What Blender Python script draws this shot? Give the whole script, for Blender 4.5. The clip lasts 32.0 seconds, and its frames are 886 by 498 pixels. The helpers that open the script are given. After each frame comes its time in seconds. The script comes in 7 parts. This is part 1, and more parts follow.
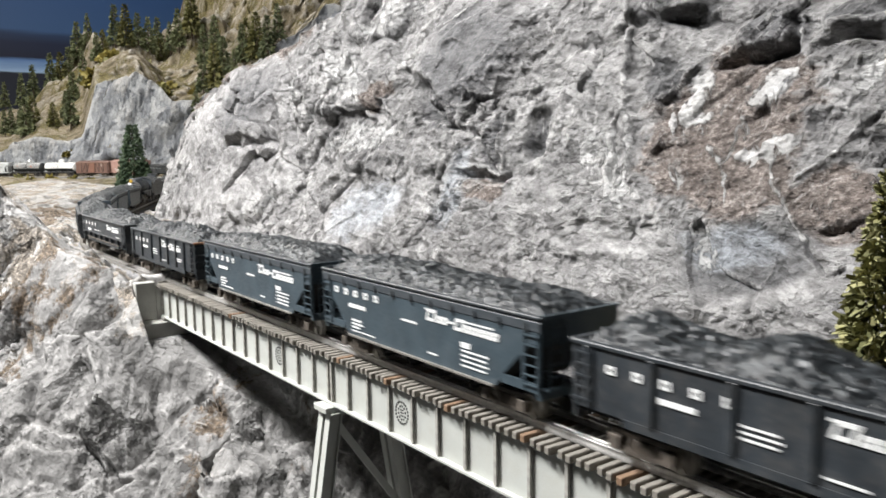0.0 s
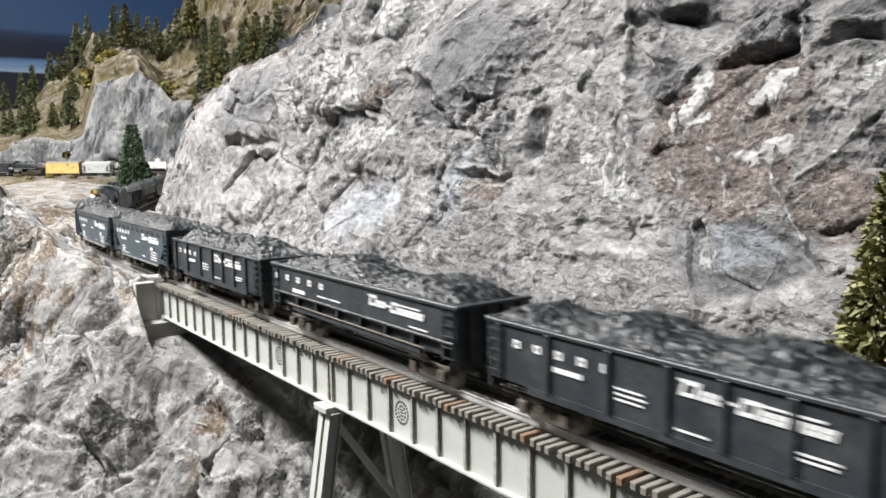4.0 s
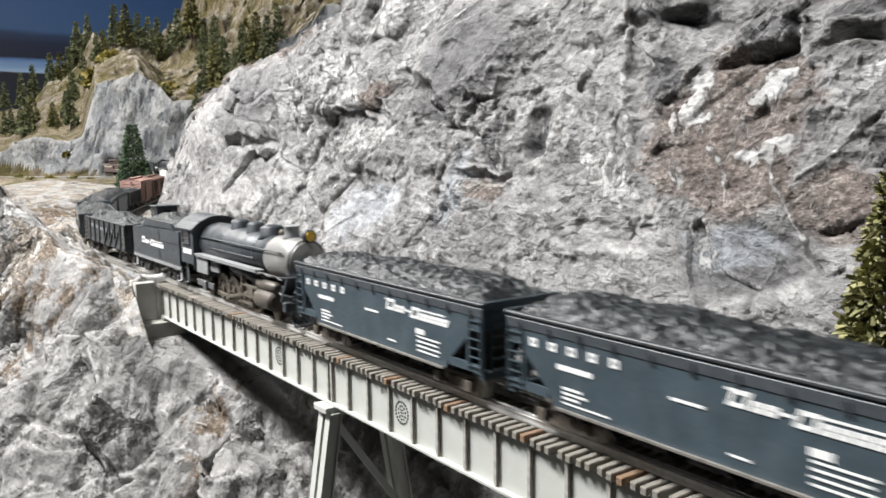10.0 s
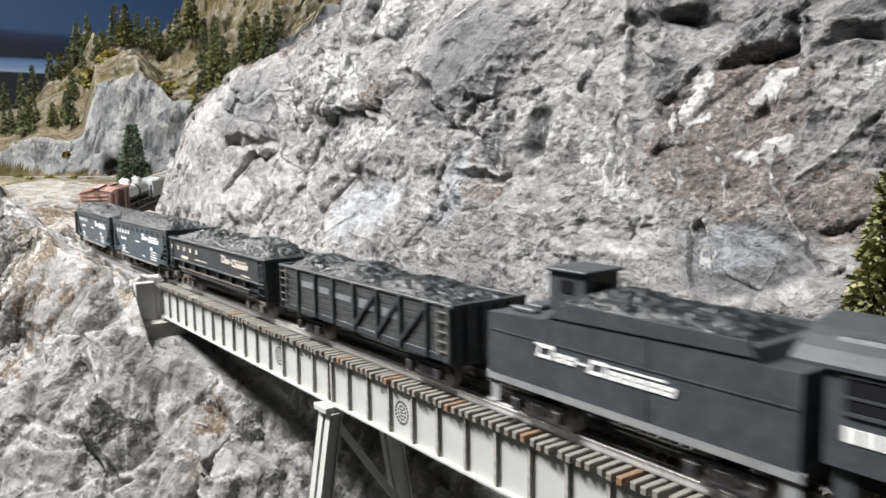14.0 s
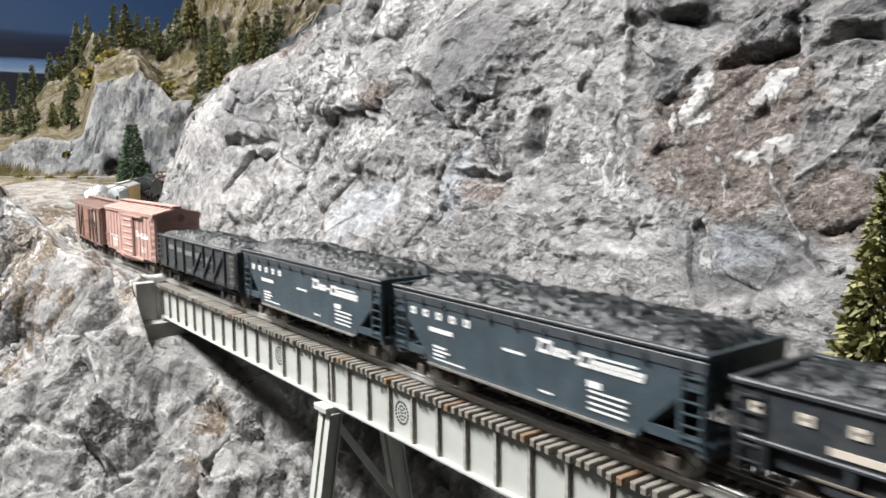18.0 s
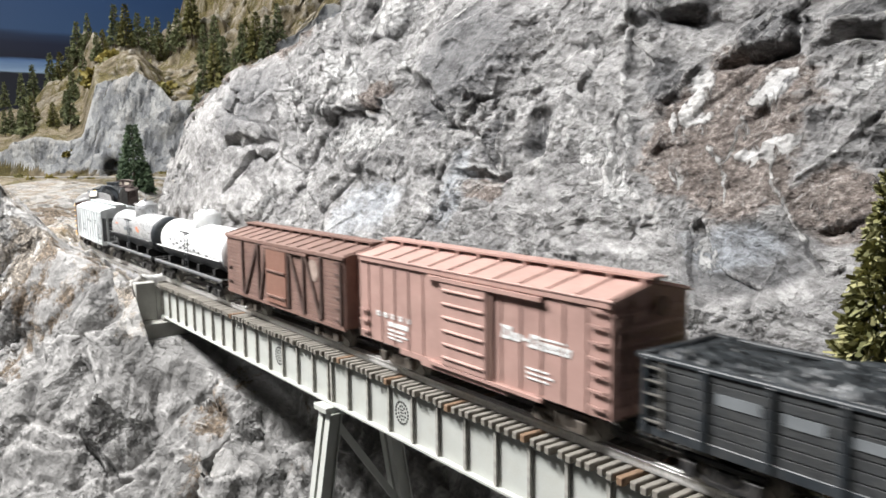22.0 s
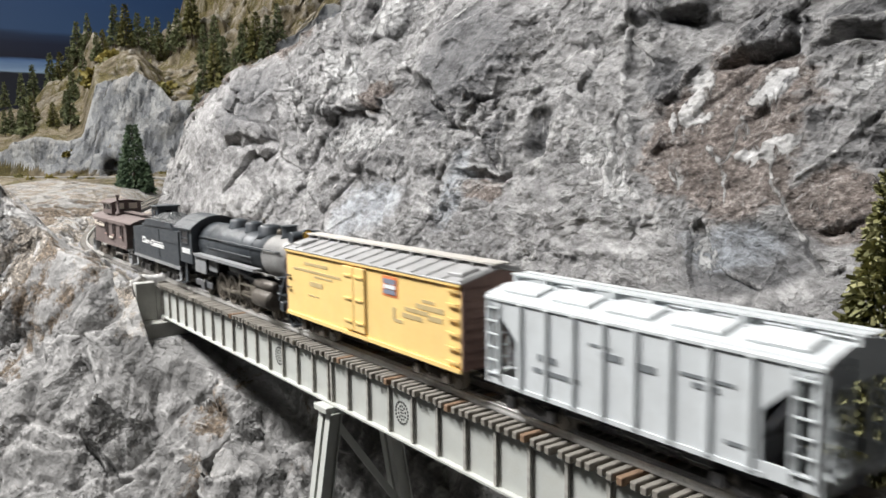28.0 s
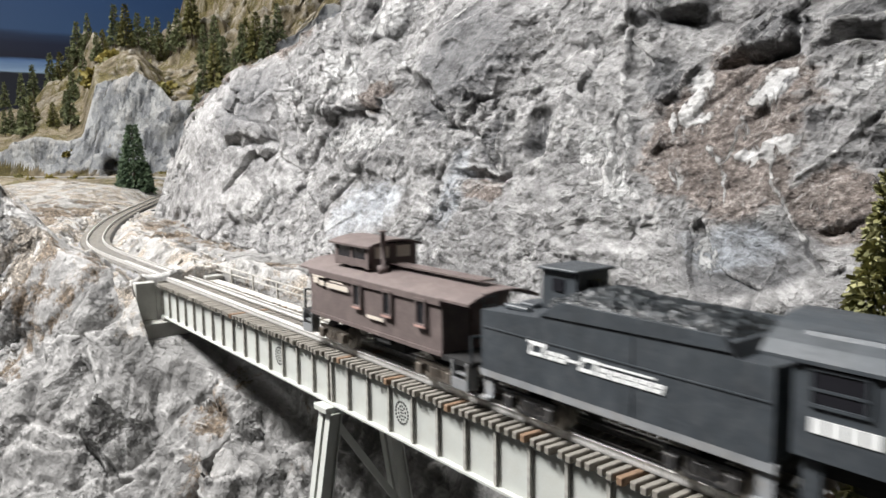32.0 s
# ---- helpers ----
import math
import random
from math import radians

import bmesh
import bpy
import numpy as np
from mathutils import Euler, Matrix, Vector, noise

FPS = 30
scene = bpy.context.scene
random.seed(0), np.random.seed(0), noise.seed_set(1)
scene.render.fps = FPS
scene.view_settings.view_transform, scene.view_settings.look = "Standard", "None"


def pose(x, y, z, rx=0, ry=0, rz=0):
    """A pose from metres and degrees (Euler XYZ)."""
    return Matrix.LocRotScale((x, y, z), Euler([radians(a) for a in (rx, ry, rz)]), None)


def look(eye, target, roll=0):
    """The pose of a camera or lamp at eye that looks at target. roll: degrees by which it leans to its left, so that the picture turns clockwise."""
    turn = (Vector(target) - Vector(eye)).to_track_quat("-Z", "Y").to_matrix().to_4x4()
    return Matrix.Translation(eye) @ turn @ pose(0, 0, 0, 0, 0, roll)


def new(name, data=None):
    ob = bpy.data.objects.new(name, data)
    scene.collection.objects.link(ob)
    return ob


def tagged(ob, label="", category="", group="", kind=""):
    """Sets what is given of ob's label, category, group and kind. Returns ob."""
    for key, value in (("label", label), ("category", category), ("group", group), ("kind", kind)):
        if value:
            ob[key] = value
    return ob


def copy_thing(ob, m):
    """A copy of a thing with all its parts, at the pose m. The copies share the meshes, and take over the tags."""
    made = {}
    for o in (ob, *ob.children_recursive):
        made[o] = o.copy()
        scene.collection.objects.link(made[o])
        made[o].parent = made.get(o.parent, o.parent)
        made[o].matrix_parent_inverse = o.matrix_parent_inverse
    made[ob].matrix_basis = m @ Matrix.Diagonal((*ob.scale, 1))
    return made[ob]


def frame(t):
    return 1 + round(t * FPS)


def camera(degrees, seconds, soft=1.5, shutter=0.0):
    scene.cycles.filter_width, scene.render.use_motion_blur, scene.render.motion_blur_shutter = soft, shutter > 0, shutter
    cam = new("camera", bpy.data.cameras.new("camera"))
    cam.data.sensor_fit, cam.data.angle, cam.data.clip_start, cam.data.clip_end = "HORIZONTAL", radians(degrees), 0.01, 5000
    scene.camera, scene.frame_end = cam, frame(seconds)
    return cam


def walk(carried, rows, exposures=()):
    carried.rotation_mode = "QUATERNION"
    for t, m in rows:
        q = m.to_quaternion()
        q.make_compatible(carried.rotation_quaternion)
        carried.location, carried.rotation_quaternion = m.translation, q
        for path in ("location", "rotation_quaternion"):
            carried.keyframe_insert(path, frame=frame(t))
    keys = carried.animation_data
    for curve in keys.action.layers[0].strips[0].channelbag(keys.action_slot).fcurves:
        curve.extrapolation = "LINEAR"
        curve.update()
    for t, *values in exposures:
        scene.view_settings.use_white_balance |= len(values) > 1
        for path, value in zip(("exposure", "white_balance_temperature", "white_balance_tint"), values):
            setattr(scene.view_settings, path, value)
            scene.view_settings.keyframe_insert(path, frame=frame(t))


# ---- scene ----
# ---- camera: it stands still over the aisle, a hand's width from the bridge ----
EYE = (0.3269, -0.1853, 0.0895)
AIM = (0.3269 - 0.80360, -0.1853 + 0.58290, 0.0895 - 0.12023)
cam = camera(58.36, 32.0, soft=1.6, shutter=0.8)
walk(cam, [(0, look(EYE, AIM, -0.7413)), (32, look(EYE, AIM, -0.7413))],
     exposures=[(0, 0.0), (22, 0.0), (25, -0.10), (28, -0.33), (30, -0.33), (31, -0.2), (32, -0.08)])

# ---- light: ceiling lamps of the layout room ----
world = bpy.data.worlds.new("room_air")
world.use_nodes = True
world.node_tree.nodes["Background"].inputs[0].default_value = (0.75, 0.85, 1.0, 1)
world.node_tree.nodes["Background"].inputs[1].default_value = 0.10
scene.world = world
scene.view_settings.exposure = 0.0


def area_lamp(name, place, target, size_x, size_y, watts, colour):
    lamp = bpy.data.lights.new(name, "AREA")
    lamp.shape, lamp.size, lamp.size_y, lamp.energy, lamp.color = "RECTANGLE", size_x, size_y, watts, colour
    ob = new(name, lamp)
    ob.matrix_basis = look(place, target)
    return ob


area_lamp("ceiling_tube_light", (-0.50, -0.66, 1.08), (-0.24, 0.12, 0.0), 0.6, 0.18, 56, (1.0, 0.99, 0.985))
area_lamp("ceiling_tube_light", (-1.9, -0.6, 1.3), (-1.9, 0.5, 0.0), 1.2, 0.15, 46, (1.0, 0.96, 0.90))
area_lamp("ceiling_tube_light", (-3.5, 0.2, 1.9), (-3.4, 0.9, 0.2), 1.2, 0.3, 46, (1.0, 0.95, 0.88))

# ---- materials ----
def nodes_of(name):
    m = bpy.data.materials.new(name)
    m.use_nodes = True
    t = m.node_tree
    return m, t, t.nodes["Principled BSDF"]


def link(t, a, b):
    t.links.new(a, b)


def coords(t, scale=(1, 1, 1), turn=(0, 0, 0), kind="Object"):
    c = t.nodes.new("ShaderNodeTexCoord")
    p = t.nodes.new("ShaderNodeMapping")
    p.inputs["Scale"].default_value = scale
    p.inputs["Rotation"].default_value = turn
    link(t, c.outputs[kind], p.inputs["Vector"])
    return p.outputs["Vector"]


def noise_tex(t, vec, scale, detail=6, rough=0.6, distort=0.0):
    n = t.nodes.new("ShaderNodeTexNoise")
    n.inputs["Scale"].default_value, n.inputs["Detail"].default_value = scale, detail
    n.inputs["Roughness"].default_value, n.inputs["Distortion"].default_value = rough, distort
    link(t, vec, n.inputs["Vector"])
    return n.outputs["Fac"]


def ramp(t, fac, stops):
    r = t.nodes.new("ShaderNodeValToRGB")
    e = r.color_ramp.elements
    while len(e) < len(stops):
        e.new(0.5)
    for s, (pos, c) in zip(e, stops):
        s.position = pos
        s.color = (c, c, c, 1) if isinstance(c, (int, float)) else (*c, 1)
    link(t, fac, r.inputs["Fac"])
    return r.outputs["Color"]


def mix(t, fac, a, b, kind="MIX"):
    x = t.nodes.new("ShaderNodeMix")
    x.data_type, x.blend_type = "RGBA", kind
    for sock, val in ((x.inputs[0], fac), (x.inputs[6], a), (x.inputs[7], b)):
        if isinstance(val, (int, float)):
            sock.default_value = val if sock.type == "VALUE" else (val, val, val, 1)
        elif isinstance(val, tuple):
            sock.default_value = (*val, 1)
        else:
            link(t, val, sock)
    return x.outputs[2]


def math_node(t, op, a, b=0.0):
    x = t.nodes.new("ShaderNodeMath")
    x.operation = op
    for sock, val in zip(x.inputs, (a, b)):
        if isinstance(val, (int, float)):
            sock.default_value = val
        else:
            link(t, val, sock)
    return x.outputs[0]


def bump(t, bsdf, height, strength, distance):
    b = t.nodes.new("ShaderNodeBump")
    b.inputs["Strength"].default_value, b.inputs["Distance"].default_value = strength, distance
    link(t, height, b.inputs["Height"])
    link(t, b.outputs["Normal"], bsdf.inputs["Normal"])


def painted(name, colour, rough=0.55, metal=0.0, vary=0.25, scale=60.0, dust=0.0, dust_colour=(0.35, 0.31, 0.26), grain=0.15):
    """Paint, plastic or metal with two scales of wear."""
    m, t, b = nodes_of(name)
    vec = coords(t)
    big = noise_tex(t, vec, scale, 5, 0.6)
    fine = noise_tex(t, vec, scale * 9, 3, 0.6)
    lo = tuple(c * (1 - vary) for c in colour)
    hi = tuple(min(1, c * (1 + vary)) for c in colour)
    col = ramp(t, big, [(0.3, lo), (0.7, hi)])
    col = mix(t, math_node(t, "MULTIPLY", fine, 0.25), col, mix(t, 0.5, lo, colour), "MIX")
    if dust:
        d = ramp(t, noise_tex(t, vec, scale * 2.2, 7, 0.7), [(0.45, 0.0), (0.75, dust)])
        col = mix(t, d, col, dust_colour)
    link(t, col, b.inputs["Base Color"])
    link(t, ramp(t, fine, [(0.3, max(0.05, rough - 0.12)), (0.7, min(1, rough + 0.12))]), b.inputs["Roughness"])
    b.inputs["Metallic"].default_value = metal
    bump(t, b, fine, grain, 0.0006)
    return m


def vec_node(t, op, a, b):
    x = t.nodes.new("ShaderNodeVectorMath")
    x.operation = op
    for sock, val in zip(x.inputs, (a, b)):
        if isinstance(val, tuple):
            sock.default_value = val
        else:
            link(t, val, sock)
    return x.outputs["Value"] if op == "DOT_PRODUCT" else x.outputs["Vector"]


def plates(t, vec, scale, tilt, step):
    """Height in metres of flat, tilted plates of broken plaster; also a random shade for each plate."""
    v = t.nodes.new("ShaderNodeTexVoronoi")
    v.inputs["Scale"].default_value = scale
    link(t, vec, v.inputs["Vector"])
    rnd = vec_node(t, "SUBTRACT", v.outputs["Color"], (0.5, 0.5, 0.5))
    lean = vec_node(t, "DOT_PRODUCT", vec_node(t, "SUBTRACT", vec, v.outputs["Position"]), rnd)
    g = t.nodes.new("ShaderNodeSeparateXYZ")
    link(t, v.outputs["Color"], g.inputs[0])
    return math_node(t, "ADD", math_node(t, "MULTIPLY", lean, tilt), math_node(t, "MULTIPLY", g.outputs[0], step)), g.outputs[1]


def rock_paint(name, tones, streak=0.5, brown=None, brown_where=None, blue=None, scale=1.0, relief=1.0, dark_where=None, lean=0.25, grit=1.0, brown_most=0.035, chunks=0.0):
    """Hand-painted broken plaster rock: grey washes, dry-brushed white, brown sand."""
    m, t, b = nodes_of(name)
    vec = coords(t)
    wob = t.nodes.new("ShaderNodeTexNoise")
    wob.inputs["Scale"].default_value, wob.inputs["Detail"].default_value, wob.inputs["Roughness"].default_value = 34 * scale, 5, 0.6
    link(t, vec, wob.inputs["Vector"])
    shift = t.nodes.new("ShaderNodeVectorMath")
    shift.operation = "SCALE"
    shift.inputs["Scale"].default_value = 0.022 / scale
    link(t, vec_node(t, "SUBTRACT", wob.outputs["Color"], (0.5, 0.5, 0.5)), shift.inputs[0])
    warped = vec_node(t, "ADD", coords(t, (1.0, 1.0, 0.6), (0.1, lean, 0.0)), shift.outputs[0])
    h1, shade1 = plates(t, warped, 38 * scale, 1.10, 0.0030 / scale)
    h2, shade2 = plates(t, warped, 105 * scale, 1.15, 0.0012 / scale)
    h3, shade3 = plates(t, warped, 300 * scale, 0.9, 0.0004 / scale)
    big = noise_tex(t, vec, 6 * scale, 6, 0.6, 0.3)
    rough_spot = ramp(t, noise_tex(t, vec, 11 * scale, 4, 0.55, 0.5), [(0.42, 0.15), (0.60, 1.0)])
    mid = noise_tex(t, warped, 46 * scale, 9, 0.70, 0.5)
    fine = noise_tex(t, vec, 420 * scale, 6, 0.72)
    tone = math_node(t, "ADD", math_node(t, "MULTIPLY", mid, 0.62), math_node(t, "ADD", math_node(t, "MULTIPLY", shade1, 0.16), math_node(t, "MULTIPLY", shade2, 0.20)))
    col = ramp(t, tone, [(0.30, tones[0]), (0.44, tones[1]), (0.58, tones[2]), (0.74, tones[3])])
    col = mix(t, ramp(t, big, [(0.38, 0.0), (0.66, 0.45)]), col, tones[1])
    if dark_where:
        g = t.nodes.new("ShaderNodeSeparateXYZ")
        link(t, vec, g.inputs[0])
        side = t.nodes.new("ShaderNodeMapRange")
        side.inputs[1].default_value, side.inputs[2].default_value = dark_where
        side.inputs[3].default_value, side.inputs[4].default_value = -0.15, 0.075
        link(t, g.outputs[0], side.inputs[0])
        wash = math_node(t, "ADD", noise_tex(t, vec, 13, 5, 0.6, 0.6), side.outputs[0])
        col = mix(t, ramp(t, wash, [(0.455, 0.0), (0.60, 0.75)]), col, tones[0])
    if brown:
        m1 = noise_tex(t, warped, 17 * scale, 8, 0.72, 0.3)
        gate = m1
        if brown_where:
            g = t.nodes.new("ShaderNodeSeparateXYZ")
            link(t, vec, g.inputs[0])
            side = t.nodes.new("ShaderNodeMapRange")
            side.inputs[1].default_value, side.inputs[2].default_value = brown_where
            side.inputs[3].default_value, side.inputs[4].default_value = -0.14, brown_most
            link(t, g.outputs[0], side.inputs[0])
            gate = math_node(t, "ADD", m1, side.outputs[0])
        sand = ramp(t, fine, [(0.36, tuple(c * 0.45 for c in brown)), (0.55, brown), (0.68, tuple(min(1, c * 2.6) for c in brown))])
        col = mix(t, ramp(t, gate, [(0.50, 0.0), (0.535, 0.92)]), col, sand)
    white = noise_tex(t, coords(t, (1.0, 1.0, 0.50), (0.15, lean, 0.0)), 26 * scale, 11, 0.76, 0.9)
    cover = math_node(t, "MULTIPLY", ramp(t, white, [(0.54, 0.0), (0.575, streak)]), ramp(t, rough_spot, [(0.2, 0.25), (0.9, 1.0)]))
    col = mix(t, cover, col, (0.62, 0.612, 0.598))
    if chunks:
        # thick dabs of white plaster on the sandy part
        g = t.nodes.new("ShaderNodeSeparateXYZ")
        link(t, vec, g.inputs[0])
        east = ramp(t, math_node(t, "ADD", g.outputs[0], 0.5), [(0.42, 0.0), (0.60, 0.060)])
        dab = math_node(t, "ADD", noise_tex(t, coords(t, (1.0, 1.0, 0.72), (0.0, -0.3, 0.0)), 30, 5, 0.55, 1.4), east)
        thick = ramp(t, dab, [(0.615, 0.0), (0.635, 1.0)])
        col = mix(t, math_node(t, "MULTIPLY", thick, 0.9), col, mix(t, mid, (0.42, 0.42, 0.42), (0.80, 0.79, 0.77)))
    geo = t.nodes.new("ShaderNodeNewGeometry")
    edge = ramp(t, geo.outputs["Pointiness"], [(0.505, 0.0), (0.56, 0.5)])
    col = mix(t, math_node(t, "MULTIPLY", edge, ramp(t, noise_tex(t, vec, 90 * scale, 4, 0.6), [(0.35, 0.2), (0.65, 1.0)])), col, (0.70, 0.69, 0.67))
    if blue:
        where_b = noise_tex(t, vec, 7 * scale, 4, 0.5)
        col = mix(t, ramp(t, where_b, [(0.61, 0.0), (0.67, 0.55)]), col, blue)
    col = mix(t, 0.45 * grit, col, mix(t, 1.0, col, ramp(t, fine, [(0.32, 0.35), (0.62, 1.15)]), "MULTIPLY"))
    link(t, col, b.inputs["Base Color"])
    b.inputs["Roughness"].default_value = 0.85
    b.inputs["Specular IOR Level"].default_value = 0.3
    small = math_node(t, "ADD", math_node(t, "MULTIPLY", math_node(t, "ADD", h2, h3), rough_spot), math_node(t, "MULTIPLY", fine, 0.0011 * grit / scale))
    small = math_node(t, "ADD", small, math_node(t, "MULTIPLY", math_node(t, "MULTIPLY", mid, 0.0080 * grit / scale), ramp(t, rough_spot, [(0.2, 0.45), (0.9, 1.0)])))
    h = math_node(t, "ADD", h1, small)
    if chunks:
        h = math_node(t, "ADD", h, math_node(t, "MULTIPLY", thick, chunks))
    bump(t, b, h, 1.0, 1.7 * relief)
    return m


def cliff_paint():
    """Plaster cliff: grey body colour, washes laid on by hand where the attribute says, shade painted in hollows,
    dry-brushed edges.
    """
    m, t, b = nodes_of("painted_plaster_cliff")
    vec = coords(t, (0.58, 1.0, 1.0))
    a = t.nodes.new("ShaderNodeAttribute")
    a.attribute_name = "washes"
    g = t.nodes.new("ShaderNodeSeparateColor")
    link(t, a.outputs["Color"], g.inputs[0])
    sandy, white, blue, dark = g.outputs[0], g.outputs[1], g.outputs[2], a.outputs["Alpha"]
    r = t.nodes.new("ShaderNodeAttribute")
    r.attribute_name = "roughness_of_rock"
    rough = r.outputs["Fac"]
    big = noise_tex(t, vec, 7, 5, 0.6, 0.4)
    mid = noise_tex(t, vec, 42, 9, 0.68, 0.6)
    small = noise_tex(t, vec, 150, 7, 0.72, 0.3)
    fine = noise_tex(t, vec, 520, 5, 0.72)
    warped = vec_node(t, "ADD", vec, vec_node(t, "MULTIPLY", noise_vec(t, vec, 60), (0.012, 0.012, 0.012)))
    h2, shade2 = plates(t, warped, 130, 1.0, 0.0010)
    h3, shade3 = plates(t, warped, 330, 0.9, 0.0004)

    def laid(where, grain, keep, width=0.10, pull=0.5, ragged=1.0):
        # a ragged patch: the wash's strength plus grain, cut at keep
        s = math_node(t, "ADD", math_node(t, "MULTIPLY", where, pull), math_node(t, "MULTIPLY", grain, ragged))
        return ramp(t, s, [(keep, 0.0), (min(1.0, keep + width), 1.0)])

    tone = math_node(t, "ADD", math_node(t, "MULTIPLY", mid, 0.50), math_node(t, "ADD", math_node(t, "MULTIPLY", big, 0.40), math_node(t, "MULTIPLY", shade2, 0.10)))
    col = ramp(t, tone, [(0.38, (0.135, 0.133, 0.135)), (0.46, (0.240, 0.236, 0.236)), (0.53, (0.335, 0.330, 0.328)), (0.64, (0.47, 0.464, 0.460))])
    sand = ramp(t, fine, [(0.34, (0.100, 0.078, 0.067)), (0.52, (0.190, 0.154, 0.135)), (0.66, (0.38, 0.34, 0.31))])
    col = mix(t, math_node(t, "MULTIPLY", laid(sandy, mid, 0.66, 0.10, 0.40), 0.9), col, sand)
    # dark grey rock, and the painted shade of hollows and overhangs
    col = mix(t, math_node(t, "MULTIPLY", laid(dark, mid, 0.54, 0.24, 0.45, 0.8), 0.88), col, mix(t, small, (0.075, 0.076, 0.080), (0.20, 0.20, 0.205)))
    col = mix(t, math_node(t, "MULTIPLY", laid(blue, small, 0.70, 0.24, 0.5, 0.8), 0.6), col, mix(t, small, (0.28, 0.315, 0.36), (0.48, 0.51, 0.545)))
    # dry brush on edges and on the ribs
    geo = t.nodes.new("ShaderNodeNewGeometry")
    edge = ramp(t, geo.outputs["Pointiness"], [(0.505, 0.0), (0.57, 1.0)])
    brushed = math_node(t, "MULTIPLY", edge, ramp(t, mid, [(0.40, 0.05), (0.60, 0.75)]))
    col = mix(t, brushed, col, (0.62, 0.612, 0.60))
    spots = ramp(t, noise_tex(t, coords(t, (1.0, 1.0, 0.55), (0.15, 0.25, 0.0)), 34, 10, 0.74, 0.8), [(0.585, 0.0), (0.625, 0.65)])
    col = mix(t, math_node(t, "MULTIPLY", spots, rough), col, (0.60, 0.592, 0.58))
    streaky = noise_tex(t, coords(t, (1.0, 1.0, 0.6), (0.1, 0.2, 0.0)), 95, 10, 0.76, 1.0)
    thick = laid(math_node(t, "MAXIMUM", white, math_node(t, "MULTIPLY", sandy, 0.36)), streaky, 0.705, 0.06, 0.40, 1.0)
    col = mix(t, math_node(t, "MULTIPLY", thick, 0.85), col, mix(t, mid, (0.44, 0.44, 0.44), (0.78, 0.775, 0.76)))
    # grime in the pores, pale grit
    col = mix(t, 0.62, col, mix(t, 1.0, col, ramp(t, small, [(0.34, 0.45), (0.58, 1.12)]), "MULTIPLY"))
    col = mix(t, 0.40, col, mix(t, 1.0, col, ramp(t, fine, [(0.32, 0.40), (0.62, 1.15)]), "MULTIPLY"))
    link(t, col, b.inputs["Base Color"])
    b.inputs["Roughness"].default_value = 0.85
    b.inputs["Specular IOR Level"].default_value = 0.3
    h = math_node(t, "ADD", math_node(t, "MULTIPLY", math_node(t, "ADD", h2, h3), math_node(t, "ADD", math_node(t, "MULTIPLY", rough, 0.75), 0.2)), math_node(t, "MULTIPLY", fine, 0.0009))
    h = math_node(t, "ADD", h, math_node(t, "MULTIPLY", math_node(t, "ADD", mid, small), math_node(t, "ADD", math_node(t, "MULTIPLY", rough, 0.0022), 0.0008)))
    h = math_node(t, "ADD", h, math_node(t, "MULTIPLY", thick, 0.0011))
    bump(t, b, h, 1.0, 1.8)
    return m


def noise_vec(t, vec, scale):
    n = t.nodes.new("ShaderNodeTexNoise")
    n.inputs["Scale"].default_value, n.inputs["Detail"].default_value, n.inputs["Roughness"].default_value = scale, 4, 0.6
    link(t, vec, n.inputs["Vector"])
    return vec_node(t, "SUBTRACT", n.outputs["Color"], (0.5, 0.5, 0.5))


CLIFF = cliff_paint()
BANK_ROCK = rock_paint("painted_bank_rock", [(0.135, 0.133, 0.130), (0.215, 0.211, 0.205), (0.27, 0.265, 0.258), (0.36, 0.354, 0.345)],
                       0.28, (0.135, 0.100, 0.068), (0.0, -0.60), None, 0.9, 0.55, None, 0.5, 0.6)
OUTCROP = rock_paint("white_streaked_outcrop", [(0.18, 0.177, 0.173), (0.31, 0.305, 0.297), (0.42, 0.414, 0.405), (0.56, 0.554, 0.544)],
                     0.95, (0.27, 0.235, 0.195), None, None, 0.9, 0.6, None, 0.5, 0.5)
SAND = rock_paint("sandy_plaster_gravel", [(0.23, 0.22, 0.207), (0.32, 0.312, 0.298), (0.40, 0.392, 0.38), (0.50, 0.492, 0.48)],
                  0.5, (0.32, 0.275, 0.225), None, None, 1.6, 0.6, None, 0.25, 0.7)
HILL_ROCK = rock_paint("painted_hill_rock", [(0.13, 0.14, 0.16), (0.32, 0.34, 0.37), (0.46, 0.48, 0.50), (0.64, 0.65, 0.66)],
                       0.5, None, None, None, 0.4, 0.8)
EARTH = rock_paint("tan_scenic_earth", [(0.085, 0.072, 0.042), (0.170, 0.143, 0.094), (0.26, 0.225, 0.165), (0.40, 0.37, 0.31)],
                   0.2, (0.115, 0.098, 0.035), None, None, 0.6, 0.35)
BLACK = painted("weathered_black_paint", (0.027, 0.033, 0.039), 0.5, 0.0, 0.3, 90, 0.12)
HOPPER = painted("blue_black_hopper_paint", (0.044, 0.064, 0.078), 0.45, 0.0, 0.25, 70, 0.15, (0.16, 0.17, 0.18))
GIRDER = painted("grey_white_girder_paint", (0.48, 0.495, 0.465), 0.6, 0.0, 0.06, 80, 0.3, (0.42, 0.40, 0.34))
RIB = painted("grimy_girder_rib", (0.36, 0.35, 0.32), 0.7, 0.0, 0.35, 260, 0.3)
TIE = painted("weathered_tie_wood", (0.20, 0.185, 0.16), 0.85, 0.0, 0.3, 120, 0.4, (0.26, 0.24, 0.21), 0.5)
TIE_BROWN = painted("fresh_brown_tie_wood", (0.20, 0.125, 0.075), 0.8, 0.0, 0.3, 120, 0.1, grain=0.5)
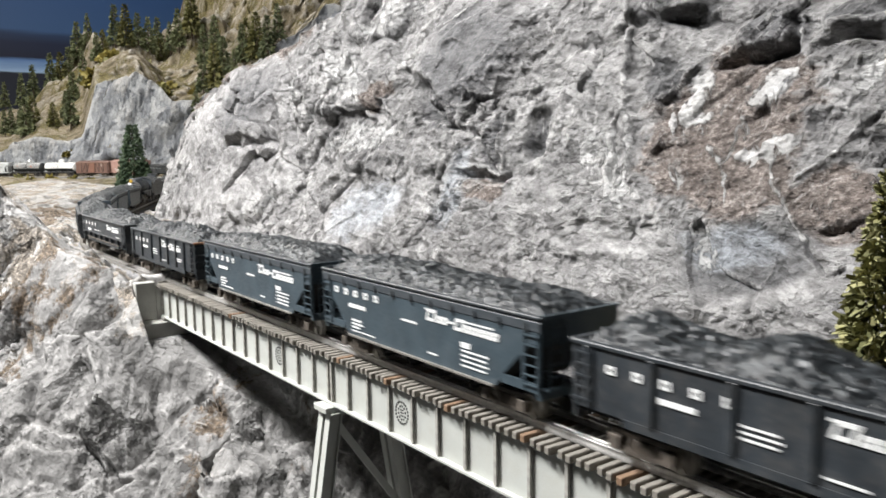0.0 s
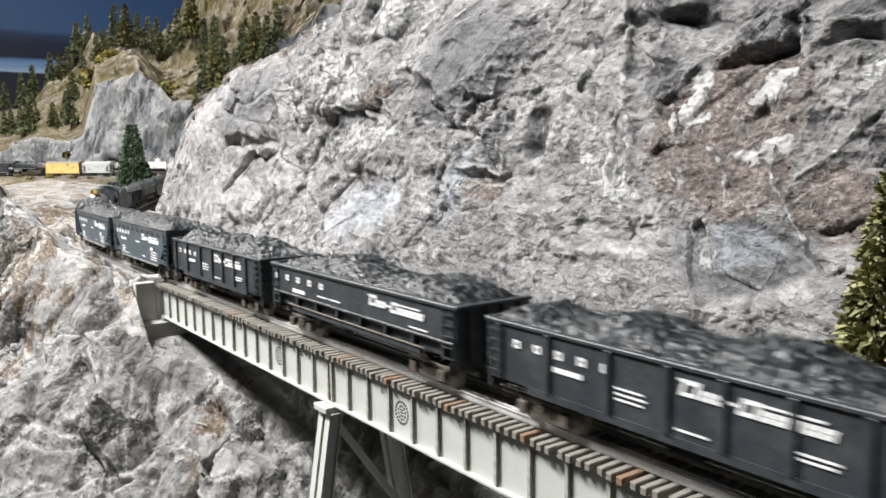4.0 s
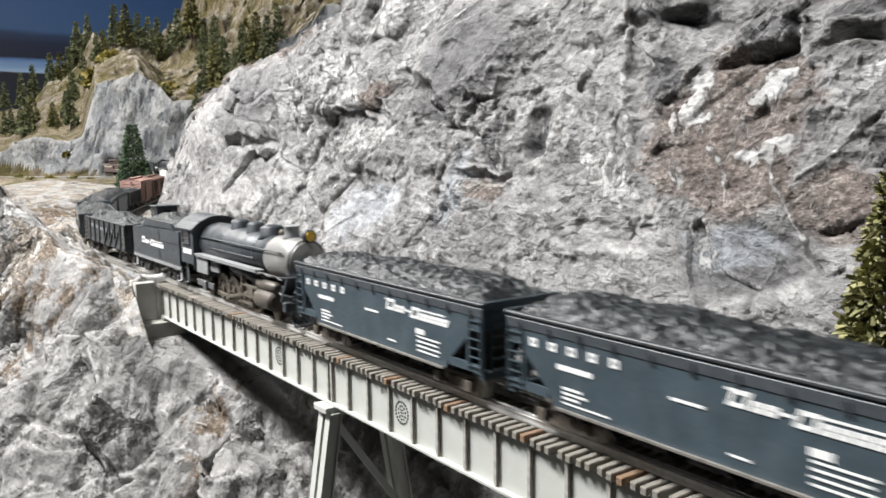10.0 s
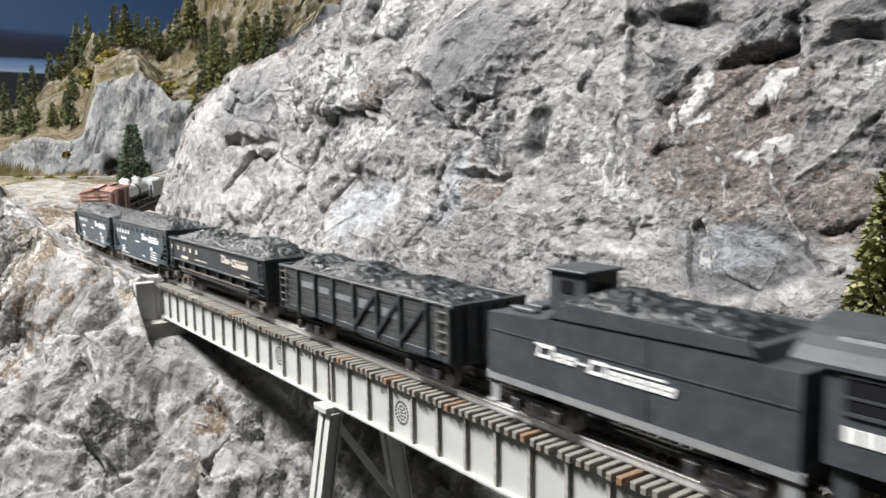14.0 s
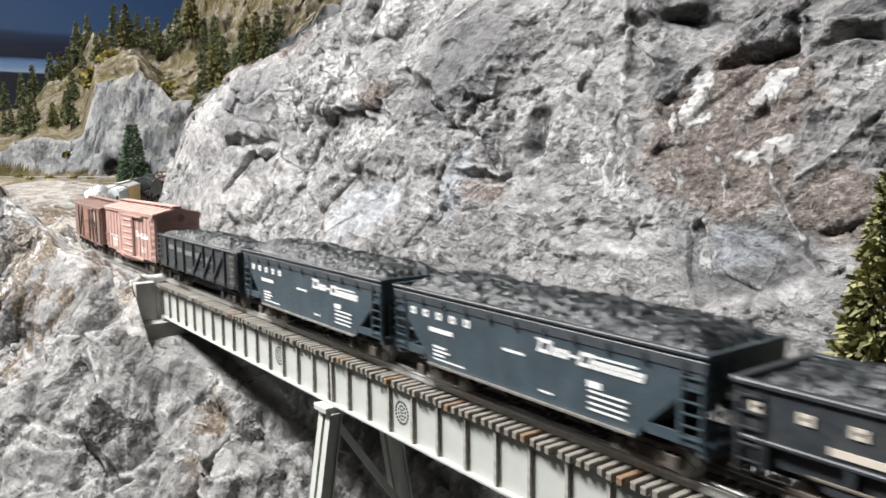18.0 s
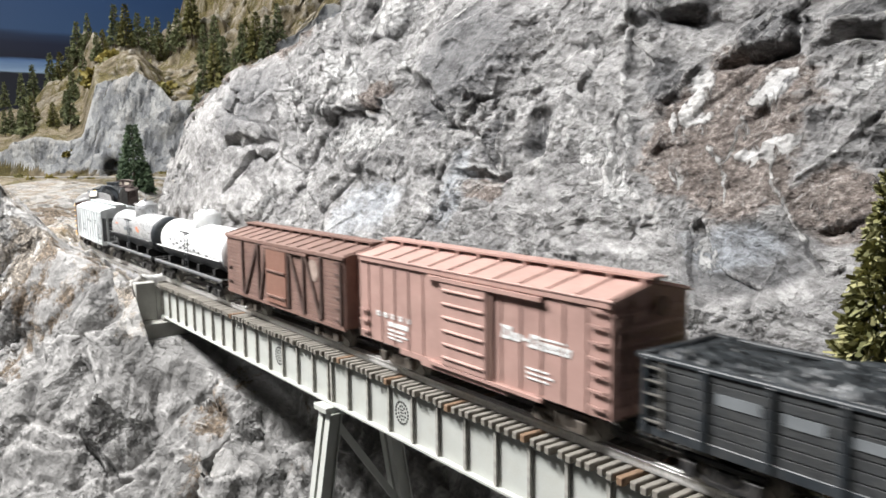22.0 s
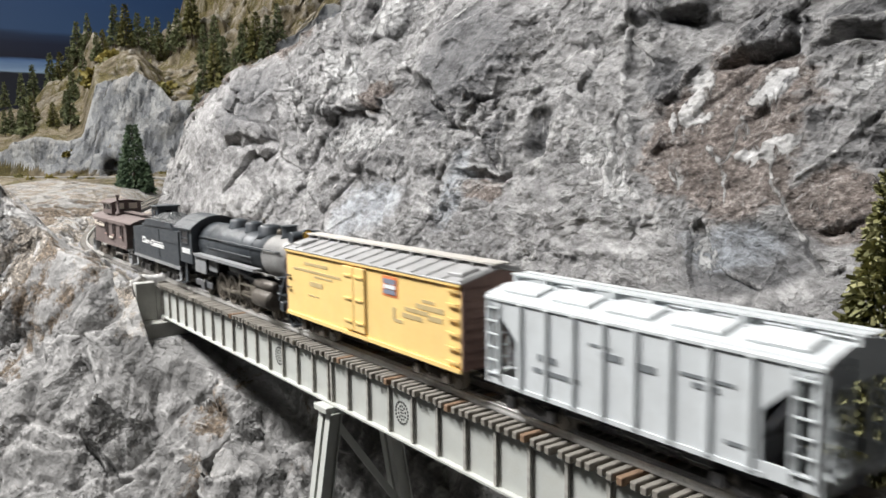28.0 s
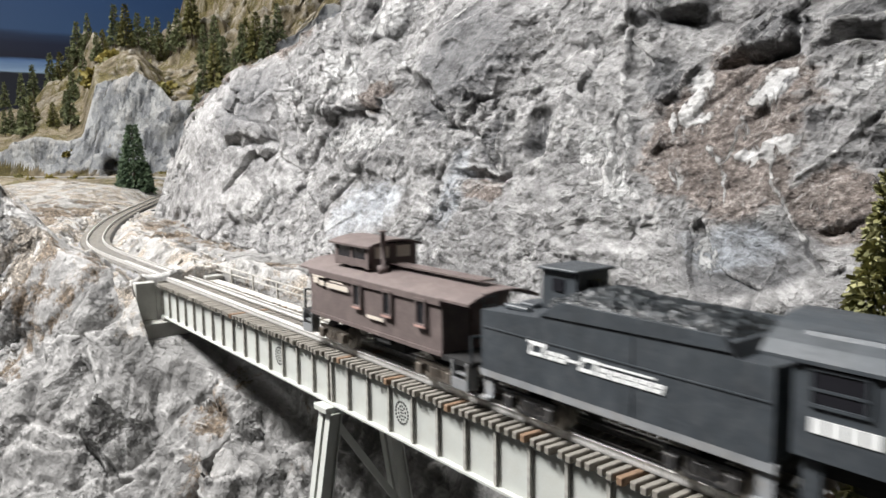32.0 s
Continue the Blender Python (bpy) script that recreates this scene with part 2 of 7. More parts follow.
RAIL = painted("polished_rail_steel", (0.55, 0.54, 0.52), 0.35, 0.35, 0.15, 300, 0.2, (0.26, 0.22, 0.18))
CONCRETE = painted("cast_concrete", (0.40, 0.395, 0.37), 0.85, 0.0, 0.12, 60, 0.3, (0.28, 0.26, 0.23), 0.4)
RED = painted("oxide_red_car_paint", (0.39, 0.245, 0.212), 0.65, 0.0, 0.15, 70, 0.4, (0.47, 0.32, 0.27))
BROWN = painted("boxcar_brown_paint", (0.185, 0.110, 0.090), 0.7, 0.0, 0.2, 90, 0.3, (0.30, 0.19, 0.14))
YELLOW = painted("reefer_yellow_paint", (0.88, 0.62, 0.235), 0.55, 0.0, 0.06, 60, 0.15, (0.76, 0.58, 0.33))
PALE = painted("pale_grey_car_paint", (0.60, 0.63, 0.64), 0.5, 0.0, 0.08, 60, 0.25, (0.36, 0.36, 0.35))
WHITE = painted("white_tank_paint", (0.85, 0.86, 0.86), 0.3, 0.0, 0.03, 60, 0.05)
SILVER = painted("silver_tank_paint", (0.62, 0.63, 0.64), 0.33, 0.6, 0.08, 60, 0.1)
MAROON = painted("caboose_maroon_paint", (0.115, 0.088, 0.083), 0.75, 0.0, 0.15, 90, 0.35, (0.23, 0.185, 0.165))
ENGINE = painted("engine_black_paint", (0.046, 0.054, 0.062), 0.50, 0.1, 0.25, 90, 0.35, (0.12, 0.125, 0.13))
SMOKEBOX = painted("graphite_smokebox_paint", (0.28, 0.28, 0.275), 0.4, 0.5, 0.2, 90, 0.3)
STEEL = painted("greasy_steel_rods", (0.13, 0.115, 0.092), 0.5, 0.3, 0.25, 200, 0.3)


def coal_paint():
    m, t, b = nodes_of("crushed_coal")
    vec = coords(t)
    h, shade = plates(t, vec, 480, 0.75, 0.0003)
    h2, shade2 = plates(t, vec, 900, 0.7, 0.0002)
    link(t, ramp(t, math_node(t, "ADD", math_node(t, "MULTIPLY", shade, 0.6), math_node(t, "MULTIPLY", shade2, 0.4)),
                 [(0.2, (0.009, 0.011, 0.013)), (0.6, (0.019, 0.023, 0.026)), (0.9, (0.046, 0.053, 0.058))]), b.inputs["Base Color"])
    b.inputs["Roughness"].default_value = 0.46
    bump(t, b, math_node(t, "ADD", h, h2), 1.0, 1.0)
    return m


COAL = coal_paint()
LETTER = painted("white_lettering", (0.78, 0.79, 0.78), 0.6, 0.0, 0.05, 200, 0.1)

# ---- helpers for meshes ----
def mesh_from(name, verts, faces, smooth=False):
    me = bpy.data.meshes.new(name)
    me.vertices.add(len(verts))
    me.vertices.foreach_set("co", np.asarray(verts, dtype=np.float32).ravel())
    faces = np.asarray(faces, dtype=np.int32)
    k = faces.shape[1]
    me.loops.add(faces.size)
    me.loops.foreach_set("vertex_index", faces.ravel())
    me.polygons.add(len(faces))
    me.polygons.foreach_set("loop_start", np.arange(0, faces.size, k, dtype=np.int32))
    if smooth:
        me.polygons.foreach_set("use_smooth", np.ones(len(faces), dtype=bool))
    me.update(calc_edges=True)
    return me


def sheet(name, P, material, smooth=True):
    """A grid of points (rows, columns, 3) as one mesh object."""
    r, c = P.shape[:2]
    i = np.arange(r * c).reshape(r, c)
    q = np.stack([i[:-1, :-1], i[:-1, 1:], i[1:, 1:], i[1:, :-1]], -1).reshape(-1, 4)
    me = mesh_from(name, P.reshape(-1, 3), q, smooth)
    me.materials.append(material)
    return new(name, me)


def hashed(ix, iy, iz, k):
    h = (ix * 374761393 + iy * 668265263 + iz * 2147483647 + k * 1274126177) & 0xFFFFFFFF
    h = ((h ^ (h >> 13)) * 1274126177) & 0xFFFFFFFF
    return ((h ^ (h >> 16)) & 0xFFFFFF) / 0xFFFFFF


def value_noise(p, k=0):
    f = np.floor(p).astype(np.int64)
    w = p - f
    w = w * w * w * (w * (w * 6 - 15) + 10)
    out = 0
    for dx in (0, 1):
        for dy in (0, 1):
            for dz in (0, 1):
                a = (w[..., 0] if dx else 1 - w[..., 0]) * (w[..., 1] if dy else 1 - w[..., 1]) * (w[..., 2] if dz else 1 - w[..., 2])
                out = out + a * hashed(f[..., 0] + dx, f[..., 1] + dy, f[..., 2] + dz, k)
    return out * 2 - 1


def fbm(p, octaves=4, gain=0.5, k=0, ridged=False):
    a, out = 1.0, 0.0
    for o in range(octaves):
        n = value_noise(p * 2.03 ** o + 17.3 * o, k + o)
        out = out + a * ((1 - 2 * np.abs(n)) if ridged else n)
        a *= gain
    return out


def smooth_step(a, b, x):
    t = np.clip((x - a) / (b - a), 0, 1)
    return t * t * (3 - 2 * t)


def facets(p, k=0):
    """A cell pattern whose cells are flat, tilted plates; also the distance to the next cell's border."""
    f = np.floor(p).astype(np.int64)
    d1 = np.full(p.shape[:-1], 9.0)
    d2, plate = d1.copy(), np.zeros(p.shape[:-1])
    for dx in (-1, 0, 1):
        for dy in (-1, 0, 1):
            for dz in (-1, 0, 1):
                c = (f[..., 0] + dx, f[..., 1] + dy, f[..., 2] + dz)
                v = [c[i] + hashed(*c, k + i) - p[..., i] for i in range(3)]
                d = (v[0] ** 2 + v[1] ** 2 + v[2] ** 2) ** 0.5
                near = d < d1
                d2 = np.where(near, d1, np.minimum(d2, d))
                lift = hashed(*c, k + 7) - 0.5 + sum((hashed(*c, k + 8 + i) - 0.5) * v[i] for i in range(3)) * 1.7
                plate = np.where(near, lift, plate)
                d1 = np.where(near, d, d1)
    return plate, d2 - d1


def crags(p, scale, turn=(0.30, -0.55, 0.1), chips=1.0, plates_=(0.45, 0.33, 0.10, 0.03), crack_=(0.22, 0.10), thin=1.0):
    """Relief of cast plaster rock: leaning plates, ledges and cracks (about -1 to 1)."""
    q = (p @ np.array(Euler(turn).to_matrix()).T) * scale
    q = q + 0.13 * np.stack([fbm(q * 1.1, 2, 0.5, 40), fbm(q * 1.1, 2, 0.5, 50), fbm(q * 1.1, 2, 0.5, 60)], -1)
    big = fbm(q * np.array((0.45, 0.45, 0.25)), 3, 0.5, 1)
    one, gap = facets(q * np.array((1.0, 1.0, 0.33)), 3)
    two, gap2 = facets(q * np.array((2.3, 2.3, 0.85)) + 9.1, 23)
    three, _ = facets(q * np.array((5.6, 5.6, 2.6)) + 4.7, 43)
    crack = -crack_[0] * np.exp(-(gap / (0.025 * thin)) ** 2) - crack_[1] * np.exp(-(gap2 / (0.03 * thin)) ** 2)
    four, _ = facets(q * np.array((13.0, 13.0, 7.0)) + 2.3, 63)
    patch = smooth_step(-0.30, 0.25, fbm(q * 0.7, 3, 0.5, 91)) * chips
    rid = fbm(q * np.array((2.2, 2.2, 1.0)), 3, 0.5, 21, True) * 0.06
    return (big * 0.75 + one * plates_[0] + two * plates_[1] + three * (plates_[2] + 0.20 * patch) + four * (plates_[3] + 0.09 * patch)
            + crack + rid)


# ---- the line of the track: s runs along it, 0 at the trestle, growing with the trains' way ----
BENDS_S = [-3.0, -2.6, -2.3, -2.0, -1.7, -1.4, -1.15, -0.9, -0.7, -0.55, -0.4]
BENDS_K = [-0.13, -0.08, -1.141, -2.038, -0.439, 0.565, 0.03, 0.372, 0.291, 1.694, 0.0]


def lay_line():
    ds = 0.005
    s, x, y, th = 0.9, 0.9, 0.0, 0.0
    rows = []
    while s > -4.4:
        rows.append((s, x, y, th))
        k = float(np.interp(s, BENDS_S, BENDS_K)) if -3.0 < s < -0.4 else 0.0
        th -= k * ds
        x -= math.cos(th) * ds
        y -= math.sin(th) * ds
        s -= ds
    return np.array(rows[::-1])


LINE = lay_line()


def on_line(s):
    """Place of the rail head's middle at s."""
    x, y = (float(np.interp(s, LINE[:, 0], LINE[:, i])) for i in (1, 2))
    t = min(1.0, max(0.0, (-1.25 - s) / 0.95))
    return Vector((x, y, 0.030 * t * t * (3 - 2 * t)))


def line_pose(s):
    a, b = on_line(s - 0.01), on_line(s + 0.01)
    d = b - a
    turn = Euler((0, -math.atan2(d.z, math.hypot(d.x, d.y)), math.atan2(d.y, d.x))).to_matrix().to_4x4()
    return Matrix.Translation(on_line(s)) @ turn


def line_distance(X, Y):
    """Distance to the track's middle in plan, and the track's height there."""
    pts = LINE[::8]
    best, height = np.full(X.shape, 9.0), np.zeros(X.shape)
    for s, x, y, _ in pts:
        d = np.hypot(X - x, Y - y)
        near = d < best
        best = np.where(near, d, best)
        t = min(1.0, max(0.0, (-1.25 - s) / 0.95))
        height = np.where(near, 0.030 * t * t * (3 - 2 * t), height)
    return best, height


# ---- the place ----
def box_mesh(name, size, centre=(0, 0, 0), bevel=0.0, segments=1):
    bm = bmesh.new()
    bmesh.ops.create_cube(bm, size=1.0)
    bmesh.ops.scale(bm, vec=size, verts=bm.verts)
    if bevel:
        bmesh.ops.bevel(bm, geom=bm.edges[:], offset=bevel, segments=segments, affect="EDGES")
    bmesh.ops.translate(bm, vec=centre, verts=bm.verts)
    me = bpy.data.meshes.new(name)
    bm.to_mesh(me)
    bm.free()
    return me


def slab(name, size, centre, material, label, bevel=0.0):
    me = box_mesh(name, size, centre, bevel)
    me.materials.append(material)
    return tagged(new(name, me), label, "", "", "structure")


# the great forms of the cliff, in mm: x, z, half length, half height, lean, how far they stand out
CLIFF_BOULDERS = [(-552, 138, 155, 53, 0.2, 13), (-546, 59, 189, 33, 0.1, 9), (-111, 168, 52, 67, -1.3, 17), (-252, 208, 24, 46, -1.5, 9), (-230, 93, 45, 17, 0.0, 8),
                  (-36, 102, 19, 17, 1.5, 11), (115, 142, 18, 11, 0.1, 8), (123, 116, 12, 9, 0.1, 5), (176, 73, 13, 13, 0.1, 7), (17, 52, 17, 8, 0.4, 6),
                  (53, 40, 26, 6, 0.2, 6), (-72, 28, 30, 13, 0.1, 5), (-12, 67, 25, 7, -0.1, 6), (60, 165, 28, 7, -0.1, 11), (-215, 47, 63, 23, 0.1, 4)]
CLIFF_LUMPS = [(-70, 62, 23, 9, 0.0, 5), (157, 142, 14, 9, 0.0, 9), (61, 53, 10, 6, 0.4, 5), (-378, 18, 63, 17, 0.2, 5), (3, 135, 19, 12, -0.5, 4), (-14, 163, 21, 11, -0.4, 5),
               (135, 65, 13, 7, -0.6, 4), (-885, 50, 70, 60, 0.0, 14)]
CLIFF_HOLLOWS = [(-149, 130, 28, 12, -0.4, -11), (-67, 76, 30, 4, 0.0, -7), (-479, 98, 65, 6, 0.0, -7), (-21, 99, 13, 6, -1.5, -6), (131, 42, 32, 19, 0.2, -1.5),
                 (70, 131, 20, 17, 0.0, -3), (-380, 118, 62, 18, -1.1, -5)]
# cracks and ribs, in mm: half width, depth or height, and the line that they follow in x and z
CLIFF_CRACKS = [(3.0, 6, ((-586, 117), (-546, 98), (-475, 94), (-424, 106), (-426, 134))), (2.8, 5, ((-399, 76), (-397, 51), (-427, 26), (-492, 15))),
                (2.6, 5, ((-340, 61), (-346, 92), (-340, 109), (-331, 125), (-283, 119), (-245, 120))), (1.8, 4, ((-238, 217), (-217, 184), (-204, 158), (-181, 147))),
                (2.1, 6, ((-114, 111), (-84, 102), (-61, 86), (-40, 76), (-21, 78))), (1.2, 5, ((22, 172), (30, 140), (43, 97), (49, 71))),
                (0.8, 3, ((61, 71), (78, 64), (102, 64))), (1.1, 6, ((148, 62), (156, 54), (165, 44), (167, 39), (175, 43)))]
CLIFF_LEDGES = [(1.1, 6, ((163, 59), (173, 60), (182, 64))), (2.3, 8, ((24, 159), (39, 164), (64, 157), (89, 152))), (1.7, 6, ((95, 130), (114, 129), (127, 133), (129, 144))),
                (1.6, 8, ((144, 131), (155, 132), (172, 129))), (1.5, 5, ((-6, 51), (23, 56), (32, 62))), (1.1, 4, ((23, 35), (44, 43), (70, 46), (74, 55))),
                (2.7, 5, ((-441, 190), (-401, 147), (-382, 103), (-350, 66))), (1.3, 4, ((-32, 23), (6, 32), (30, 29))), (1.7, 4, ((-293, 62), (-241, 77), (-177, 73), (-156, 80))),
                (1.5, 4, ((-165, 66), (-122, 71), (-93, 60), (-53, 51), (-17, 52)))]
CLIFF_RIBS = [(3.2, 5, ((-417, 219), (-400, 180), (-363, 139), (-359, 102), (-344, 66))), (2.6, 5, ((-383, 217), (-348, 175), (-331, 127))), (2.5, 6, ((-326, 199), (-295, 160), (-297, 126))),
              (2.4, 6, ((-278, 185), (-261, 152), (-232, 122))), (2.3, 5, ((-248, 175), (-228, 141), (-196, 114))),
              (1.7, 3, ((-223, 185), (-194, 152), (-175, 154), (-166, 169), (-122, 179), (-103, 192))), (2.7, 6, ((26, 171), (36, 133), (45, 109), (57, 85), (66, 63))),
              (1.8, 4, ((36, 109), (43, 80), (45, 59)))]
CLIFF_DRIPS = [(1.1, 2, ((74, 118), (85, 94))), (1.1, 2, ((68, 114), (76, 99))), (1.3, 3, ((97, 92), (104, 87), (114, 78))), (1.4, 3, ((127, 93), (142, 76), (146, 69), (156, 54))),
               (1.1, 3, ((148, 81), (161, 87), (171, 101), (176, 105))), (1.4, 4, ((-27, 126), (-40, 117), (-46, 99), (-42, 83))), (1.6, 3, ((-8, 112), (5, 95), (2, 86))),
               (1.2, 3, ((110, 88), (125, 89), (140, 94))), (1.1, 2, ((81, 85), (89, 76))), (3.4, 4, ((-401, 54), (-429, 31))), (0.7, 1, ((114, 81), (125, 49)))]
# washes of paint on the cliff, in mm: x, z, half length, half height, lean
SANDY_WASH = [(104, 99, 45, 39, -0.1), (167, 69, 19, 16, 0.1), (102, 74, 27, 10, -0.2), (-59, 68, 22, 7, 0.0), (-223, 134, 20, 10, 0.1), (127, 120, 16, 6, -1.2)]
WHITE_WASH = [(-236, 205, 41, 20, 0.0), (83, 122, 13, 9, -0.9), (83, 107, 12, 6, 0.0), (129, 90, 17, 7, 0.1), (125, 116, 12, 9, 0.2), (165, 120, 9, 7, -0.5), (26, 90, 14, 17, -0.9),
              (49, 74, 20, 8, -1.0), (-280, 154, 34, 19, -0.5), (-245, 103, 67, 13, 0.0), (112, 46, 10, 9, -1.2)]
BLUE_WASH = [(-207, 49, 59, 25, 0.2), (-95, 66, 34, 19, 1.2), (127, 116, 8, 7, 0.2), (123, 49, 29, 12, 0.1)]
# darker grey rock, plus shade painted in hollows and under overhangs
DARK_SHADE_WASH = [(-105, 153, 34, 52, -1.4), (-141, 126, 30, 14, -0.5), (117, 140, 18, 12, 0.1), (62, 161, 30, 8, -0.2), (131, 44, 35, 16, 0.2), (159, 140, 14, 8, -0.1), (-59, 98, 17, 16, -1.3),
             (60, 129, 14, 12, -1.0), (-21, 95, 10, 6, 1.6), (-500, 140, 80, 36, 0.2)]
WORN_SMOOTH = [(-552, 138, 155, 61, 0.2), (-544, 56, 184, 37, 0.2), (-111, 177, 45, 58, -1.2), (-215, 47, 63, 21, 0.1), (123, 116, 12, 8, 0.1), (131, 42, 35, 18, 0.2), (42, 45, 39, 9, 0.0)]


def oval(U, V, row):
    """Distance from an oval's middle (1 on its rim), and how high in it (-1 to 1)."""
    x, z, ra, rb, tilt = row[0] * 0.001, row[1] * 0.001, row[2] * 0.001, row[3] * 0.001, row[4]
    a = (U - x) * math.cos(tilt) + (V - z) * math.sin(tilt)
    b = (V - z) * math.cos(tilt) - (U - x) * math.sin(tilt)
    return np.hypot(a / ra, b / rb), np.clip((V - z) / max(rb * math.cos(tilt), ra * abs(math.sin(tilt))), -1, 1)


def stroke(U, V, line):
    """Distance to a bent line in x and z, in metres, and by how much a place lies above it."""
    best, over = np.full(U.shape, 9.0), np.zeros(U.shape)
    for (x0, z0), (x1, z1) in zip(line, line[1:]):
        x0, z0, x1, z1 = x0 * 0.001, z0 * 0.001, x1 * 0.001, z1 * 0.001
        dx, dz = x1 - x0, z1 - z0
        k = np.clip(((U - x0) * dx + (V - z0) * dz) / (dx * dx + dz * dz), 0, 1)
        ox, oz = U - x0 - k * dx, V - z0 - k * dz
        d = np.hypot(ox, oz)
        near = d < best
        best, over = np.where(near, d, best), np.where(near, oz, over)
    return best, over


def build_cliff():
    # foot of the cliff in plan, from behind the bend to beyond the bridge
    fx = np.array([-1.17, -1.16, -1.09, -0.98, -0.87, -0.70, -0.50, -0.25, 0.05, 0.45])
    fy = np.array([0.60, 0.45, 0.32, 0.215, 0.150, 0.125, 0.115, 0.110, 0.105, 0.10])
    arc = np.concatenate([[0], np.cumsum(np.hypot(np.diff(fx), np.diff(fy)))])
    even = np.linspace(0, arc[-1], 900)
    ker = np.hanning(81) / np.hanning(81).sum()
    x, y = (np.convolve(np.pad(np.interp(even, arc, f), 40, mode="edge"), ker, "valid") for f in (fx, fy))
    # finer where the aisle is near
    na, nv = 1060, 390
    spread = np.interp(np.linspace(0, 1, na), [0, 0.04, 0.12, 0.30, 0.43, 0.535, 0.62, 0.71, 0.79, 0.87, 0.96, 1.0],
                       [-1.17, -1.0, -0.81, -0.445, -0.26, -0.133, -0.042, 0.03, 0.085, 0.129, 0.18, 0.45])
    a = np.interp(spread, np.maximum.accumulate(x + 1e-7 * np.arange(900)), even)
    x, y = np.interp(a, even, x), np.interp(a, even, y)
    tx, ty = np.gradient(x), np.gradient(y)
    ln = np.hypot(tx, ty)
    nx, ny = (np.convolve(np.pad(q, 15, mode="edge"), np.hanning(31) / np.hanning(31).sum(), "valid") for q in (ty / ln, -tx / ln))
    top = np.interp(x, [-1.17, -0.95, -0.87, -0.80, -0.71, -0.62, -0.51, -0.42, -0.39, -0.35, -0.28, 0.45],
                    [0.03, 0.055, 0.10, 0.138, 0.160, 0.176, 0.184, 0.203, 0.215, 0.230, 0.275, 0.32])
    v = np.interp(np.linspace(0, 1, nv), [0, 0.10, 0.93, 1.0], [0, 0.45, 1.0, 1.2])[:, None]
    low = -0.26
    Z = low + (top[None] - low) * np.minimum(v, 1.0) + 0.06 * np.maximum(v - 1, 0)
    lean = 0.32 * np.maximum(Z, 0) + 0.10 * np.maximum(-Z, 0) + 0.9 * np.maximum(v - 1, 0)
    P = np.stack([x[None] - nx[None] * lean, y[None] - ny[None] * lean, Z], -1)
    N = np.stack([nx[None] + 0 * Z, ny[None] + 0 * Z, 0.3 + 0 * Z], -1)
    near = smooth_step(-0.45, -0.05, P[..., 0])
    close = smooth_step(-0.50, -0.18, P[..., 0])
    size = 1 - 0.55 * near
    U = P[..., 0] + (0.010 * fbm(P * 16, 3, 0.6, 301) + 0.0040 * close * fbm(P * 80, 2, 0.6, 321)) * size
    V = P[..., 2] + (0.010 * fbm(P * 16, 3, 0.6, 311) + 0.0040 * close * fbm(P * 80, 2, 0.6, 331)) * size

    def wash(rows, soft=0.5):
        out = np.zeros(U.shape)
        for row in rows:
            r, _ = oval(U, V, row)
            out = np.maximum(out, smooth_step(1 + soft, 1 - soft, r))
        return out

    smooth_part = wash(WORN_SMOOTH, 0.25)
    sandy = wash(SANDY_WASH)
    rough = (1 - 0.85 * smooth_part) * (1 - 0.55 * sandy)
    p = P.copy()
    p[..., 0] -= 0.25 * P[..., 2]
    # broken plates at three sizes, finer towards the near end
    q = p + 0.010 * np.stack([fbm(p * 20, 2, 0.5, 40), fbm(p * 20, 2, 0.5, 50), fbm(p * 20, 2, 0.5, 60)], -1)
    one, gap = facets(q * np.array((9.0, 14.0, 12.0)), 3)
    two, gap2 = facets(q * np.array((24.0, 36.0, 30.0)) + 9.1, 23)
    three, gap3 = facets(q * np.array((66.0, 92.0, 80.0)) + 4.7, 43)
    patch = smooth_step(-0.25, 0.3, fbm(p * 11, 3, 0.5, 91))
    d = 0.011 * fbm(p * 5, 3, 0.5, 1) * (1 - 0.5 * near) + (0.009 * one + 0.0050 * two * (0.35 + 0.65 * rough)) * (1 - 0.50 * near)
    d += 0.0026 * three * rough * (0.35 + 0.65 * patch) * close
    d -= 0.0022 * np.exp(-(gap / 0.05) ** 2) * (1 - 0.5 * near) + 0.0010 * np.exp(-(gap2 / 0.06) ** 2) * rough * patch * close
    d += 0.0016 * fbm(p * 130, 3, 0.55, 77, True) * rough * (0.3 + 0.7 * patch) * close
    for row in CLIFF_BOULDERS + CLIFF_LUMPS:
        r, high = oval(U, V, row)
        d += 0.001 * row[5] * smooth_step(1.15, 0.62, r) * (0.55 - 0.30 * high)
    for row in CLIFF_HOLLOWS:
        r, _ = oval(U, V, row)
        d += 0.001 * row[5] * smooth_step(1.25, 0.55, r)
    for w, depth, line in CLIFF_CRACKS + CLIFF_LEDGES:
        r, over = stroke(U, V, line)
        r = r / (0.001 * w * (1.7 - 0.6 * near))
        d -= 0.00062 * depth * np.exp(-r ** 2) * (0.6 + 0.6 * patch)
        d += 0.00030 * depth * np.exp(-((r - 2.4) / 1.8) ** 2) * (over > 0)
    ridge = np.zeros(U.shape)
    for w, height, line in CLIFF_RIBS + CLIFF_DRIPS:
        r, _ = stroke(U, V, line)
        r = np.exp(-(r / (0.00115 * w * (1.5 - 0.4 * near))) ** 2) * (0.35 + 0.65 * smooth_step(-0.5, 0.2, fbm(P * 70, 2, 0.5, 351)))
        d += 0.0008 * height * r
        ridge = np.maximum(ridge, r)
    # keep the train's way clear
    room = np.clip(np.abs(Z - 0.02) / 0.10, 0.3, 1.0)
    d = np.where(d > 0, d * room, d)
    ob = sheet("rock_cliff", P + N * d[..., None], CLIFF)
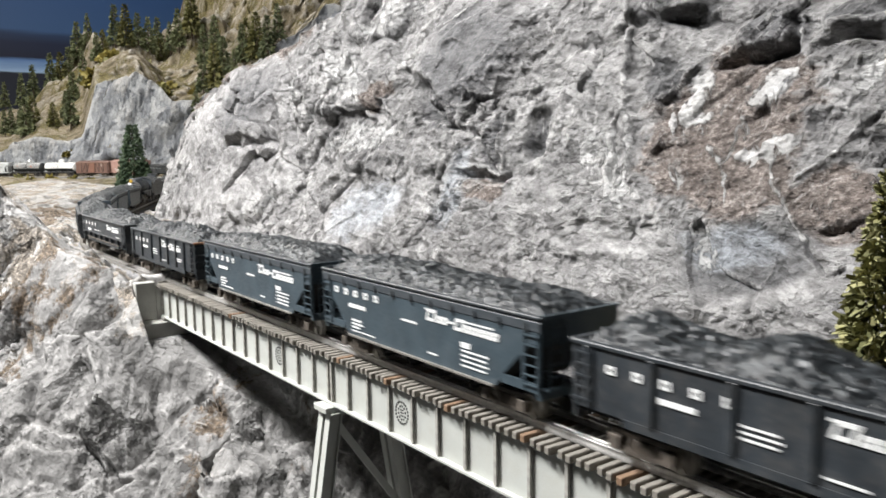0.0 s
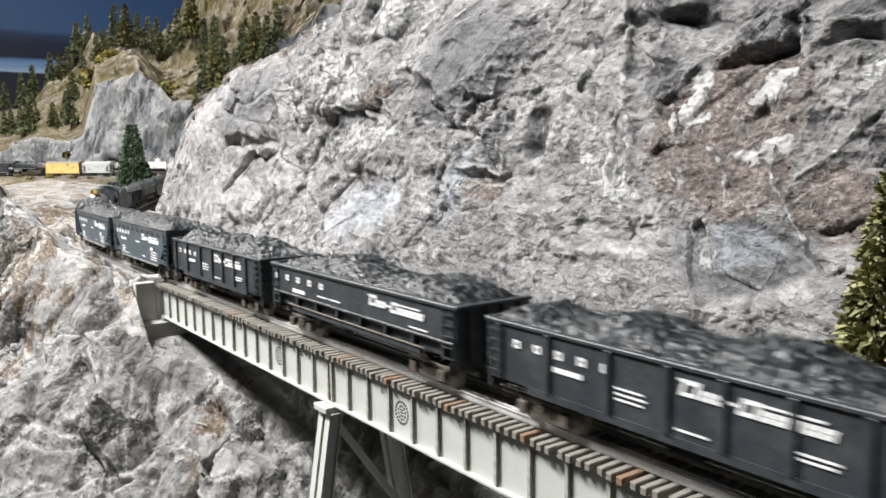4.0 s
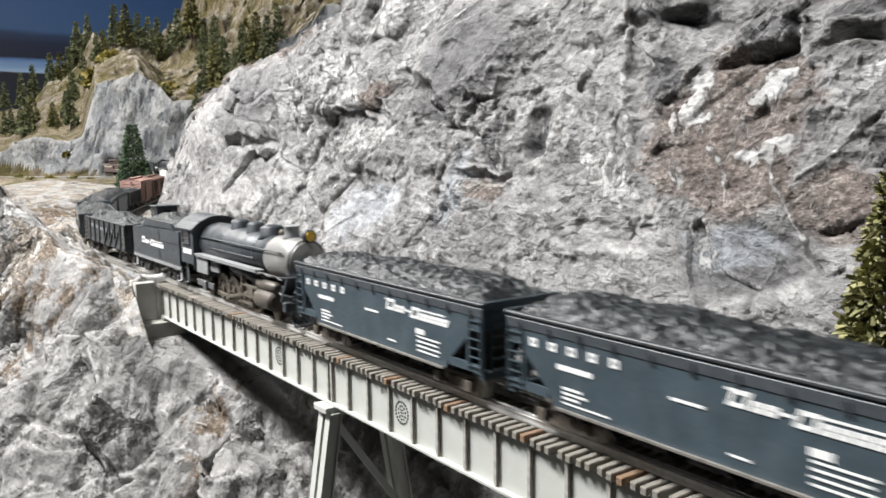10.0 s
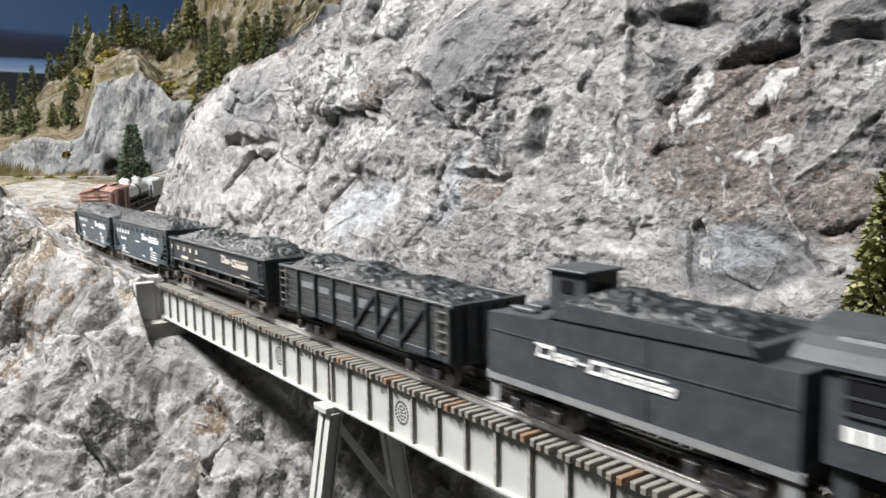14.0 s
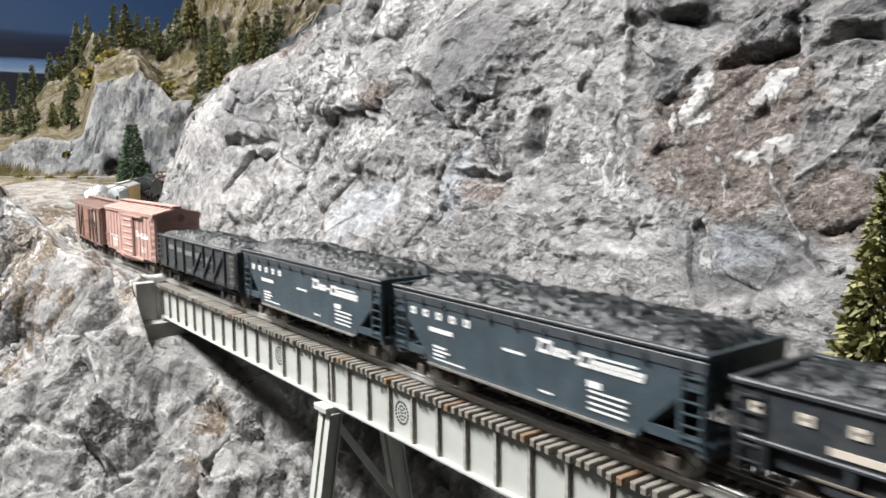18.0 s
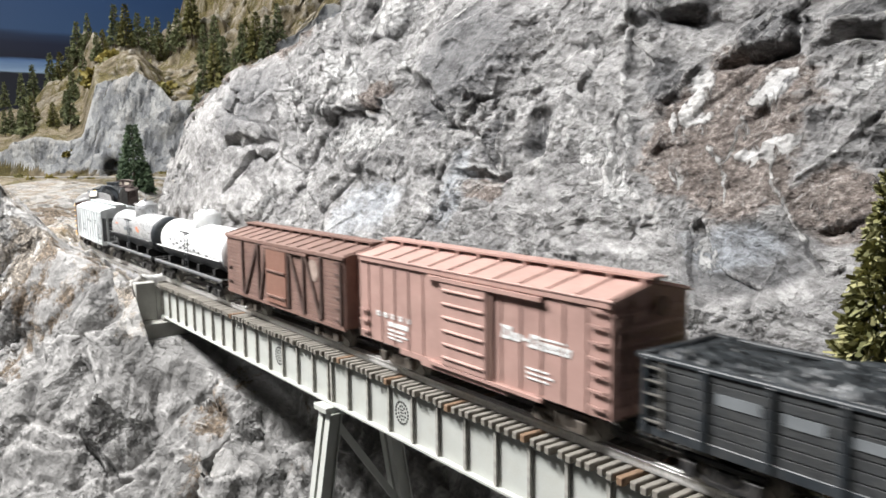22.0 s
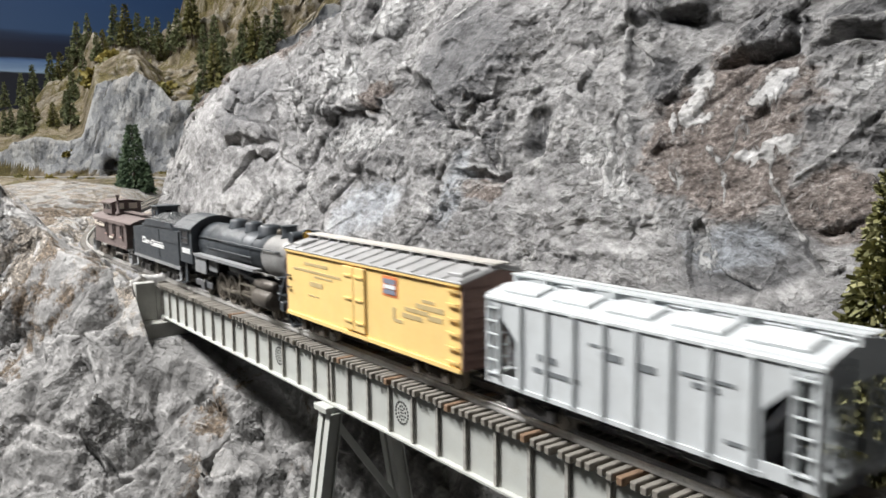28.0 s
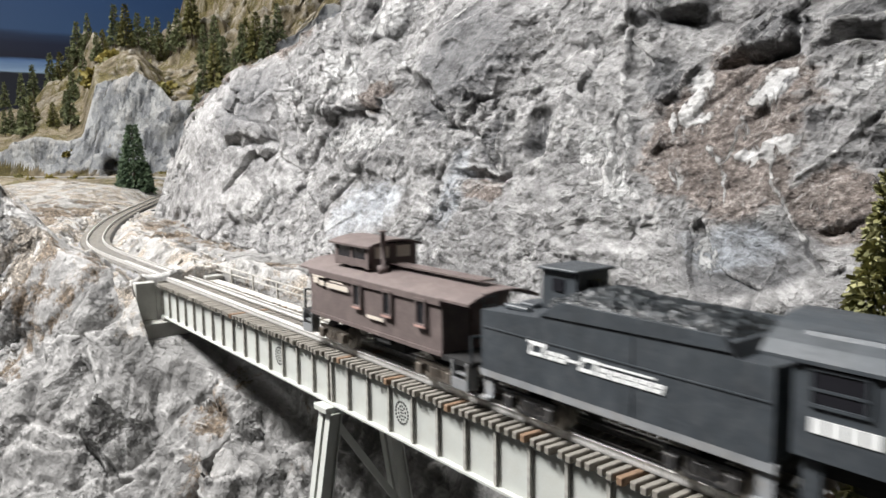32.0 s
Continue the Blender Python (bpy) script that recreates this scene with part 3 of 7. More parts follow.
    crest = smooth_step(0.97, 1.02, v + 0.02 * fbm(P * 30, 3, 0.5, 55)) * smooth_step(-0.28, -0.36, P[..., 0])
    paint = np.stack([np.maximum(sandy, crest), np.clip(0.75 * wash(WHITE_WASH) + 0.75 * ridge, 0, 1), wash(BLUE_WASH), wash(DARK_SHADE_WASH)], -1)
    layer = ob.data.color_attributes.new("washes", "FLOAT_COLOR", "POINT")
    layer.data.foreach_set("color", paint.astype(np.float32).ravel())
    layer = ob.data.attributes.new("roughness_of_rock", "FLOAT", "POINT")
    layer.data.foreach_set("value", rough.astype(np.float32).ravel())
    return tagged(ob, "tall craggy grey plaster cliff with white and brown streaks", "cliff", "", "structure")


build_cliff()


def build_bank():
    nx_, ny_ = 600, 490
    X, Y = np.meshgrid(np.interp(np.linspace(0, 1, nx_), [0, 0.14, 0.86, 1], [-1.35, -0.68, 0.02, 0.30]), np.interp(np.linspace(0, 1, ny_), [0, 0.1, 0.9, 1], [-0.52, -0.36, 0.06, 0.19]))
    base = np.stack([X, Y, 0 * X], -1)
    dist, _ = line_distance(X, Y)
    Z = 0.002 + 0.010 * fbm(base * 9, 4, 0.5, 70) + 0.004 * np.abs(fbm(base * 60, 3, 0.5, 72))
    # outcrop beside the line, and the fall into the gorge
    u, w = (X + 0.47) * 0.97 + (Y + 0.125) * 0.25, (Y + 0.125) * 0.97 - (X + 0.47) * 0.25
    hump = np.exp(-((u / 0.13) ** 2 + (w / 0.046) ** 2) ** 1.6)
    Z = Z + 0.074 * hump
    wob = fbm(base * 6, 4, 0.5, 75)
    w = 0.62 * X - 0.78 * Y
    fall = np.maximum(w + 0.160 + 0.022 * wob, 0)
    fall = np.maximum(fall, np.minimum(-Y - 0.036, (X + 0.268) * 1.5))
    Z = Z - 1.20 * fall
    P = np.stack([X, Y, Z], -1)
    q = P @ np.array(Euler((0.5, -0.4, 0.6)).to_matrix()).T + 3.1
    q = q + 0.012 * np.stack([fbm(q * 22, 2, 0.5, 40), fbm(q * 22, 2, 0.5, 50), fbm(q * 22, 2, 0.5, 60)], -1)
    one, gap = facets(q * np.array((17.0, 17.0, 11.0)), 3)
    two, gap2 = facets(q * np.array((42.0, 42.0, 27.0)) + 9.1, 23)
    three, _ = facets(q * 105.0 + 4.7, 43)
    c = 0.55 * fbm(q * 7, 3, 0.5, 1) + 0.95 * one + 0.50 * two + 0.16 * three - 0.30 * np.exp(-(gap / 0.05) ** 2) - 0.14 * np.exp(-(gap2 / 0.06) ** 2)
    amount = 0.012 * smooth_step(0.0, 0.05, fall) + 0.007 * hump
    lift = c * amount * np.maximum(smooth_step(0.030, 0.055, dist), smooth_step(-0.045, -0.070, Z))
    away_x = np.maximum(np.abs(X + 0.268) - 0.026, 0)
    away_y = np.maximum(np.abs(Y) - 0.034, 0)
    Z = np.maximum(Z, -0.0400 - 1.4 * np.hypot(away_x * 1.2, away_y) + 0.006 * c)
    # the shoulder behind the abutment
    Z = np.maximum(Z, -0.0035 - 2.2 * np.maximum(X + 0.2685, 0) - 1.1 * np.maximum(-Y - 0.040 - 0.3 * np.maximum(-X - 0.268, 0), 0) + 0.0025 * c)
    under = smooth_step(0.0345, 0.031, np.abs(Y)) * smooth_step(-0.270, -0.265, X)
    P[..., 0] += 0.45 * lift
    P[..., 1] -= 0.45 * lift
    Z = Z + 0.75 * lift
    Z = Z - under * np.maximum(Z + 0.0405 + 0.35 * np.maximum(X + 0.240, 0), 0)
    bed = smooth_step(0.042, 0.024, dist) * smooth_step(-0.270, -0.276, X)
    Z = Z * (1 - bed) + bed * -0.0075
    P[..., 2] = np.maximum(Z, -0.75)
    ob = sheet("rock_bank", P, BANK_ROCK)
    ob.data.materials.append(SAND)
    ob.data.materials.append(OUTCROP)
    sandy = (dist < 0.062 + 0.03 * wob) & (P[..., 2] > -0.03 + 0.02 * wob) & (hump < 0.35)
    ob.data.polygons.foreach_set("material_index", np.where(hump > 0.30 + 0.15 * wob, 2, sandy)[:-1, :-1].astype(np.int32).ravel())
    return tagged(ob, "pale grey rocky bank falling into a gorge beneath the bridge", "rock bank", "", "structure")


build_bank()


HILL = []


def hill_height(x, y):
    """Height of the hill's surface nearest to a place in plan."""
    p = HILL[0]
    return float(p[np.argmin((p[:, 0] - x) ** 2 + (p[:, 1] - y) ** 2), 2])


def build_far_hill():
    # d runs away from the aisle, l across
    away, across = np.array((-0.975, 0.222)), np.array((0.222, 0.975))
    nd, nl = 330, 260
    rows = np.interp(np.linspace(0, 1, nd), [0, 0.28, 0.78, 1.0], [1.55, 2.62, 3.30, 4.9])
    D, L = np.meshgrid(rows, np.linspace(-0.85, 1.25, nl), indexing="ij")
    X = EYE[0] + away[0] * D + across[0] * L
    Y = EYE[1] + away[1] * D + across[1] * L
    base = np.stack([X, Y, 0 * X], -1)
    dist, height = line_distance(X, Y)
    n = fbm(base * 5, 4, 0.5, 82)
    Z = 0.010 * fbm(base * 6, 4, 0.5, 80) + 0.028 * smooth_step(1.8, 2.3, D) + 0.02 * np.exp(-(((D - 1.95) / 0.2) ** 2 + ((L + 0.05) / 0.16) ** 2))
    front = 2.90 - 0.28 * L + 0.06 * n
    face = np.interp(L, [-0.85, -0.32, -0.20, -0.10, -0.05, 0.0, 0.06, 0.14, 0.19, 0.24, 0.32, 0.5, 1.25], [0.05, 0.07, 0.13, 0.12, 0.14, 0.31, 0.35, 0.36, 0.32, 0.27, 0.28, 0.40, 0.8])
    rise = smooth_step(0.0, 0.11, D - front) * (1 + 0.18 * n)
    slope = np.interp(L, [-0.85, -0.25, -0.05, 0.05, 0.16, 0.25, 1.2], [0.08, 0.15, 0.24, 0.12, 0.16, 0.24, 0.30])
    Z = Z + face * rise + np.maximum(D - front - 0.10, 0) * slope * (1 + 0.35 * n)
    bed = smooth_step(0.075, 0.032, dist)
    Z = Z * (1 - bed) + bed * (height - 0.0075)
    P = np.stack([X, Y, Z], -1)
    steep = smooth_step(0.5, 1.6, np.abs(np.gradient(Z, rows, axis=0))) * (1 - bed)
    c = crags(P, 5.0, chips=0.5) * 0.050 * (0.04 + 0.96 * steep) * (1 - bed)
    P[..., 0] -= away[0] * c
    P[..., 1] -= away[1] * c
    P[..., 2] += 0.4 * c
    HILL.append(P[::2, ::2].reshape(-1, 3))
    ob = sheet("scenic_hill", P, EARTH)
    ob.data.materials.append(HILL_ROCK)
    ob.data.materials.append(SAND)
    rock = ((steep + 0.25 * n > 0.5) & (D < front + 0.17)).astype(np.int32)[:-1, :-1]
    rock[(D < 2.12 + 0.10 * n)[:-1, :-1]] = 2
    ob.data.polygons.foreach_set("material_index", rock.ravel())
    return tagged(ob, "tan scenic hill with pale grey rock faces beyond the line", "hill", "", "structure")


build_far_hill()

# the room
def backdrop_paint():
    m, t, b = nodes_of("painted_blue_backdrop")
    vec = coords(t)
    g = t.nodes.new("ShaderNodeSeparateXYZ")
    link(t, vec, g.inputs[0])
    wob = noise_tex(t, coords(t, (0.6, 0.6, 6.0)), 1.2, 5, 0.6)
    h = math_node(t, "ADD", g.outputs[2], math_node(t, "MULTIPLY", wob, 0.12))
    band = ramp(t, math_node(t, "MULTIPLY", h, 0.6),
                [(0.39, (0.008, 0.013, 0.03)), (0.425, (0.008, 0.012, 0.028)), (0.432, (0.42, 0.62, 0.90)), (0.465, (0.12, 0.25, 0.55)),
                 (0.476, (0.006, 0.012, 0.040)), (0.54, (0.008, 0.018, 0.06)), (0.575, (0.020, 0.050, 0.13)), (0.60, (0.050, 0.125, 0.30)), (0.75, (0.045, 0.12, 0.32))])
    link(t, band, b.inputs["Base Color"])
    b.inputs["Roughness"].default_value = 0.6
    return m


BACKDROP = backdrop_paint()
WALL = painted("room_wall_paint", (0.34, 0.34, 0.345), 0.9, 0.0, 0.05, 3)
FLOOR = painted("room_floor_carpet", (0.10, 0.10, 0.10), 0.95, 0.0, 0.2, 20)
slab("wall_west", (0.1, 9.0, 3.6), (-5.6, 0.5, 0.6), BACKDROP, "blue painted backdrop wall with dark bands")
slab("wall_north", (9.6, 0.1, 3.6), (-0.8, 3.0, 0.6), WALL, "plain grey room wall")
slab("wall_south", (9.6, 0.1, 3.6), (-0.8, -3.0, 0.6), WALL, "plain grey room wall")
slab("wall_east", (0.1, 6.0, 3.6), (4.0, 0.0, 0.6), WALL, "plain grey room wall")
slab("floor", (9.6, 6.1, 0.1), (-0.8, 0, -1.25), FLOOR, "dark carpeted room floor")
slab("ceiling", (9.8, 6.3, 0.1), (-0.8, 0, 2.45), WALL, "plain room ceiling")


def part(name, mesh, material, parent, label=""):
    """Links a mesh (or bmesh) as one object under a thing or part."""
    if isinstance(mesh, bmesh.types.BMesh):
        me = bpy.data.meshes.new(name)
        mesh.to_mesh(me)
        mesh.free()
        mesh = me
    if not mesh.materials:
        mesh.materials.append(material)
    ob = new(name, mesh)
    ob.parent = parent
    if label:
        ob["label"] = label
    return ob


def placed(ob, x, y, z, rx=0, ry=0, rz=0):
    ob.matrix_basis = pose(x, y, z, rx, ry, rz)
    return ob


def boxes(name, items, bevel=0.0):
    """One mesh of several boxes: (size, centre) or (size, centre, (rx, ry, rz) in degrees)."""
    bm = bmesh.new()
    for it in items:
        m = pose(*it[1], *(it[2] if len(it) > 2 else (0, 0, 0)))
        got = bmesh.ops.create_cube(bm, size=1.0, matrix=m @ Matrix.Diagonal((*it[0], 1)))
        if bevel:
            es = list({e for v in got["verts"] for e in v.link_edges})
            bmesh.ops.bevel(bm, geom=es, offset=bevel, segments=1, affect="EDGES")
    me = bpy.data.meshes.new(name)
    bm.to_mesh(me)
    bm.free()
    return me


def rod_mesh(name, rings, sides=16, caps=True, axis="x"):
    """A turned body: rings of (place along the axis, radius)."""
    bm = bmesh.new()
    loops = []
    for p, r in rings:
        ring = []
        for i in range(sides):
            a = 2 * math.pi * i / sides
            c, s = r * math.cos(a), r * math.sin(a)
            ring.append(bm.verts.new({"x": (p, c, s), "y": (c, p, s), "z": (c, s, p)}[axis]))
        loops.append(ring)
    for a, b in zip(loops, loops[1:]):
        for i in range(sides):
            bm.faces.new((a[i], a[(i + 1) % sides], b[(i + 1) % sides], b[i])).smooth = True
    if caps:
        bm.faces.new(loops[0])
        bm.faces.new(loops[-1])
    bmesh.ops.recalc_face_normals(bm, faces=bm.faces[:])
    me = bpy.data.meshes.new(name)
    bm.to_mesh(me)
    bm.free()
    return me


def bar_mesh(name, a, b, thick, sides=6):
    """A round bar from a to b."""
    a, b = Vector(a), Vector(b)
    bm = bmesh.new()
    m = Matrix.Translation((a + b) / 2) @ (b - a).to_track_quat("Z", "Y").to_matrix().to_4x4()
    bmesh.ops.create_cone(bm, cap_ends=True, segments=sides, radius1=thick / 2, radius2=thick / 2, depth=(b - a).length, matrix=m)
    me = bpy.data.meshes.new(name)
    bm.to_mesh(me)
    bm.free()
    return me


def sweep_mesh(name, s0, s1, step, profile):
    """A closed profile of (across, up) drawn along the track's line."""
    n = int(round((s1 - s0) / step)) + 1
    V = []
    for s in np.linspace(s0, s1, n):
        m = line_pose(float(s))
        V += [m @ Vector((0, c, u)) for c, u in profile]
    k = len(profile)
    F = [(i * k + j, i * k + (j + 1) % k, (i + 1) * k + (j + 1) % k, (i + 1) * k + j) for i in range(n - 1) for j in range(k)]
    return mesh_from(name, [tuple(v) for v in V], F)


ROADBED = painted("grey_track_ballast", (0.17, 0.17, 0.175), 0.9, 0.0, 0.35, 300, 0.5, (0.30, 0.29, 0.28), 0.8)
GRAVEL = painted("pale_shoulder_gravel", (0.42, 0.40, 0.37), 0.95, 0.0, 0.3, 160, 0.4, (0.55, 0.53, 0.5), 0.9)
PLANK = painted("pale_walkway_plank", (0.50, 0.48, 0.44), 0.85, 0.0, 0.15, 90, 0.2)
INK = painted("black_emblem_ink", (0.02, 0.02, 0.02), 0.7, 0.0, 0.1, 90)


def build_track():
    track = tagged(new("railway_track"), "single line of steel rails on weathered wooden ties", "track", "", "structure")
    for y in (-0.00825, 0.00825):
        prof = [(y - 0.0012, -0.0025), (y + 0.0012, -0.0025), (y + 0.0004, -0.0017), (y + 0.0004, -0.0006), (y + 0.0006, -0.0004),
                (y + 0.0006, 0.0), (y - 0.0006, 0.0), (y - 0.0006, -0.0004), (y - 0.0004, -0.0006), (y - 0.0004, -0.0017)]
        part("rail", sweep_mesh("rail", -4.2, 0.7, 0.02, prof), RAIL, track)
    for y in (-0.0052, 0.0052):
        prof = [(y - 0.0005, -0.0024), (y + 0.0005, -0.0024), (y + 0.0005, -0.0004), (y - 0.0005, -0.0004)]
        part("guard_rail", sweep_mesh("guard_rail", -0.40, 0.7, 0.05, prof), RAIL, track)
    part("ballast", sweep_mesh("ballast", -4.2, -0.281, 0.01, [(-0.0135, -0.0026), (0.0135, -0.0026), (0.019, -0.0085), (-0.019, -0.0085)]), ROADBED, track)
    rnd = random.Random(4)
    # ties set in the ballast: too small to tell apart
    bm = bmesh.new()
    s = -0.266
    while s > -3.4:
        m = line_pose(s) @ pose(0, rnd.uniform(-.0006, .0006), -0.0033, 0, 0, rnd.uniform(-1.5, 1.5))
        bmesh.ops.create_cube(bm, size=1.0, matrix=m @ Matrix.Diagonal((0.0026, 0.030, 0.002, 1)))
        s -= 0.0070
    tagged(part("ballast_ties", bm, TIE, track), kind="stuff")
    return track


build_track()

RIB_STEP, BRIDGE_END = 0.01743, 0.60


def build_bridge():
    bridge = tagged(new("girder_bridge"), "pale grey steel plate girder railway bridge with ribs", "bridge", "", "structure")
    x0, x1 = -0.262, BRIDGE_END
    mid, length = (x0 + x1) / 2, x1 - x0
    for y, side in ((-0.0135, -1), (0.0135, 1)):
        girder = part("girder", boxes("girder", [((length, 0.0012, 0.0215), (mid, y, -0.0160))]), GIRDER, bridge)
        part("top_flange", boxes("top_flange", [((length, 0.0056, 0.0008), (mid, y, -0.0056))]), GIRDER, girder)
        part("bottom_flange", boxes("bottom_flange", [((length, 0.0060, 0.0009), (mid, y, -0.0270))]), GIRDER, girder)
        rib = boxes("rib", [((0.0014, 0.0018, 0.0200), (0, 0, -0.0163)), ((0.0030, 0.0005, 0.0200), (0, -0.0005 * side, -0.0163))])
        k = -15
        while k * RIB_STEP < x1:
            spots = (k * RIB_STEP,) if k % 17 else (k * RIB_STEP - 0.0018, k * RIB_STEP + 0.0018)
            for x in spots:
                placed(part("rib", rib, RIB, girder), x, y + side * 0.0012, 0)
            k += 1
    cross = boxes("cross_frame", [((0.0012, 0.0255, 0.0012), (0, 0, -0.009)), ((0.0012, 0.0255, 0.0012), (0, 0, -0.0245)),
                                  ((0.0012, 0.029, 0.001), (0, 0, -0.0167), (31, 0, 0))])
    for i in range(-4, 10):
        placed(part("cross_frame", cross, RIB, bridge), i * RIB_STEP * 4 + 0.006, 0, 0)
    # the round emblems: a ring of marks and a few inner bars
    bm = bmesh.new()
    for i in range(20):
        a = 2 * math.pi * i / 20
        m = pose(0.0046 * math.cos(a), 0, 0.0046 * math.sin(a), 0, -math.degrees(a), 0)
        bmesh.ops.create_cube(bm, size=1.0, matrix=m @ Matrix.Diagonal((0.0008, 0.0003, 0.0008, 1)))
    for i in range(10):
        a = 2 * math.pi * i / 10 + 0.2
        bmesh.ops.create_cube(bm, size=1.0, matrix=pose(0.0026 * math.cos(a), 0, 0.0029 * math.sin(a), 0, -math.degrees(a), 0) @ Matrix.Diagonal((0.0007, 0.0003, 0.0008, 1)))
    for dz in (-0.0012, 0, 0.0012):
        bmesh.ops.create_cube(bm, size=1.0, matrix=pose(0, 0, dz) @ Matrix.Diagonal((0.0022, 0.0003, 0.0004, 1)))
    emblem = bpy.data.meshes.new("round_emblem")
    bm.to_mesh(emblem)
    bm.free()
    for x in (0.0607, -0.0585, 0.30):
        placed(part("round_emblem", emblem, INK, bridge, "round black railway emblem"), x, -0.0142, -0.0165)
    # ties across the girders, some newly replaced in brown
    rnd = random.Random(7)
    tie = box_mesh("bridge_tie", (0.0024, 0.0362, 0.0026), (0, 0, 0), 0.0003)
    tie.materials.append(TIE)
    worn = box_mesh("bridge_tie", (0.0025, 0.0366, 0.0027), (0, 0, 0), 0.0003)
    worn.materials.append(TIE_BROWN)
    brown_at = (0.0560, 0.0985, 0.1395, 0.1800, 0.222, 0.014, -0.118)
    x = x0 + 0.002
    while x < x1 - 0.003:
        brown = any(abs(x - b) < 0.0021 for b in brown_at)
        ob = part("bridge_tie", worn if brown else tie, TIE, bridge)
        placed(ob, x, rnd.uniform(-0.0006, 0.0006), -0.0040 + rnd.uniform(-0.0002, 0.0002), 0, 0, rnd.uniform(-2, 2))
        x += 0.0042
    # walkway with a handrail on the cliff's side
    for i in range(9):
        part("walkway_plank", boxes("walkway_plank", [((0.0485, 0.0115, 0.0012), (-0.34 + i * 0.05, 0.0228, -0.0052))], 0.0002), PLANK, bridge)
    return bridge


build_bridge()


def build_handrail():
    rail = tagged(new("handrail"), "thin grey metal handrail with two rails beside the bridge", "handrail")
    xs = [-0.318 + 0.0405 * i for i in range(9)]
    for x in xs:
        part("post", boxes("post", [((0.0011, 0.0011, 0.0125), (x, 0.0295, 0.0005))]), RIB, rail)
    for z in (0.0062, 0.0020):
        part("rail_bar", bar_mesh("rail_bar", (xs[0] - 0.006, 0.0295, z), (xs[-1], 0.0295, z), 0.0010), RIB, rail)
    for x in xs:
        part("bracket", boxes("bracket", [((0.0012, 0.012, 0.0010), (x, 0.0240, -0.0062))]), RIB, rail)


build_handrail()


def build_abutment():
    ab = tagged(new("bridge_abutment"), "grey cast concrete abutment carrying the girder's end", "abutment", "", "structure")
    part("block", boxes("block", [((0.020, 0.038, 0.0235), (-0.272, 0, -0.0178))], 0.0005), CONCRETE, ab)
    for s in (-1, 1):
        part("cheek_wall", boxes("cheek_wall", [((0.020, 0.0140, 0.0280), (-0.272, s * 0.0260, -0.0155))], 0.0006), CONCRETE, ab)
    part("footing", boxes("footing", [((0.032, 0.0690, 0.0125), (-0.266, 0, -0.0360))], 0.0006), CONCRETE, ab)
    for y in (-0.0135, 0.0135):
        part("bearing", boxes("bearing", [((0.008, 0.007, 0.0022), (-0.2565, y, -0.0286))], 0.0003), RIB, ab)


build_abutment()


def build_trestle(x):
    """A steel bent: two leaning legs of paired channels with cross bracing."""
    bent = tagged(new("trestle_bent"), "pale grey steel trestle bent with diagonal braces", "trestle", "", "structure")
    cap = part("cap", boxes("cap", [((0.0125, 0.042, 0.0030), (x, 0, -0.0291)), ((0.016, 0.008, 0.0012), (x, -0.0150, -0.0310))], 0.0003), GIRDER, bent)
    low = -0.40
    for side in (-1, 1):
        for dx in (-0.0034, 0.0034):
            a, b = Vector((x + dx, side * 0.0150, -0.031)), Vector((x + dx, side * (0.0150 + 0.16 * 0.37), low))
            d = b - a
            ob = part("leg", boxes("leg", [((0.0024, 0.0058, d.length), (0, 0, 0)), ((0.0044, 0.0008, d.length), (0, 0.0029, 0)), ((0.0044, 0.0008, d.length), (0, -0.0029, 0))]), GIRDER, bent)
            ob.matrix_basis = Matrix.Translation((a + b) / 2) @ pose(0, 0, 0, math.degrees(math.atan2(d.y, -d.z)))
    zs = [-0.034, -0.092, -0.16, -0.24, -0.34]
    for level, (z0, z1) in enumerate(zip(zs, zs[1:])):
        w0, w1 = 0.0150 + 0.16 * -(z0 + 0.031), 0.0150 + 0.16 * -(z1 + 0.031)
        for sgn in ((1, -1)[level % 2],):
            a, b = Vector((x + 0.002 * sgn, -w0 * sgn, z0)), Vector((x + 0.002 * sgn, w1 * sgn, z1))
            d = b - a
            ob = part("brace", boxes("brace", [((0.0016, 0.0034, d.length), (0, 0, 0))]), GIRDER, bent)
            ob.matrix_basis = Matrix.Translation((a + b) / 2) @ pose(0, 0, 0, math.degrees(math.atan2(-d.y, d.z)))
        part("strut", boxes("strut", [((0.003, 2 * w1, 0.0034), (x, 0, z1))]), GIRDER, bent)


build_trestle(0.0)
build_trestle(RIB_STEP * 17)

# ---- trees, bushes, rubble and the tunnel ----
def foliage_paint(name, dark, light):
    m, t, b = nodes_of(name)
    g = t.nodes.new("ShaderNodeNewGeometry")
    o = t.nodes.new("ShaderNodeObjectInfo")
    vec = coords(t)
    n = noise_tex(t, vec, 150, 3, 0.6)
    f = math_node(t, "ADD", math_node(t, "MULTIPLY", g.outputs["Random Per Island"], 0.6), math_node(t, "ADD", math_node(t, "MULTIPLY", o.outputs["Random"], 0.2), math_node(t, "MULTIPLY", n, 0.25)))
    link(t, ramp(t, f, [(0.15, dark), (0.85, light)]), b.inputs["Base Color"])
    b.inputs["Roughness"].default_value = 0.75
    return m


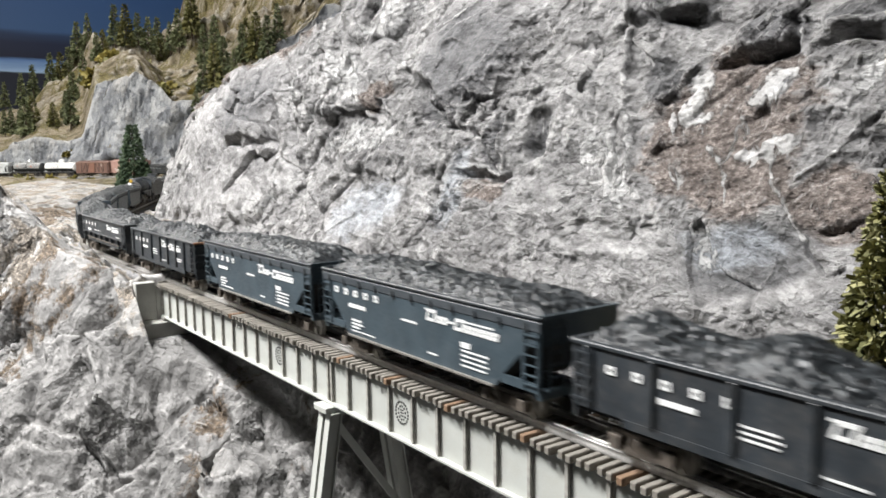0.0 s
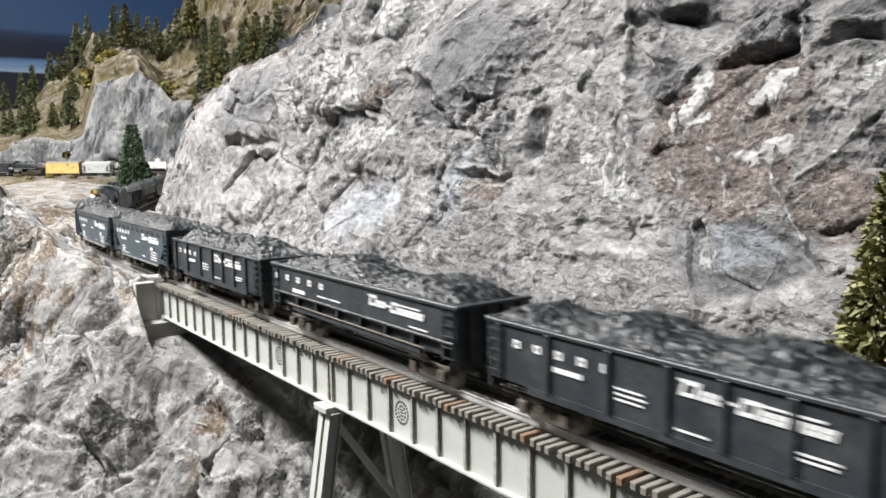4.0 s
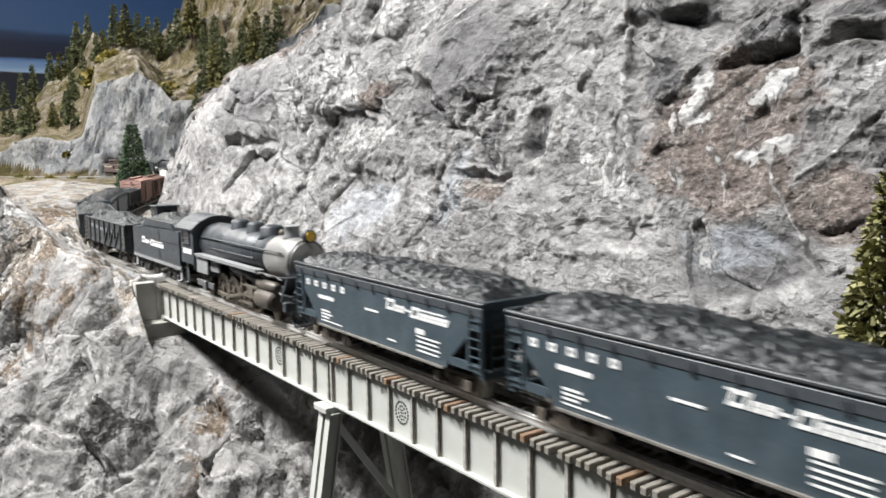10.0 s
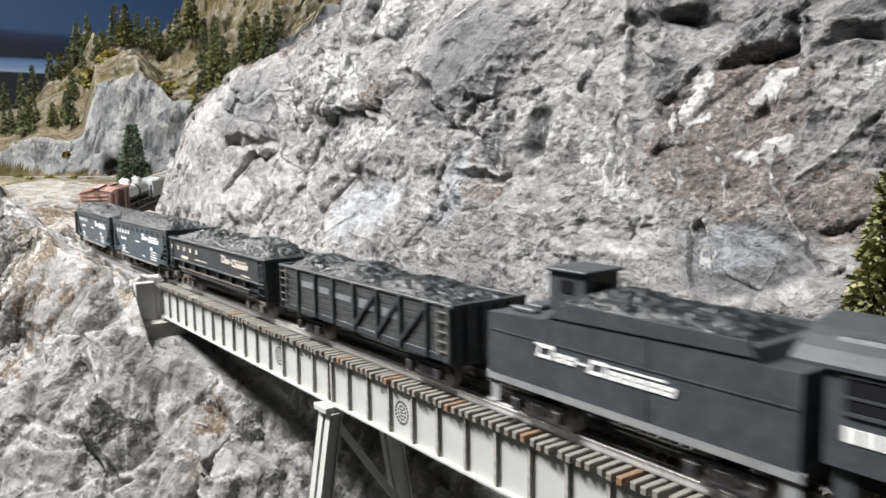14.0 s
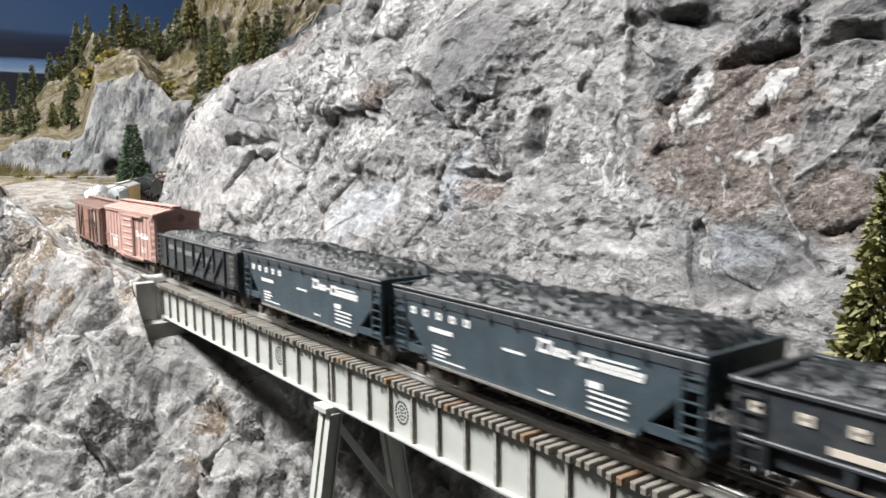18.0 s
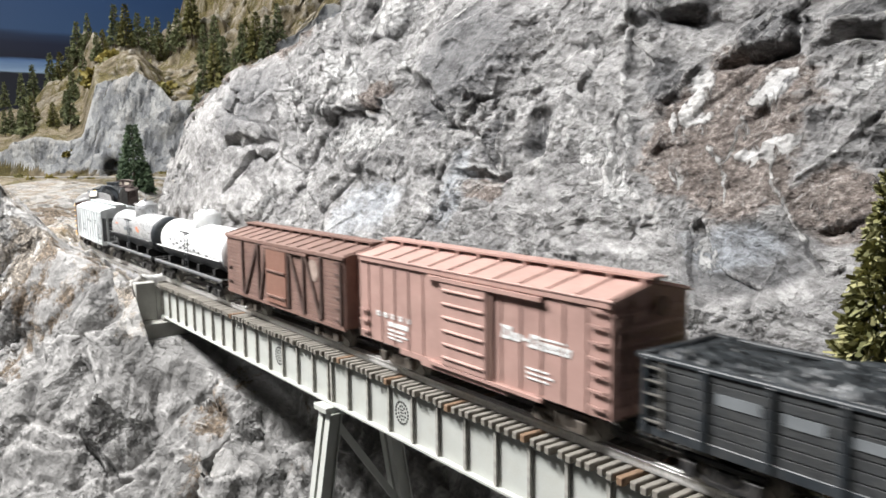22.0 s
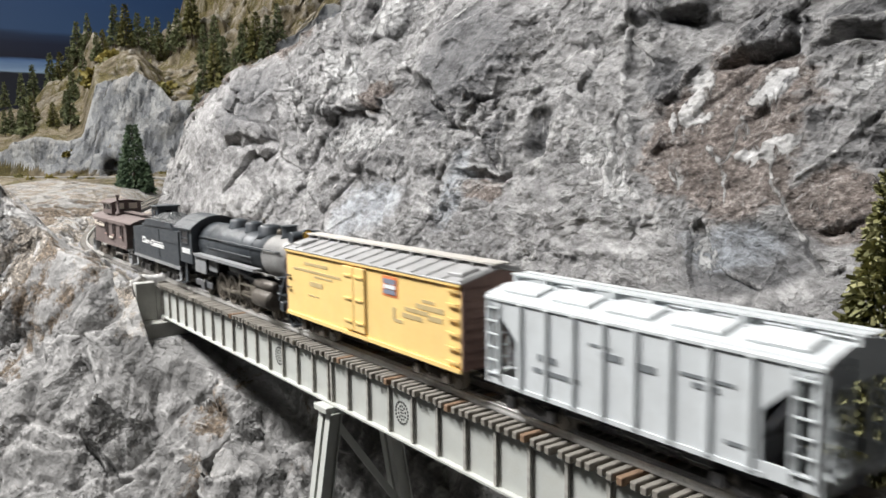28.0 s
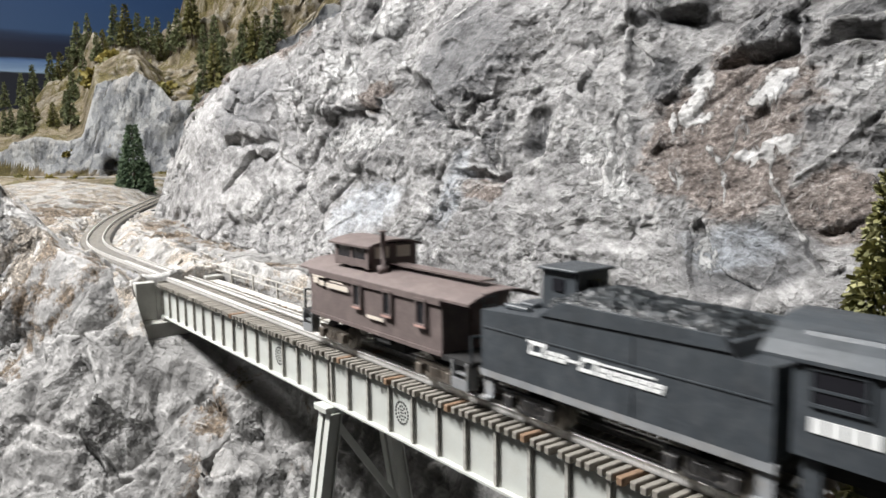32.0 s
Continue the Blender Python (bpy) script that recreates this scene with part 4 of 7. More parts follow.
PINE = foliage_paint("dark_pine_foliage", (0.030, 0.044, 0.020), (0.170, 0.190, 0.090))
SPRUCE = foliage_paint("blue_green_spruce_foliage", (0.014, 0.036, 0.024), (0.085, 0.125, 0.065))
OLIVE = foliage_paint("olive_clump_foliage", (0.085, 0.092, 0.032), (0.38, 0.36, 0.17))
MOSS = foliage_paint("yellow_green_bush_foliage", (0.06, 0.055, 0.010), (0.30, 0.25, 0.06))
BARK = painted("grey_brown_bark", (0.10, 0.075, 0.055), 0.9, 0.0, 0.3, 200)


def leaf_cloud(name, spots, size, seed, flat=0.5):
    """Many small crossed blades, one pair at each spot (place, outward way, scale)."""
    rnd = np.random.RandomState(seed)
    V, F = [], []
    for place, way, sc in spots:
        place, way = np.array(place), np.array(way)
        for k in range(3):
            r = rnd.normal(size=3)
            a = way + 0.55 * r
            a /= np.linalg.norm(a) + 1e-9
            b = np.cross(a, rnd.normal(size=3))
            b /= np.linalg.norm(b) + 1e-9
            s = size * sc * rnd.uniform(0.6, 1.25)
            i = len(V)
            V += [place - b * s * flat * 0.6, place + b * s * flat * 0.6, place + a * s + b * s * flat * 0.35, place + a * s * 1.15 - b * s * flat * 0.25]
            F.append((i, i + 1, i + 2, i + 3))
    return mesh_from(name, np.array(V), np.array(F))


def conifer(name, height, radius, clumps, size, material, seed, blunt=0.06, ragged=0.35, bare=0.10, label="", category="tree"):
    tree = tagged(new(name), label, category)
    rnd = np.random.RandomState(seed)
    trunk = rod_mesh("trunk", [(-0.02, height * 0.022), (height * 0.4, height * 0.015), (height * 0.96, height * 0.004)], 8, True, "z")
    part("trunk", trunk, BARK, tree)
    spots = []
    gaps = rnd.uniform(0.6, 1.25, size=(24, 12))
    for i in range(clumps):
        u = rnd.uniform(0, 1) ** 1.25
        tier = int(u * 24)
        z = height * (bare + (1 - bare) * (tier + rnd.uniform(0, 0.55)) / 24)
        a = rnd.uniform(0, 2 * math.pi)
        rim = radius * ((1 - u) * (1 - blunt) + blunt) * (1 - ragged + ragged * gaps[tier, int(a / (2 * math.pi) * 12) % 12])
        r = rim * math.sqrt(rnd.uniform(0.25, 1.0))
        spots.append(((r * math.cos(a), r * math.sin(a), z - 0.12 * r), (math.cos(a), math.sin(a), -0.15 if u < 0.9 else 0.8), 0.6 + 0.6 * (1 - u)))
    part("crown", leaf_cloud("crown", spots, size, seed), material, tree)
    # limbs
    for i in range(9):
        u = (i + 0.5) / 9
        a = i * 2.4
        z = height * (bare + (0.85 - bare) * u)
        r = radius * (1 - u) * 0.85
        part("limb", bar_mesh("limb", (0, 0, z), (r * math.cos(a), r * math.sin(a), z - 0.1 * r), height * 0.006, 5), BARK, tree)
    return tree


def plant_trees():
    kinds = [conifer("pine_tree", 0.18, 0.034, 240, 0.015, PINE, 11, 0.08, 0.6, 0.10, "dark green model pine tree with ragged branches on the hillside"),
             conifer("pine_tree", 0.18, 0.028, 200, 0.014, PINE, 12, 0.12, 0.7, 0.16, "slender dark green model pine tree on the hillside"),
             conifer("pine_tree", 0.18, 0.040, 280, 0.016, OLIVE_PINE, 13, 0.10, 0.6, 0.06, "olive green bushy model pine tree on the hillside")]
    where_list = [(-2.94, 0.31, 0.18, 0), (-2.93, 0.40, 0.115, 2), (-2.80, 0.434, 0.175, 1), (-3.54, 0.343, 0.15, 0), (-4.13, 0.405, 0.17, 1), (-4.25, 0.553, 0.25, 0),
                  (-3.49, 0.583, 0.16, 2), (-4.30, 0.79, 0.25, 0), (-4.28, 0.84, 0.21, 1), (-3.91, 0.885, 0.26, 0), (-3.39, 0.80, 0.22, 2), (-3.37, 0.845, 0.19, 0),
                  (-3.37, 0.89, 0.21, 1), (-3.73, 1.04, 0.24, 0), (-3.07, 0.889, 0.17, 1), (-3.02, 0.91, 0.20, 0), (-2.97, 0.95, 0.22, 2), (-2.387, 0.75, 0.19, 1),
                  (-2.425, 0.793, 0.15, 0), (-2.40, 0.825, 0.19, 2), (-2.63, 0.948, 0.18, 0), (-2.338, 0.873, 0.115, 1), (-2.47, 0.959, 0.18, 0), (-2.437, 1.0, 0.20, 2),
                  (-2.306, 0.985, 0.19, 0), (-2.318, 1.03, 0.17, 1), (-2.28, 1.06, 0.18, 2), (-2.24, 1.09, 0.16, 0), (-4.2, 0.63, 0.24, 1), (-4.26, 0.69, 0.22, 2),
                  (-4.30, 0.74, 0.24, 0), (-4.2, 0.49, 0.22, 1), (-3.1, 0.36, 0.15, 2), (-3.0, 0.46, 0.13, 0), (-3.25, 0.28, 0.13, 1), (-2.70, 0.90, 0.2, 1), (-2.85, 1.0, 0.22, 0),
                  (-2.60, 1.03, 0.2, 2), (-3.2, 1.02, 0.2, 1), (-3.5, 0.98, 0.22, 2), (-3.05, 0.31, 0.14, 1), (-4.1, 0.82, 0.2, 2), (-3.3, 0.55, 0.17, 0), (-3.42, 0.62, 0.19, 1), (-3.3, 0.68, 0.17, 2), (-3.2, 0.63, 0.15, 0)]
    rnd = random.Random(5)
    used = set()
    for x, y, h, k in where_list:
        m = pose(x, y, hill_height(x, y) - 0.004, 0, 0, rnd.uniform(0, 360))
        if k not in used:
            used.add(k)
            ob = kinds[k]
            ob.matrix_basis = m
        else:
            ob = copy_thing(kinds[k], m)
        s = h / 0.225
        ob.scale = (s * rnd.uniform(0.85, 1.1), s * rnd.uniform(0.85, 1.1), s)
        ob["group"] = "pines on the hill"
    big = conifer("spruce_tree", 0.150, 0.040, 1500, 0.0085, SPRUCE, 21, 0.24, 0.18, 0.03, "dense dark green blunt-topped model spruce near the far line")
    big.matrix_basis = pose(-1.55, 0.312, 0.012)
    near = conifer("spruce_tree", 0.095, 0.022, 3200, 0.0036, OLIVE, 22, 0.10, 0.30, 0.02, "olive green clumpy model spruce at the cliff's foot")
    near.matrix_basis = pose(NEAR_TREE[0], NEAR_TREE[1], -0.012)


OLIVE_PINE = foliage_paint("olive_pine_foliage", (0.03, 0.036, 0.010), (0.17, 0.16, 0.05))
NEAR_TREE = (0.214, 0.064)
plant_trees()


def bush(name, x, y, z, size, material, seed, label):
    rnd = np.random.RandomState(seed)
    spots = []
    for i in range(70):
        d = rnd.normal(size=3)
        d /= np.linalg.norm(d)
        r = size * rnd.uniform(0.2, 0.8)
        spots.append(((d[0] * r, d[1] * r, abs(d[2]) * r * 0.7), tuple(d), 1.0))
    me = leaf_cloud("bush", spots, size * 0.42, seed, 0.8)
    me.materials.append(material)
    ob = tagged(new(name, me), label, "bush", "bushes on the hill")
    ob.matrix_basis = pose(x, y, z)
    return ob


for i, (bx, by, bs) in enumerate([(-2.60, 0.70, 0.05), (-2.57, 0.69, 0.04), (-2.64, 0.73, 0.045), (-2.50, 0.66, 0.025), (-2.95, 0.56, 0.05), (-2.85, 0.53, 0.04), (-2.9, 0.60, 0.05),
                                  (-2.48, 0.30, 0.022), (-2.42, 0.36, 0.020), (-2.55, 0.22, 0.022), (-2.30, 0.38, 0.018), (-2.62, 0.38, 0.022), (-2.1, 0.28, 0.016), (-2.2, 0.20, 0.016),
                                  (-2.55, 0.80, 0.035), (-3.0, 0.74, 0.05), (-3.1, 0.66, 0.05), (-2.35, 0.62, 0.022)]):
    bush("bush", bx, by, hill_height(bx, by) - 0.004, bs, MOSS if i % 3 else OLIVE, 100 + i, "yellow-green scenic foam bush on the hillside")


def rubble(name, spread, count, size, material, seed, label):
    """Loose chips of plaster rock lying about."""
    rnd = random.Random(seed)
    bm = bmesh.new()
    for i in range(count):
        x, y, z = spread(rnd)
        s = size * rnd.uniform(0.4, 1.5) ** 1.5
        m = pose(x, y, z, rnd.uniform(0, 360), rnd.uniform(0, 360), rnd.uniform(0, 360)) @ Matrix.Diagonal((s, s * rnd.uniform(0.5, 0.9), s * rnd.uniform(0.4, 0.8), 1))
        got = bmesh.ops.create_icosphere(bm, subdivisions=1, radius=0.5, matrix=m)
        for v in got["verts"]:
            v.co += Vector((rnd.uniform(-1, 1), rnd.uniform(-1, 1), rnd.uniform(-1, 1))) * s * 0.14
    me = bpy.data.meshes.new(name)
    bm.to_mesh(me)
    bm.free()
    me.materials.append(material)
    return tagged(new(name, me), label, "rubble", "", "stuff")


def beside_line(rnd):
    s = rnd.uniform(-1.05, -0.28)
    m = line_pose(s)
    off = rnd.uniform(0.024, 0.075) if rnd.random() < 0.72 else -rnd.uniform(0.022, 0.04)
    p = m @ Vector((0, off, 0))
    return p.x, p.y, -0.002


rubble("plaster_rubble", beside_line, 620, 0.0042, SAND, 31, "pale plaster stone chips scattered beside the track")


def build_tunnel():
    """A rock-lined tunnel mouth in the hill behind the far line."""
    mouth = tagged(new("tunnel_portal"), "small dark rock tunnel mouth in the hillside", "tunnel", "", "structure")
    n, ro, ri, depth = 18, 0.052, 0.026, 0.20
    rnd = random.Random(3)
    V, F = [], []
    rings = [(0.015, ro * 1.2), (0.0, ro), (0.004, ri * 1.15), (0.012, ri), (0.20, ri)]
    for d, r in rings:
        for i in range(n + 1):
            a = math.pi * i / n
            k = 1 + (rnd.uniform(-0.16, 0.16) if r > ri * 1.1 else 0)
            V.append((d, r * k * math.cos(a), r * k * math.sin(a) * 1.25))
    for j in range(len(rings) - 1):
        for i in range(n):
            F.append((j * (n + 1) + i, j * (n + 1) + i + 1, (j + 1) * (n + 1) + i + 1, (j + 1) * (n + 1) + i))
    me = mesh_from("lining", V, F)
    part("lining", me, HILL_ROCK, mouth)
    # black end sheet and floor put the tunnel's darkness into colour
    part("back_wall", boxes("back_wall", [((0.004, 0.07, 0.08), (0.20, 0, 0.02))]), SHADOW_BLACK_T, mouth)
    part("tunnel_floor", boxes("tunnel_floor", [((0.21, 0.05, 0.004), (0.105, 0, -0.004))]), SHADOW_BLACK_T, mouth)
    mouth.matrix_basis = pose(-2.425, 0.476, 0.050, 0, 0, 168)


# black that paints the unlit inside of the tunnel
SHADOW_BLACK_T = painted("tunnel_dark", (0.008, 0.008, 0.008), 0.95, 0.0, 0.2, 30)
build_tunnel()

# ---- rolling stock: every car stands on the rail heads, its middle at x = 0, its front towards +x ----
TRAIN = []
SPIN = []
TRUCK = painted("rusty_truck_castings", (0.11, 0.095, 0.08), 0.7, 0.2, 0.4, 300, 0.4, (0.26, 0.19, 0.13))
TRUCK_BLACK = painted("black_truck_castings", (0.03, 0.03, 0.032), 0.6, 0.2, 0.4, 300, 0.3)
WHEEL = painted("bright_wheel_steel", (0.30, 0.285, 0.26), 0.4, 0.45, 0.3, 300, 0.4, (0.12, 0.10, 0.08))
# near-black underframes; the shade beneath and inside the cars is in this colour
SHADOW_BLACK = painted("underframe_shadow_black", (0.012, 0.012, 0.012), 0.8, 0.0, 0.3, 200)
DUSTY = painted("dusty_hopper_band", (0.055, 0.066, 0.076), 0.55, 0.0, 0.2, 90, 0.2, (0.2, 0.21, 0.22))
GREY_WOOD = painted("blackened_car_boards", (0.035, 0.038, 0.040), 0.7, 0.0, 0.35, 160, 0.3, (0.14, 0.14, 0.13), 0.5)
ROOF_SILVER = painted("dull_silver_roof", (0.42, 0.42, 0.42), 0.5, 0.3, 0.15, 90, 0.3, (0.25, 0.23, 0.2))
CREAM = painted("cream_lit_pane_and_lettering", (0.62, 0.56, 0.48), 0.6, 0.0, 0.08, 90)
DARK_GLASS = painted("dark_window_glass", (0.015, 0.015, 0.018), 0.12, 0.0, 0.1, 60)
GOLD = painted("brass_lamp", (0.85, 0.55, 0.10), 0.35, 0.6, 0.1, 90)
ORANGE = painted("orange_herald_paint", (0.75, 0.22, 0.08), 0.6, 0.0, 0.1, 90)
EMBLEM_BLUE = painted("slate_herald_paint", (0.22, 0.24, 0.30), 0.6, 0.0, 0.1, 90)
OCHRE = painted("faded_brown_lettering", (0.52, 0.40, 0.20), 0.7, 0.0, 0.15, 200)
GREY_LETTER = painted("faded_grey_lettering", (0.17, 0.185, 0.195), 0.7, 0.0, 0.15, 200)
RUST = painted("rusted_steel_edge", (0.22, 0.10, 0.05), 0.8, 0.1, 0.4, 200, 0.3)


def car(name, label, category, left, right, bogies, group="cars of the coal train"):
    ob = tagged(new(name), label, category, group)
    TRAIN.append((ob, (left + right) / 2, bogies))
    return ob


WHEELSET = None


def wheelset_mesh(radius, name="wheelset"):
    bm = bmesh.new()
    def ring(y, r, w, seg=18):
        bmesh.ops.create_cone(bm, cap_ends=True, segments=seg, radius1=r, radius2=r, depth=w, matrix=Matrix.Translation((0, y, 0)) @ pose(0, 0, 0, 90))
    for s in (-1, 1):
        ring(s * 0.0083, radius, 0.0018)
        ring(s * 0.0072, radius + 0.0006, 0.0007)
        ring(s * 0.0094, radius * 0.55, 0.0006, 12)
        for k in range(3):
            a = k * 2.0944
            bmesh.ops.create_cube(bm, size=1.0, matrix=Matrix.Translation((0, s * 0.0093, 0)) @ pose(0, 0, 0, 0, math.degrees(a)) @ pose(0, 0, radius * 0.6) @ Matrix.Diagonal((0.0009, 0.0007, radius * 0.5, 1)))
    ring(0, 0.0009, 0.021, 8)
    me = bpy.data.meshes.new(name)
    bm.to_mesh(me)
    bm.free()
    return me


def frame_mesh():
    """An arch-shaped truck side with journal boxes and springs."""
    it = [((0.0255, 0.0011, 0.0016), (0, 0, 0.0086)), ((0.011, 0.0011, 0.0014), (0, 0, 0.0030)),
          ((0.0072, 0.0011, 0.0014), (-0.0082, 0, 0.0050), (0, 32, 0)), ((0.0072, 0.0011, 0.0014), (0.0082, 0, 0.0050), (0, -32, 0)),
          ((0.0016, 0.0013, 0.006), (-0.0040, 0, 0.0058)), ((0.0016, 0.0013, 0.006), (0.0040, 0, 0.0058))]
    for x in (-0.0096, 0.0096):
        it.append(((0.0040, 0.0030, 0.0042), (x, 0.0006, 0.0055)))
    for x in (-0.0014, 0.0014):
        it.append(((0.0017, 0.0015, 0.0040), (x, 0.0003, 0.0055)))
    return boxes("side_frame", it, 0.0002)


FRAME_MESH, WHEELS_MESH = frame_mesh(), wheelset_mesh(0.0050)
WHEELS_MESH.materials.append(WHEEL)
BOLSTER_MESH = boxes("truck", [((0.0050, 0.0230, 0.0030), (0, 0, 0.0080)), ((0.006, 0.006, 0.004), (0, 0, 0.0105))])


def truck(parent, x, material=None):
    t = placed(part("truck", BOLSTER_MESH, SHADOW_BLACK, parent), x, 0, 0)
    me = FRAME_MESH.copy()
    me.materials.clear()
    me.materials.append(material or TRUCK)
    placed(part("side_frame", me, None, t), 0, -0.0128, 0, 0, 0, 180)
    placed(part("side_frame", me, None, t), 0, 0.0128, 0)
    for dx in (-0.0096, 0.0096):
        SPIN.append((placed(part("wheelset", WHEELS_MESH, None, t), dx, 0, 0.0050), 0.0050))
    return t


COUPLER = boxes("coupler", [((0.009, 0.0024, 0.0026), (0.0045, 0, 0)), ((0.0030, 0.0044, 0.0040), (0.0085, 0.0004, 0)), ((0.0012, 0.0012, 0.006), (0.0075, -0.0016, -0.003))], 0.0003)
COUPLER.materials.append(TRUCK)


def running_gear(ob, half, inset, material=None):
    for s in (-1, 1):
        truck(ob, s * (half - inset), material)
        placed(part("coupler", COUPLER, None, ob), s * (half - 0.003), 0, 0.0085, 0, 0, 0 if s > 0 else 180)


def marks(parent, name, y, items, material, left, label=""):
    """Flat bars of paint on a side: (from, to along the car in mm from its left end, low, high in mm)."""
    for a, b, c, d in items:
        part(name, boxes(name, [((abs(b - a) / 1000, 0.0002, (d - c) / 1000), (left + (a + b) / 2000, y, (c + d) / 2000))]), material, parent, label)


def letter_rings(parent, y, spots, low, high, width, material, left):
    """Stand-ins for single letters: small painted rings, spots in mm from the left end."""
    w, z0, z1 = width / 1000, low / 1000, high / 1000
    t = w * 0.30
    ring = prism("letter_shape", [(-w / 2, z0), (w / 2, z0), (w / 2, z1), (-w / 2, z1), (-w / 2, z0 + t * 0.8), (-w / 2 + t, z0 + t * 0.8),
                                  (-w / 2 + t, z1 - t * 0.8), (w / 2 - t, z1 - t * 0.8), (w / 2 - t, z0 + t * 0.8), (-w / 2, z0 + t * 0.79)], -0.0001, 0.0001)
    for x in spots:
        placed(part("letter_shape", ring, material, parent), left + x / 1000, y, 0)


def ladder(parent, x, y, z0, z1, width, rungs, material, face="side"):
    it = []
    for i in range(rungs):
        z = z0 + (z1 - z0) * (i + 0.5) / rungs
        it.append(((width, 0.0006, 0.0005), (x, y, z)) if face == "side" else ((0.0006, width, 0.0005), (x, y, z)))
    for s in (-1, 1):
        it.append(((0.0005, 0.0005, z1 - z0), (x + s * width / 2, y, (z0 + z1) / 2)) if face == "side" else ((0.0005, 0.0005, z1 - z0), (x, y + s * width / 2, (z0 + z1) / 2)))
    return part("ladder", boxes("ladder", it), material, parent)


def prism(name, outline, y0, y1):
    """An outline in x and z, as thick as from y0 to y1."""
    bm = bmesh.new()
    a = [bm.verts.new((x, y0, z)) for x, z in outline]
    b = [bm.verts.new((x, y1, z)) for x, z in outline]
    bm.faces.new(a)
    bm.faces.new(b[::-1])
    n = len(a)
    for i in range(n):
        bm.faces.new((a[i], a[(i + 1) % n], b[(i + 1) % n], b[i]))
    bmesh.ops.recalc_face_normals(bm, faces=bm.faces[:])
    me = bpy.data.meshes.new(name)
    bm.to_mesh(me)
    bm.free()
    return me


def coal_mesh(length, width, rim, heap, lump, seed, hills=0):
    """A heaped load: lumps of coal over a mound."""
    nx, ny = max(40, int(length / 0.00085)), max(20, int(width / 0.00085))
    X, Y = np.meshgrid(np.linspace(-length / 2, length / 2, nx), np.linspace(-width / 2, width / 2, ny))
    ex, ey = 1 - np.abs(X) / (length / 2), 1 - np.abs(Y) / (width / 2)
    mound = np.minimum(1, np.minimum(ex * length / 2 / 0.014, ey * width / 2 / 0.011))
    mound = np.sin(np.clip(mound, 0, 1) * math.pi / 2)
    if hills:
        mound = mound * (0.72 + 0.28 * np.cos(X / length * 2 * math.pi * hills + seed))
    p = np.stack([X, Y, np.full(X.shape, seed * 3.7)], -1)
    lift, gap = facets(p / lump, 5)
    lift2, _ = facets(p / (lump * 0.45), 15)
    Z = rim - 0.0012 + heap * mound + (0.8 * lift + 0.35 * lift2) * lump * 1.05 + 0.0012 * fbm(p * 60, 3, 0.5, 66)
    Z[0], Z[-1], Z[:, 0], Z[:, -1] = rim - 0.006, rim - 0.006, rim - 0.006, rim - 0.006
    i = np.arange(nx * ny).reshape(ny, nx)
    q = np.stack([i[:-1, :-1], i[:-1, 1:], i[1:, 1:], i[1:, :-1]], -1).reshape(-1, 4)
    return mesh_from("coal_load", np.stack([X, Y, Z], -1).reshape(-1, 3), q)


COALS = {}


def coal(parent, length, width, rim, heap, lump, seed, hills=0):
    key = (round(length, 3), seed % 3, heap)
    if key not in COALS:
        COALS[key] = coal_mesh(length, width, rim, heap, lump, seed % 3 + 1, hills)
        COALS[key].materials.append(COAL)
    return part("coal_load", COALS[key], None, parent, "heaped black coal")


def railway_name(parent, y, left, x0, x1, z, material, name="name_shape"):
    """Stand-in shapes for a slanting painted name of two words: leaning rings, one to a letter, and two long strokes."""
    w = (x1 - x0) / 1000
    lean = 0.35

    def leaning(x, wide, low, high):
        t, hgt = min(0.34 * wide, 0.0011), high - low
        ring = [(-wide / 2, 0), (wide / 2, 0), (wide / 2, hgt), (-wide / 2, hgt), (-wide / 2, t), (-wide / 2 + t, t), (-wide / 2 + t, hgt - t), (wide / 2 - t, hgt - t), (wide / 2 - t, t * 0.99), (-wide / 2, t * 0.99)]
        part(name, prism(name, [(left + x + px + lean * pz, low + pz) for px, pz in ring], y - 0.0001, y + 0.0001), material, parent)

    def long_stroke(a, b, low, high):
        part(name, prism(name, [(left + a, low), (left + b, low), (left + b + lean * (high - low), high), (left + a + lean * (high - low), high)], y - 0.0001, y + 0.0001), material, parent)

    z = z / 1000
    start = x0 / 1000
    big, small = 0.0044, 0.0027
    leaning(start + 0.07 * w, 0.125 * w, z - 0.0016, z - 0.0016 + big)
    for i in (0.19, 0.275):
        leaning(start + i * w, 0.075 * w, z - 0.0016, z - 0.0016 + small)
    leaning(start + 0.47 * w, 0.12 * w, z - 0.0024, z - 0.0024 + big)
    for i in range(5):
        leaning(start + (0.585 + 0.088 * i) * w, 0.078 * w, z - 0.0024, z - 0.0024 + small)
    long_stroke(start, start + 0.16 * w, z + 0.0022, z + 0.0029)
    long_stroke(start + 0.56 * w, start + 0.93 * w, z + 0.0011, z + 0.0017)
    long_stroke(start + 0.33 * w, start + 0.41 * w, z - 0.0006, z + 0.0002)


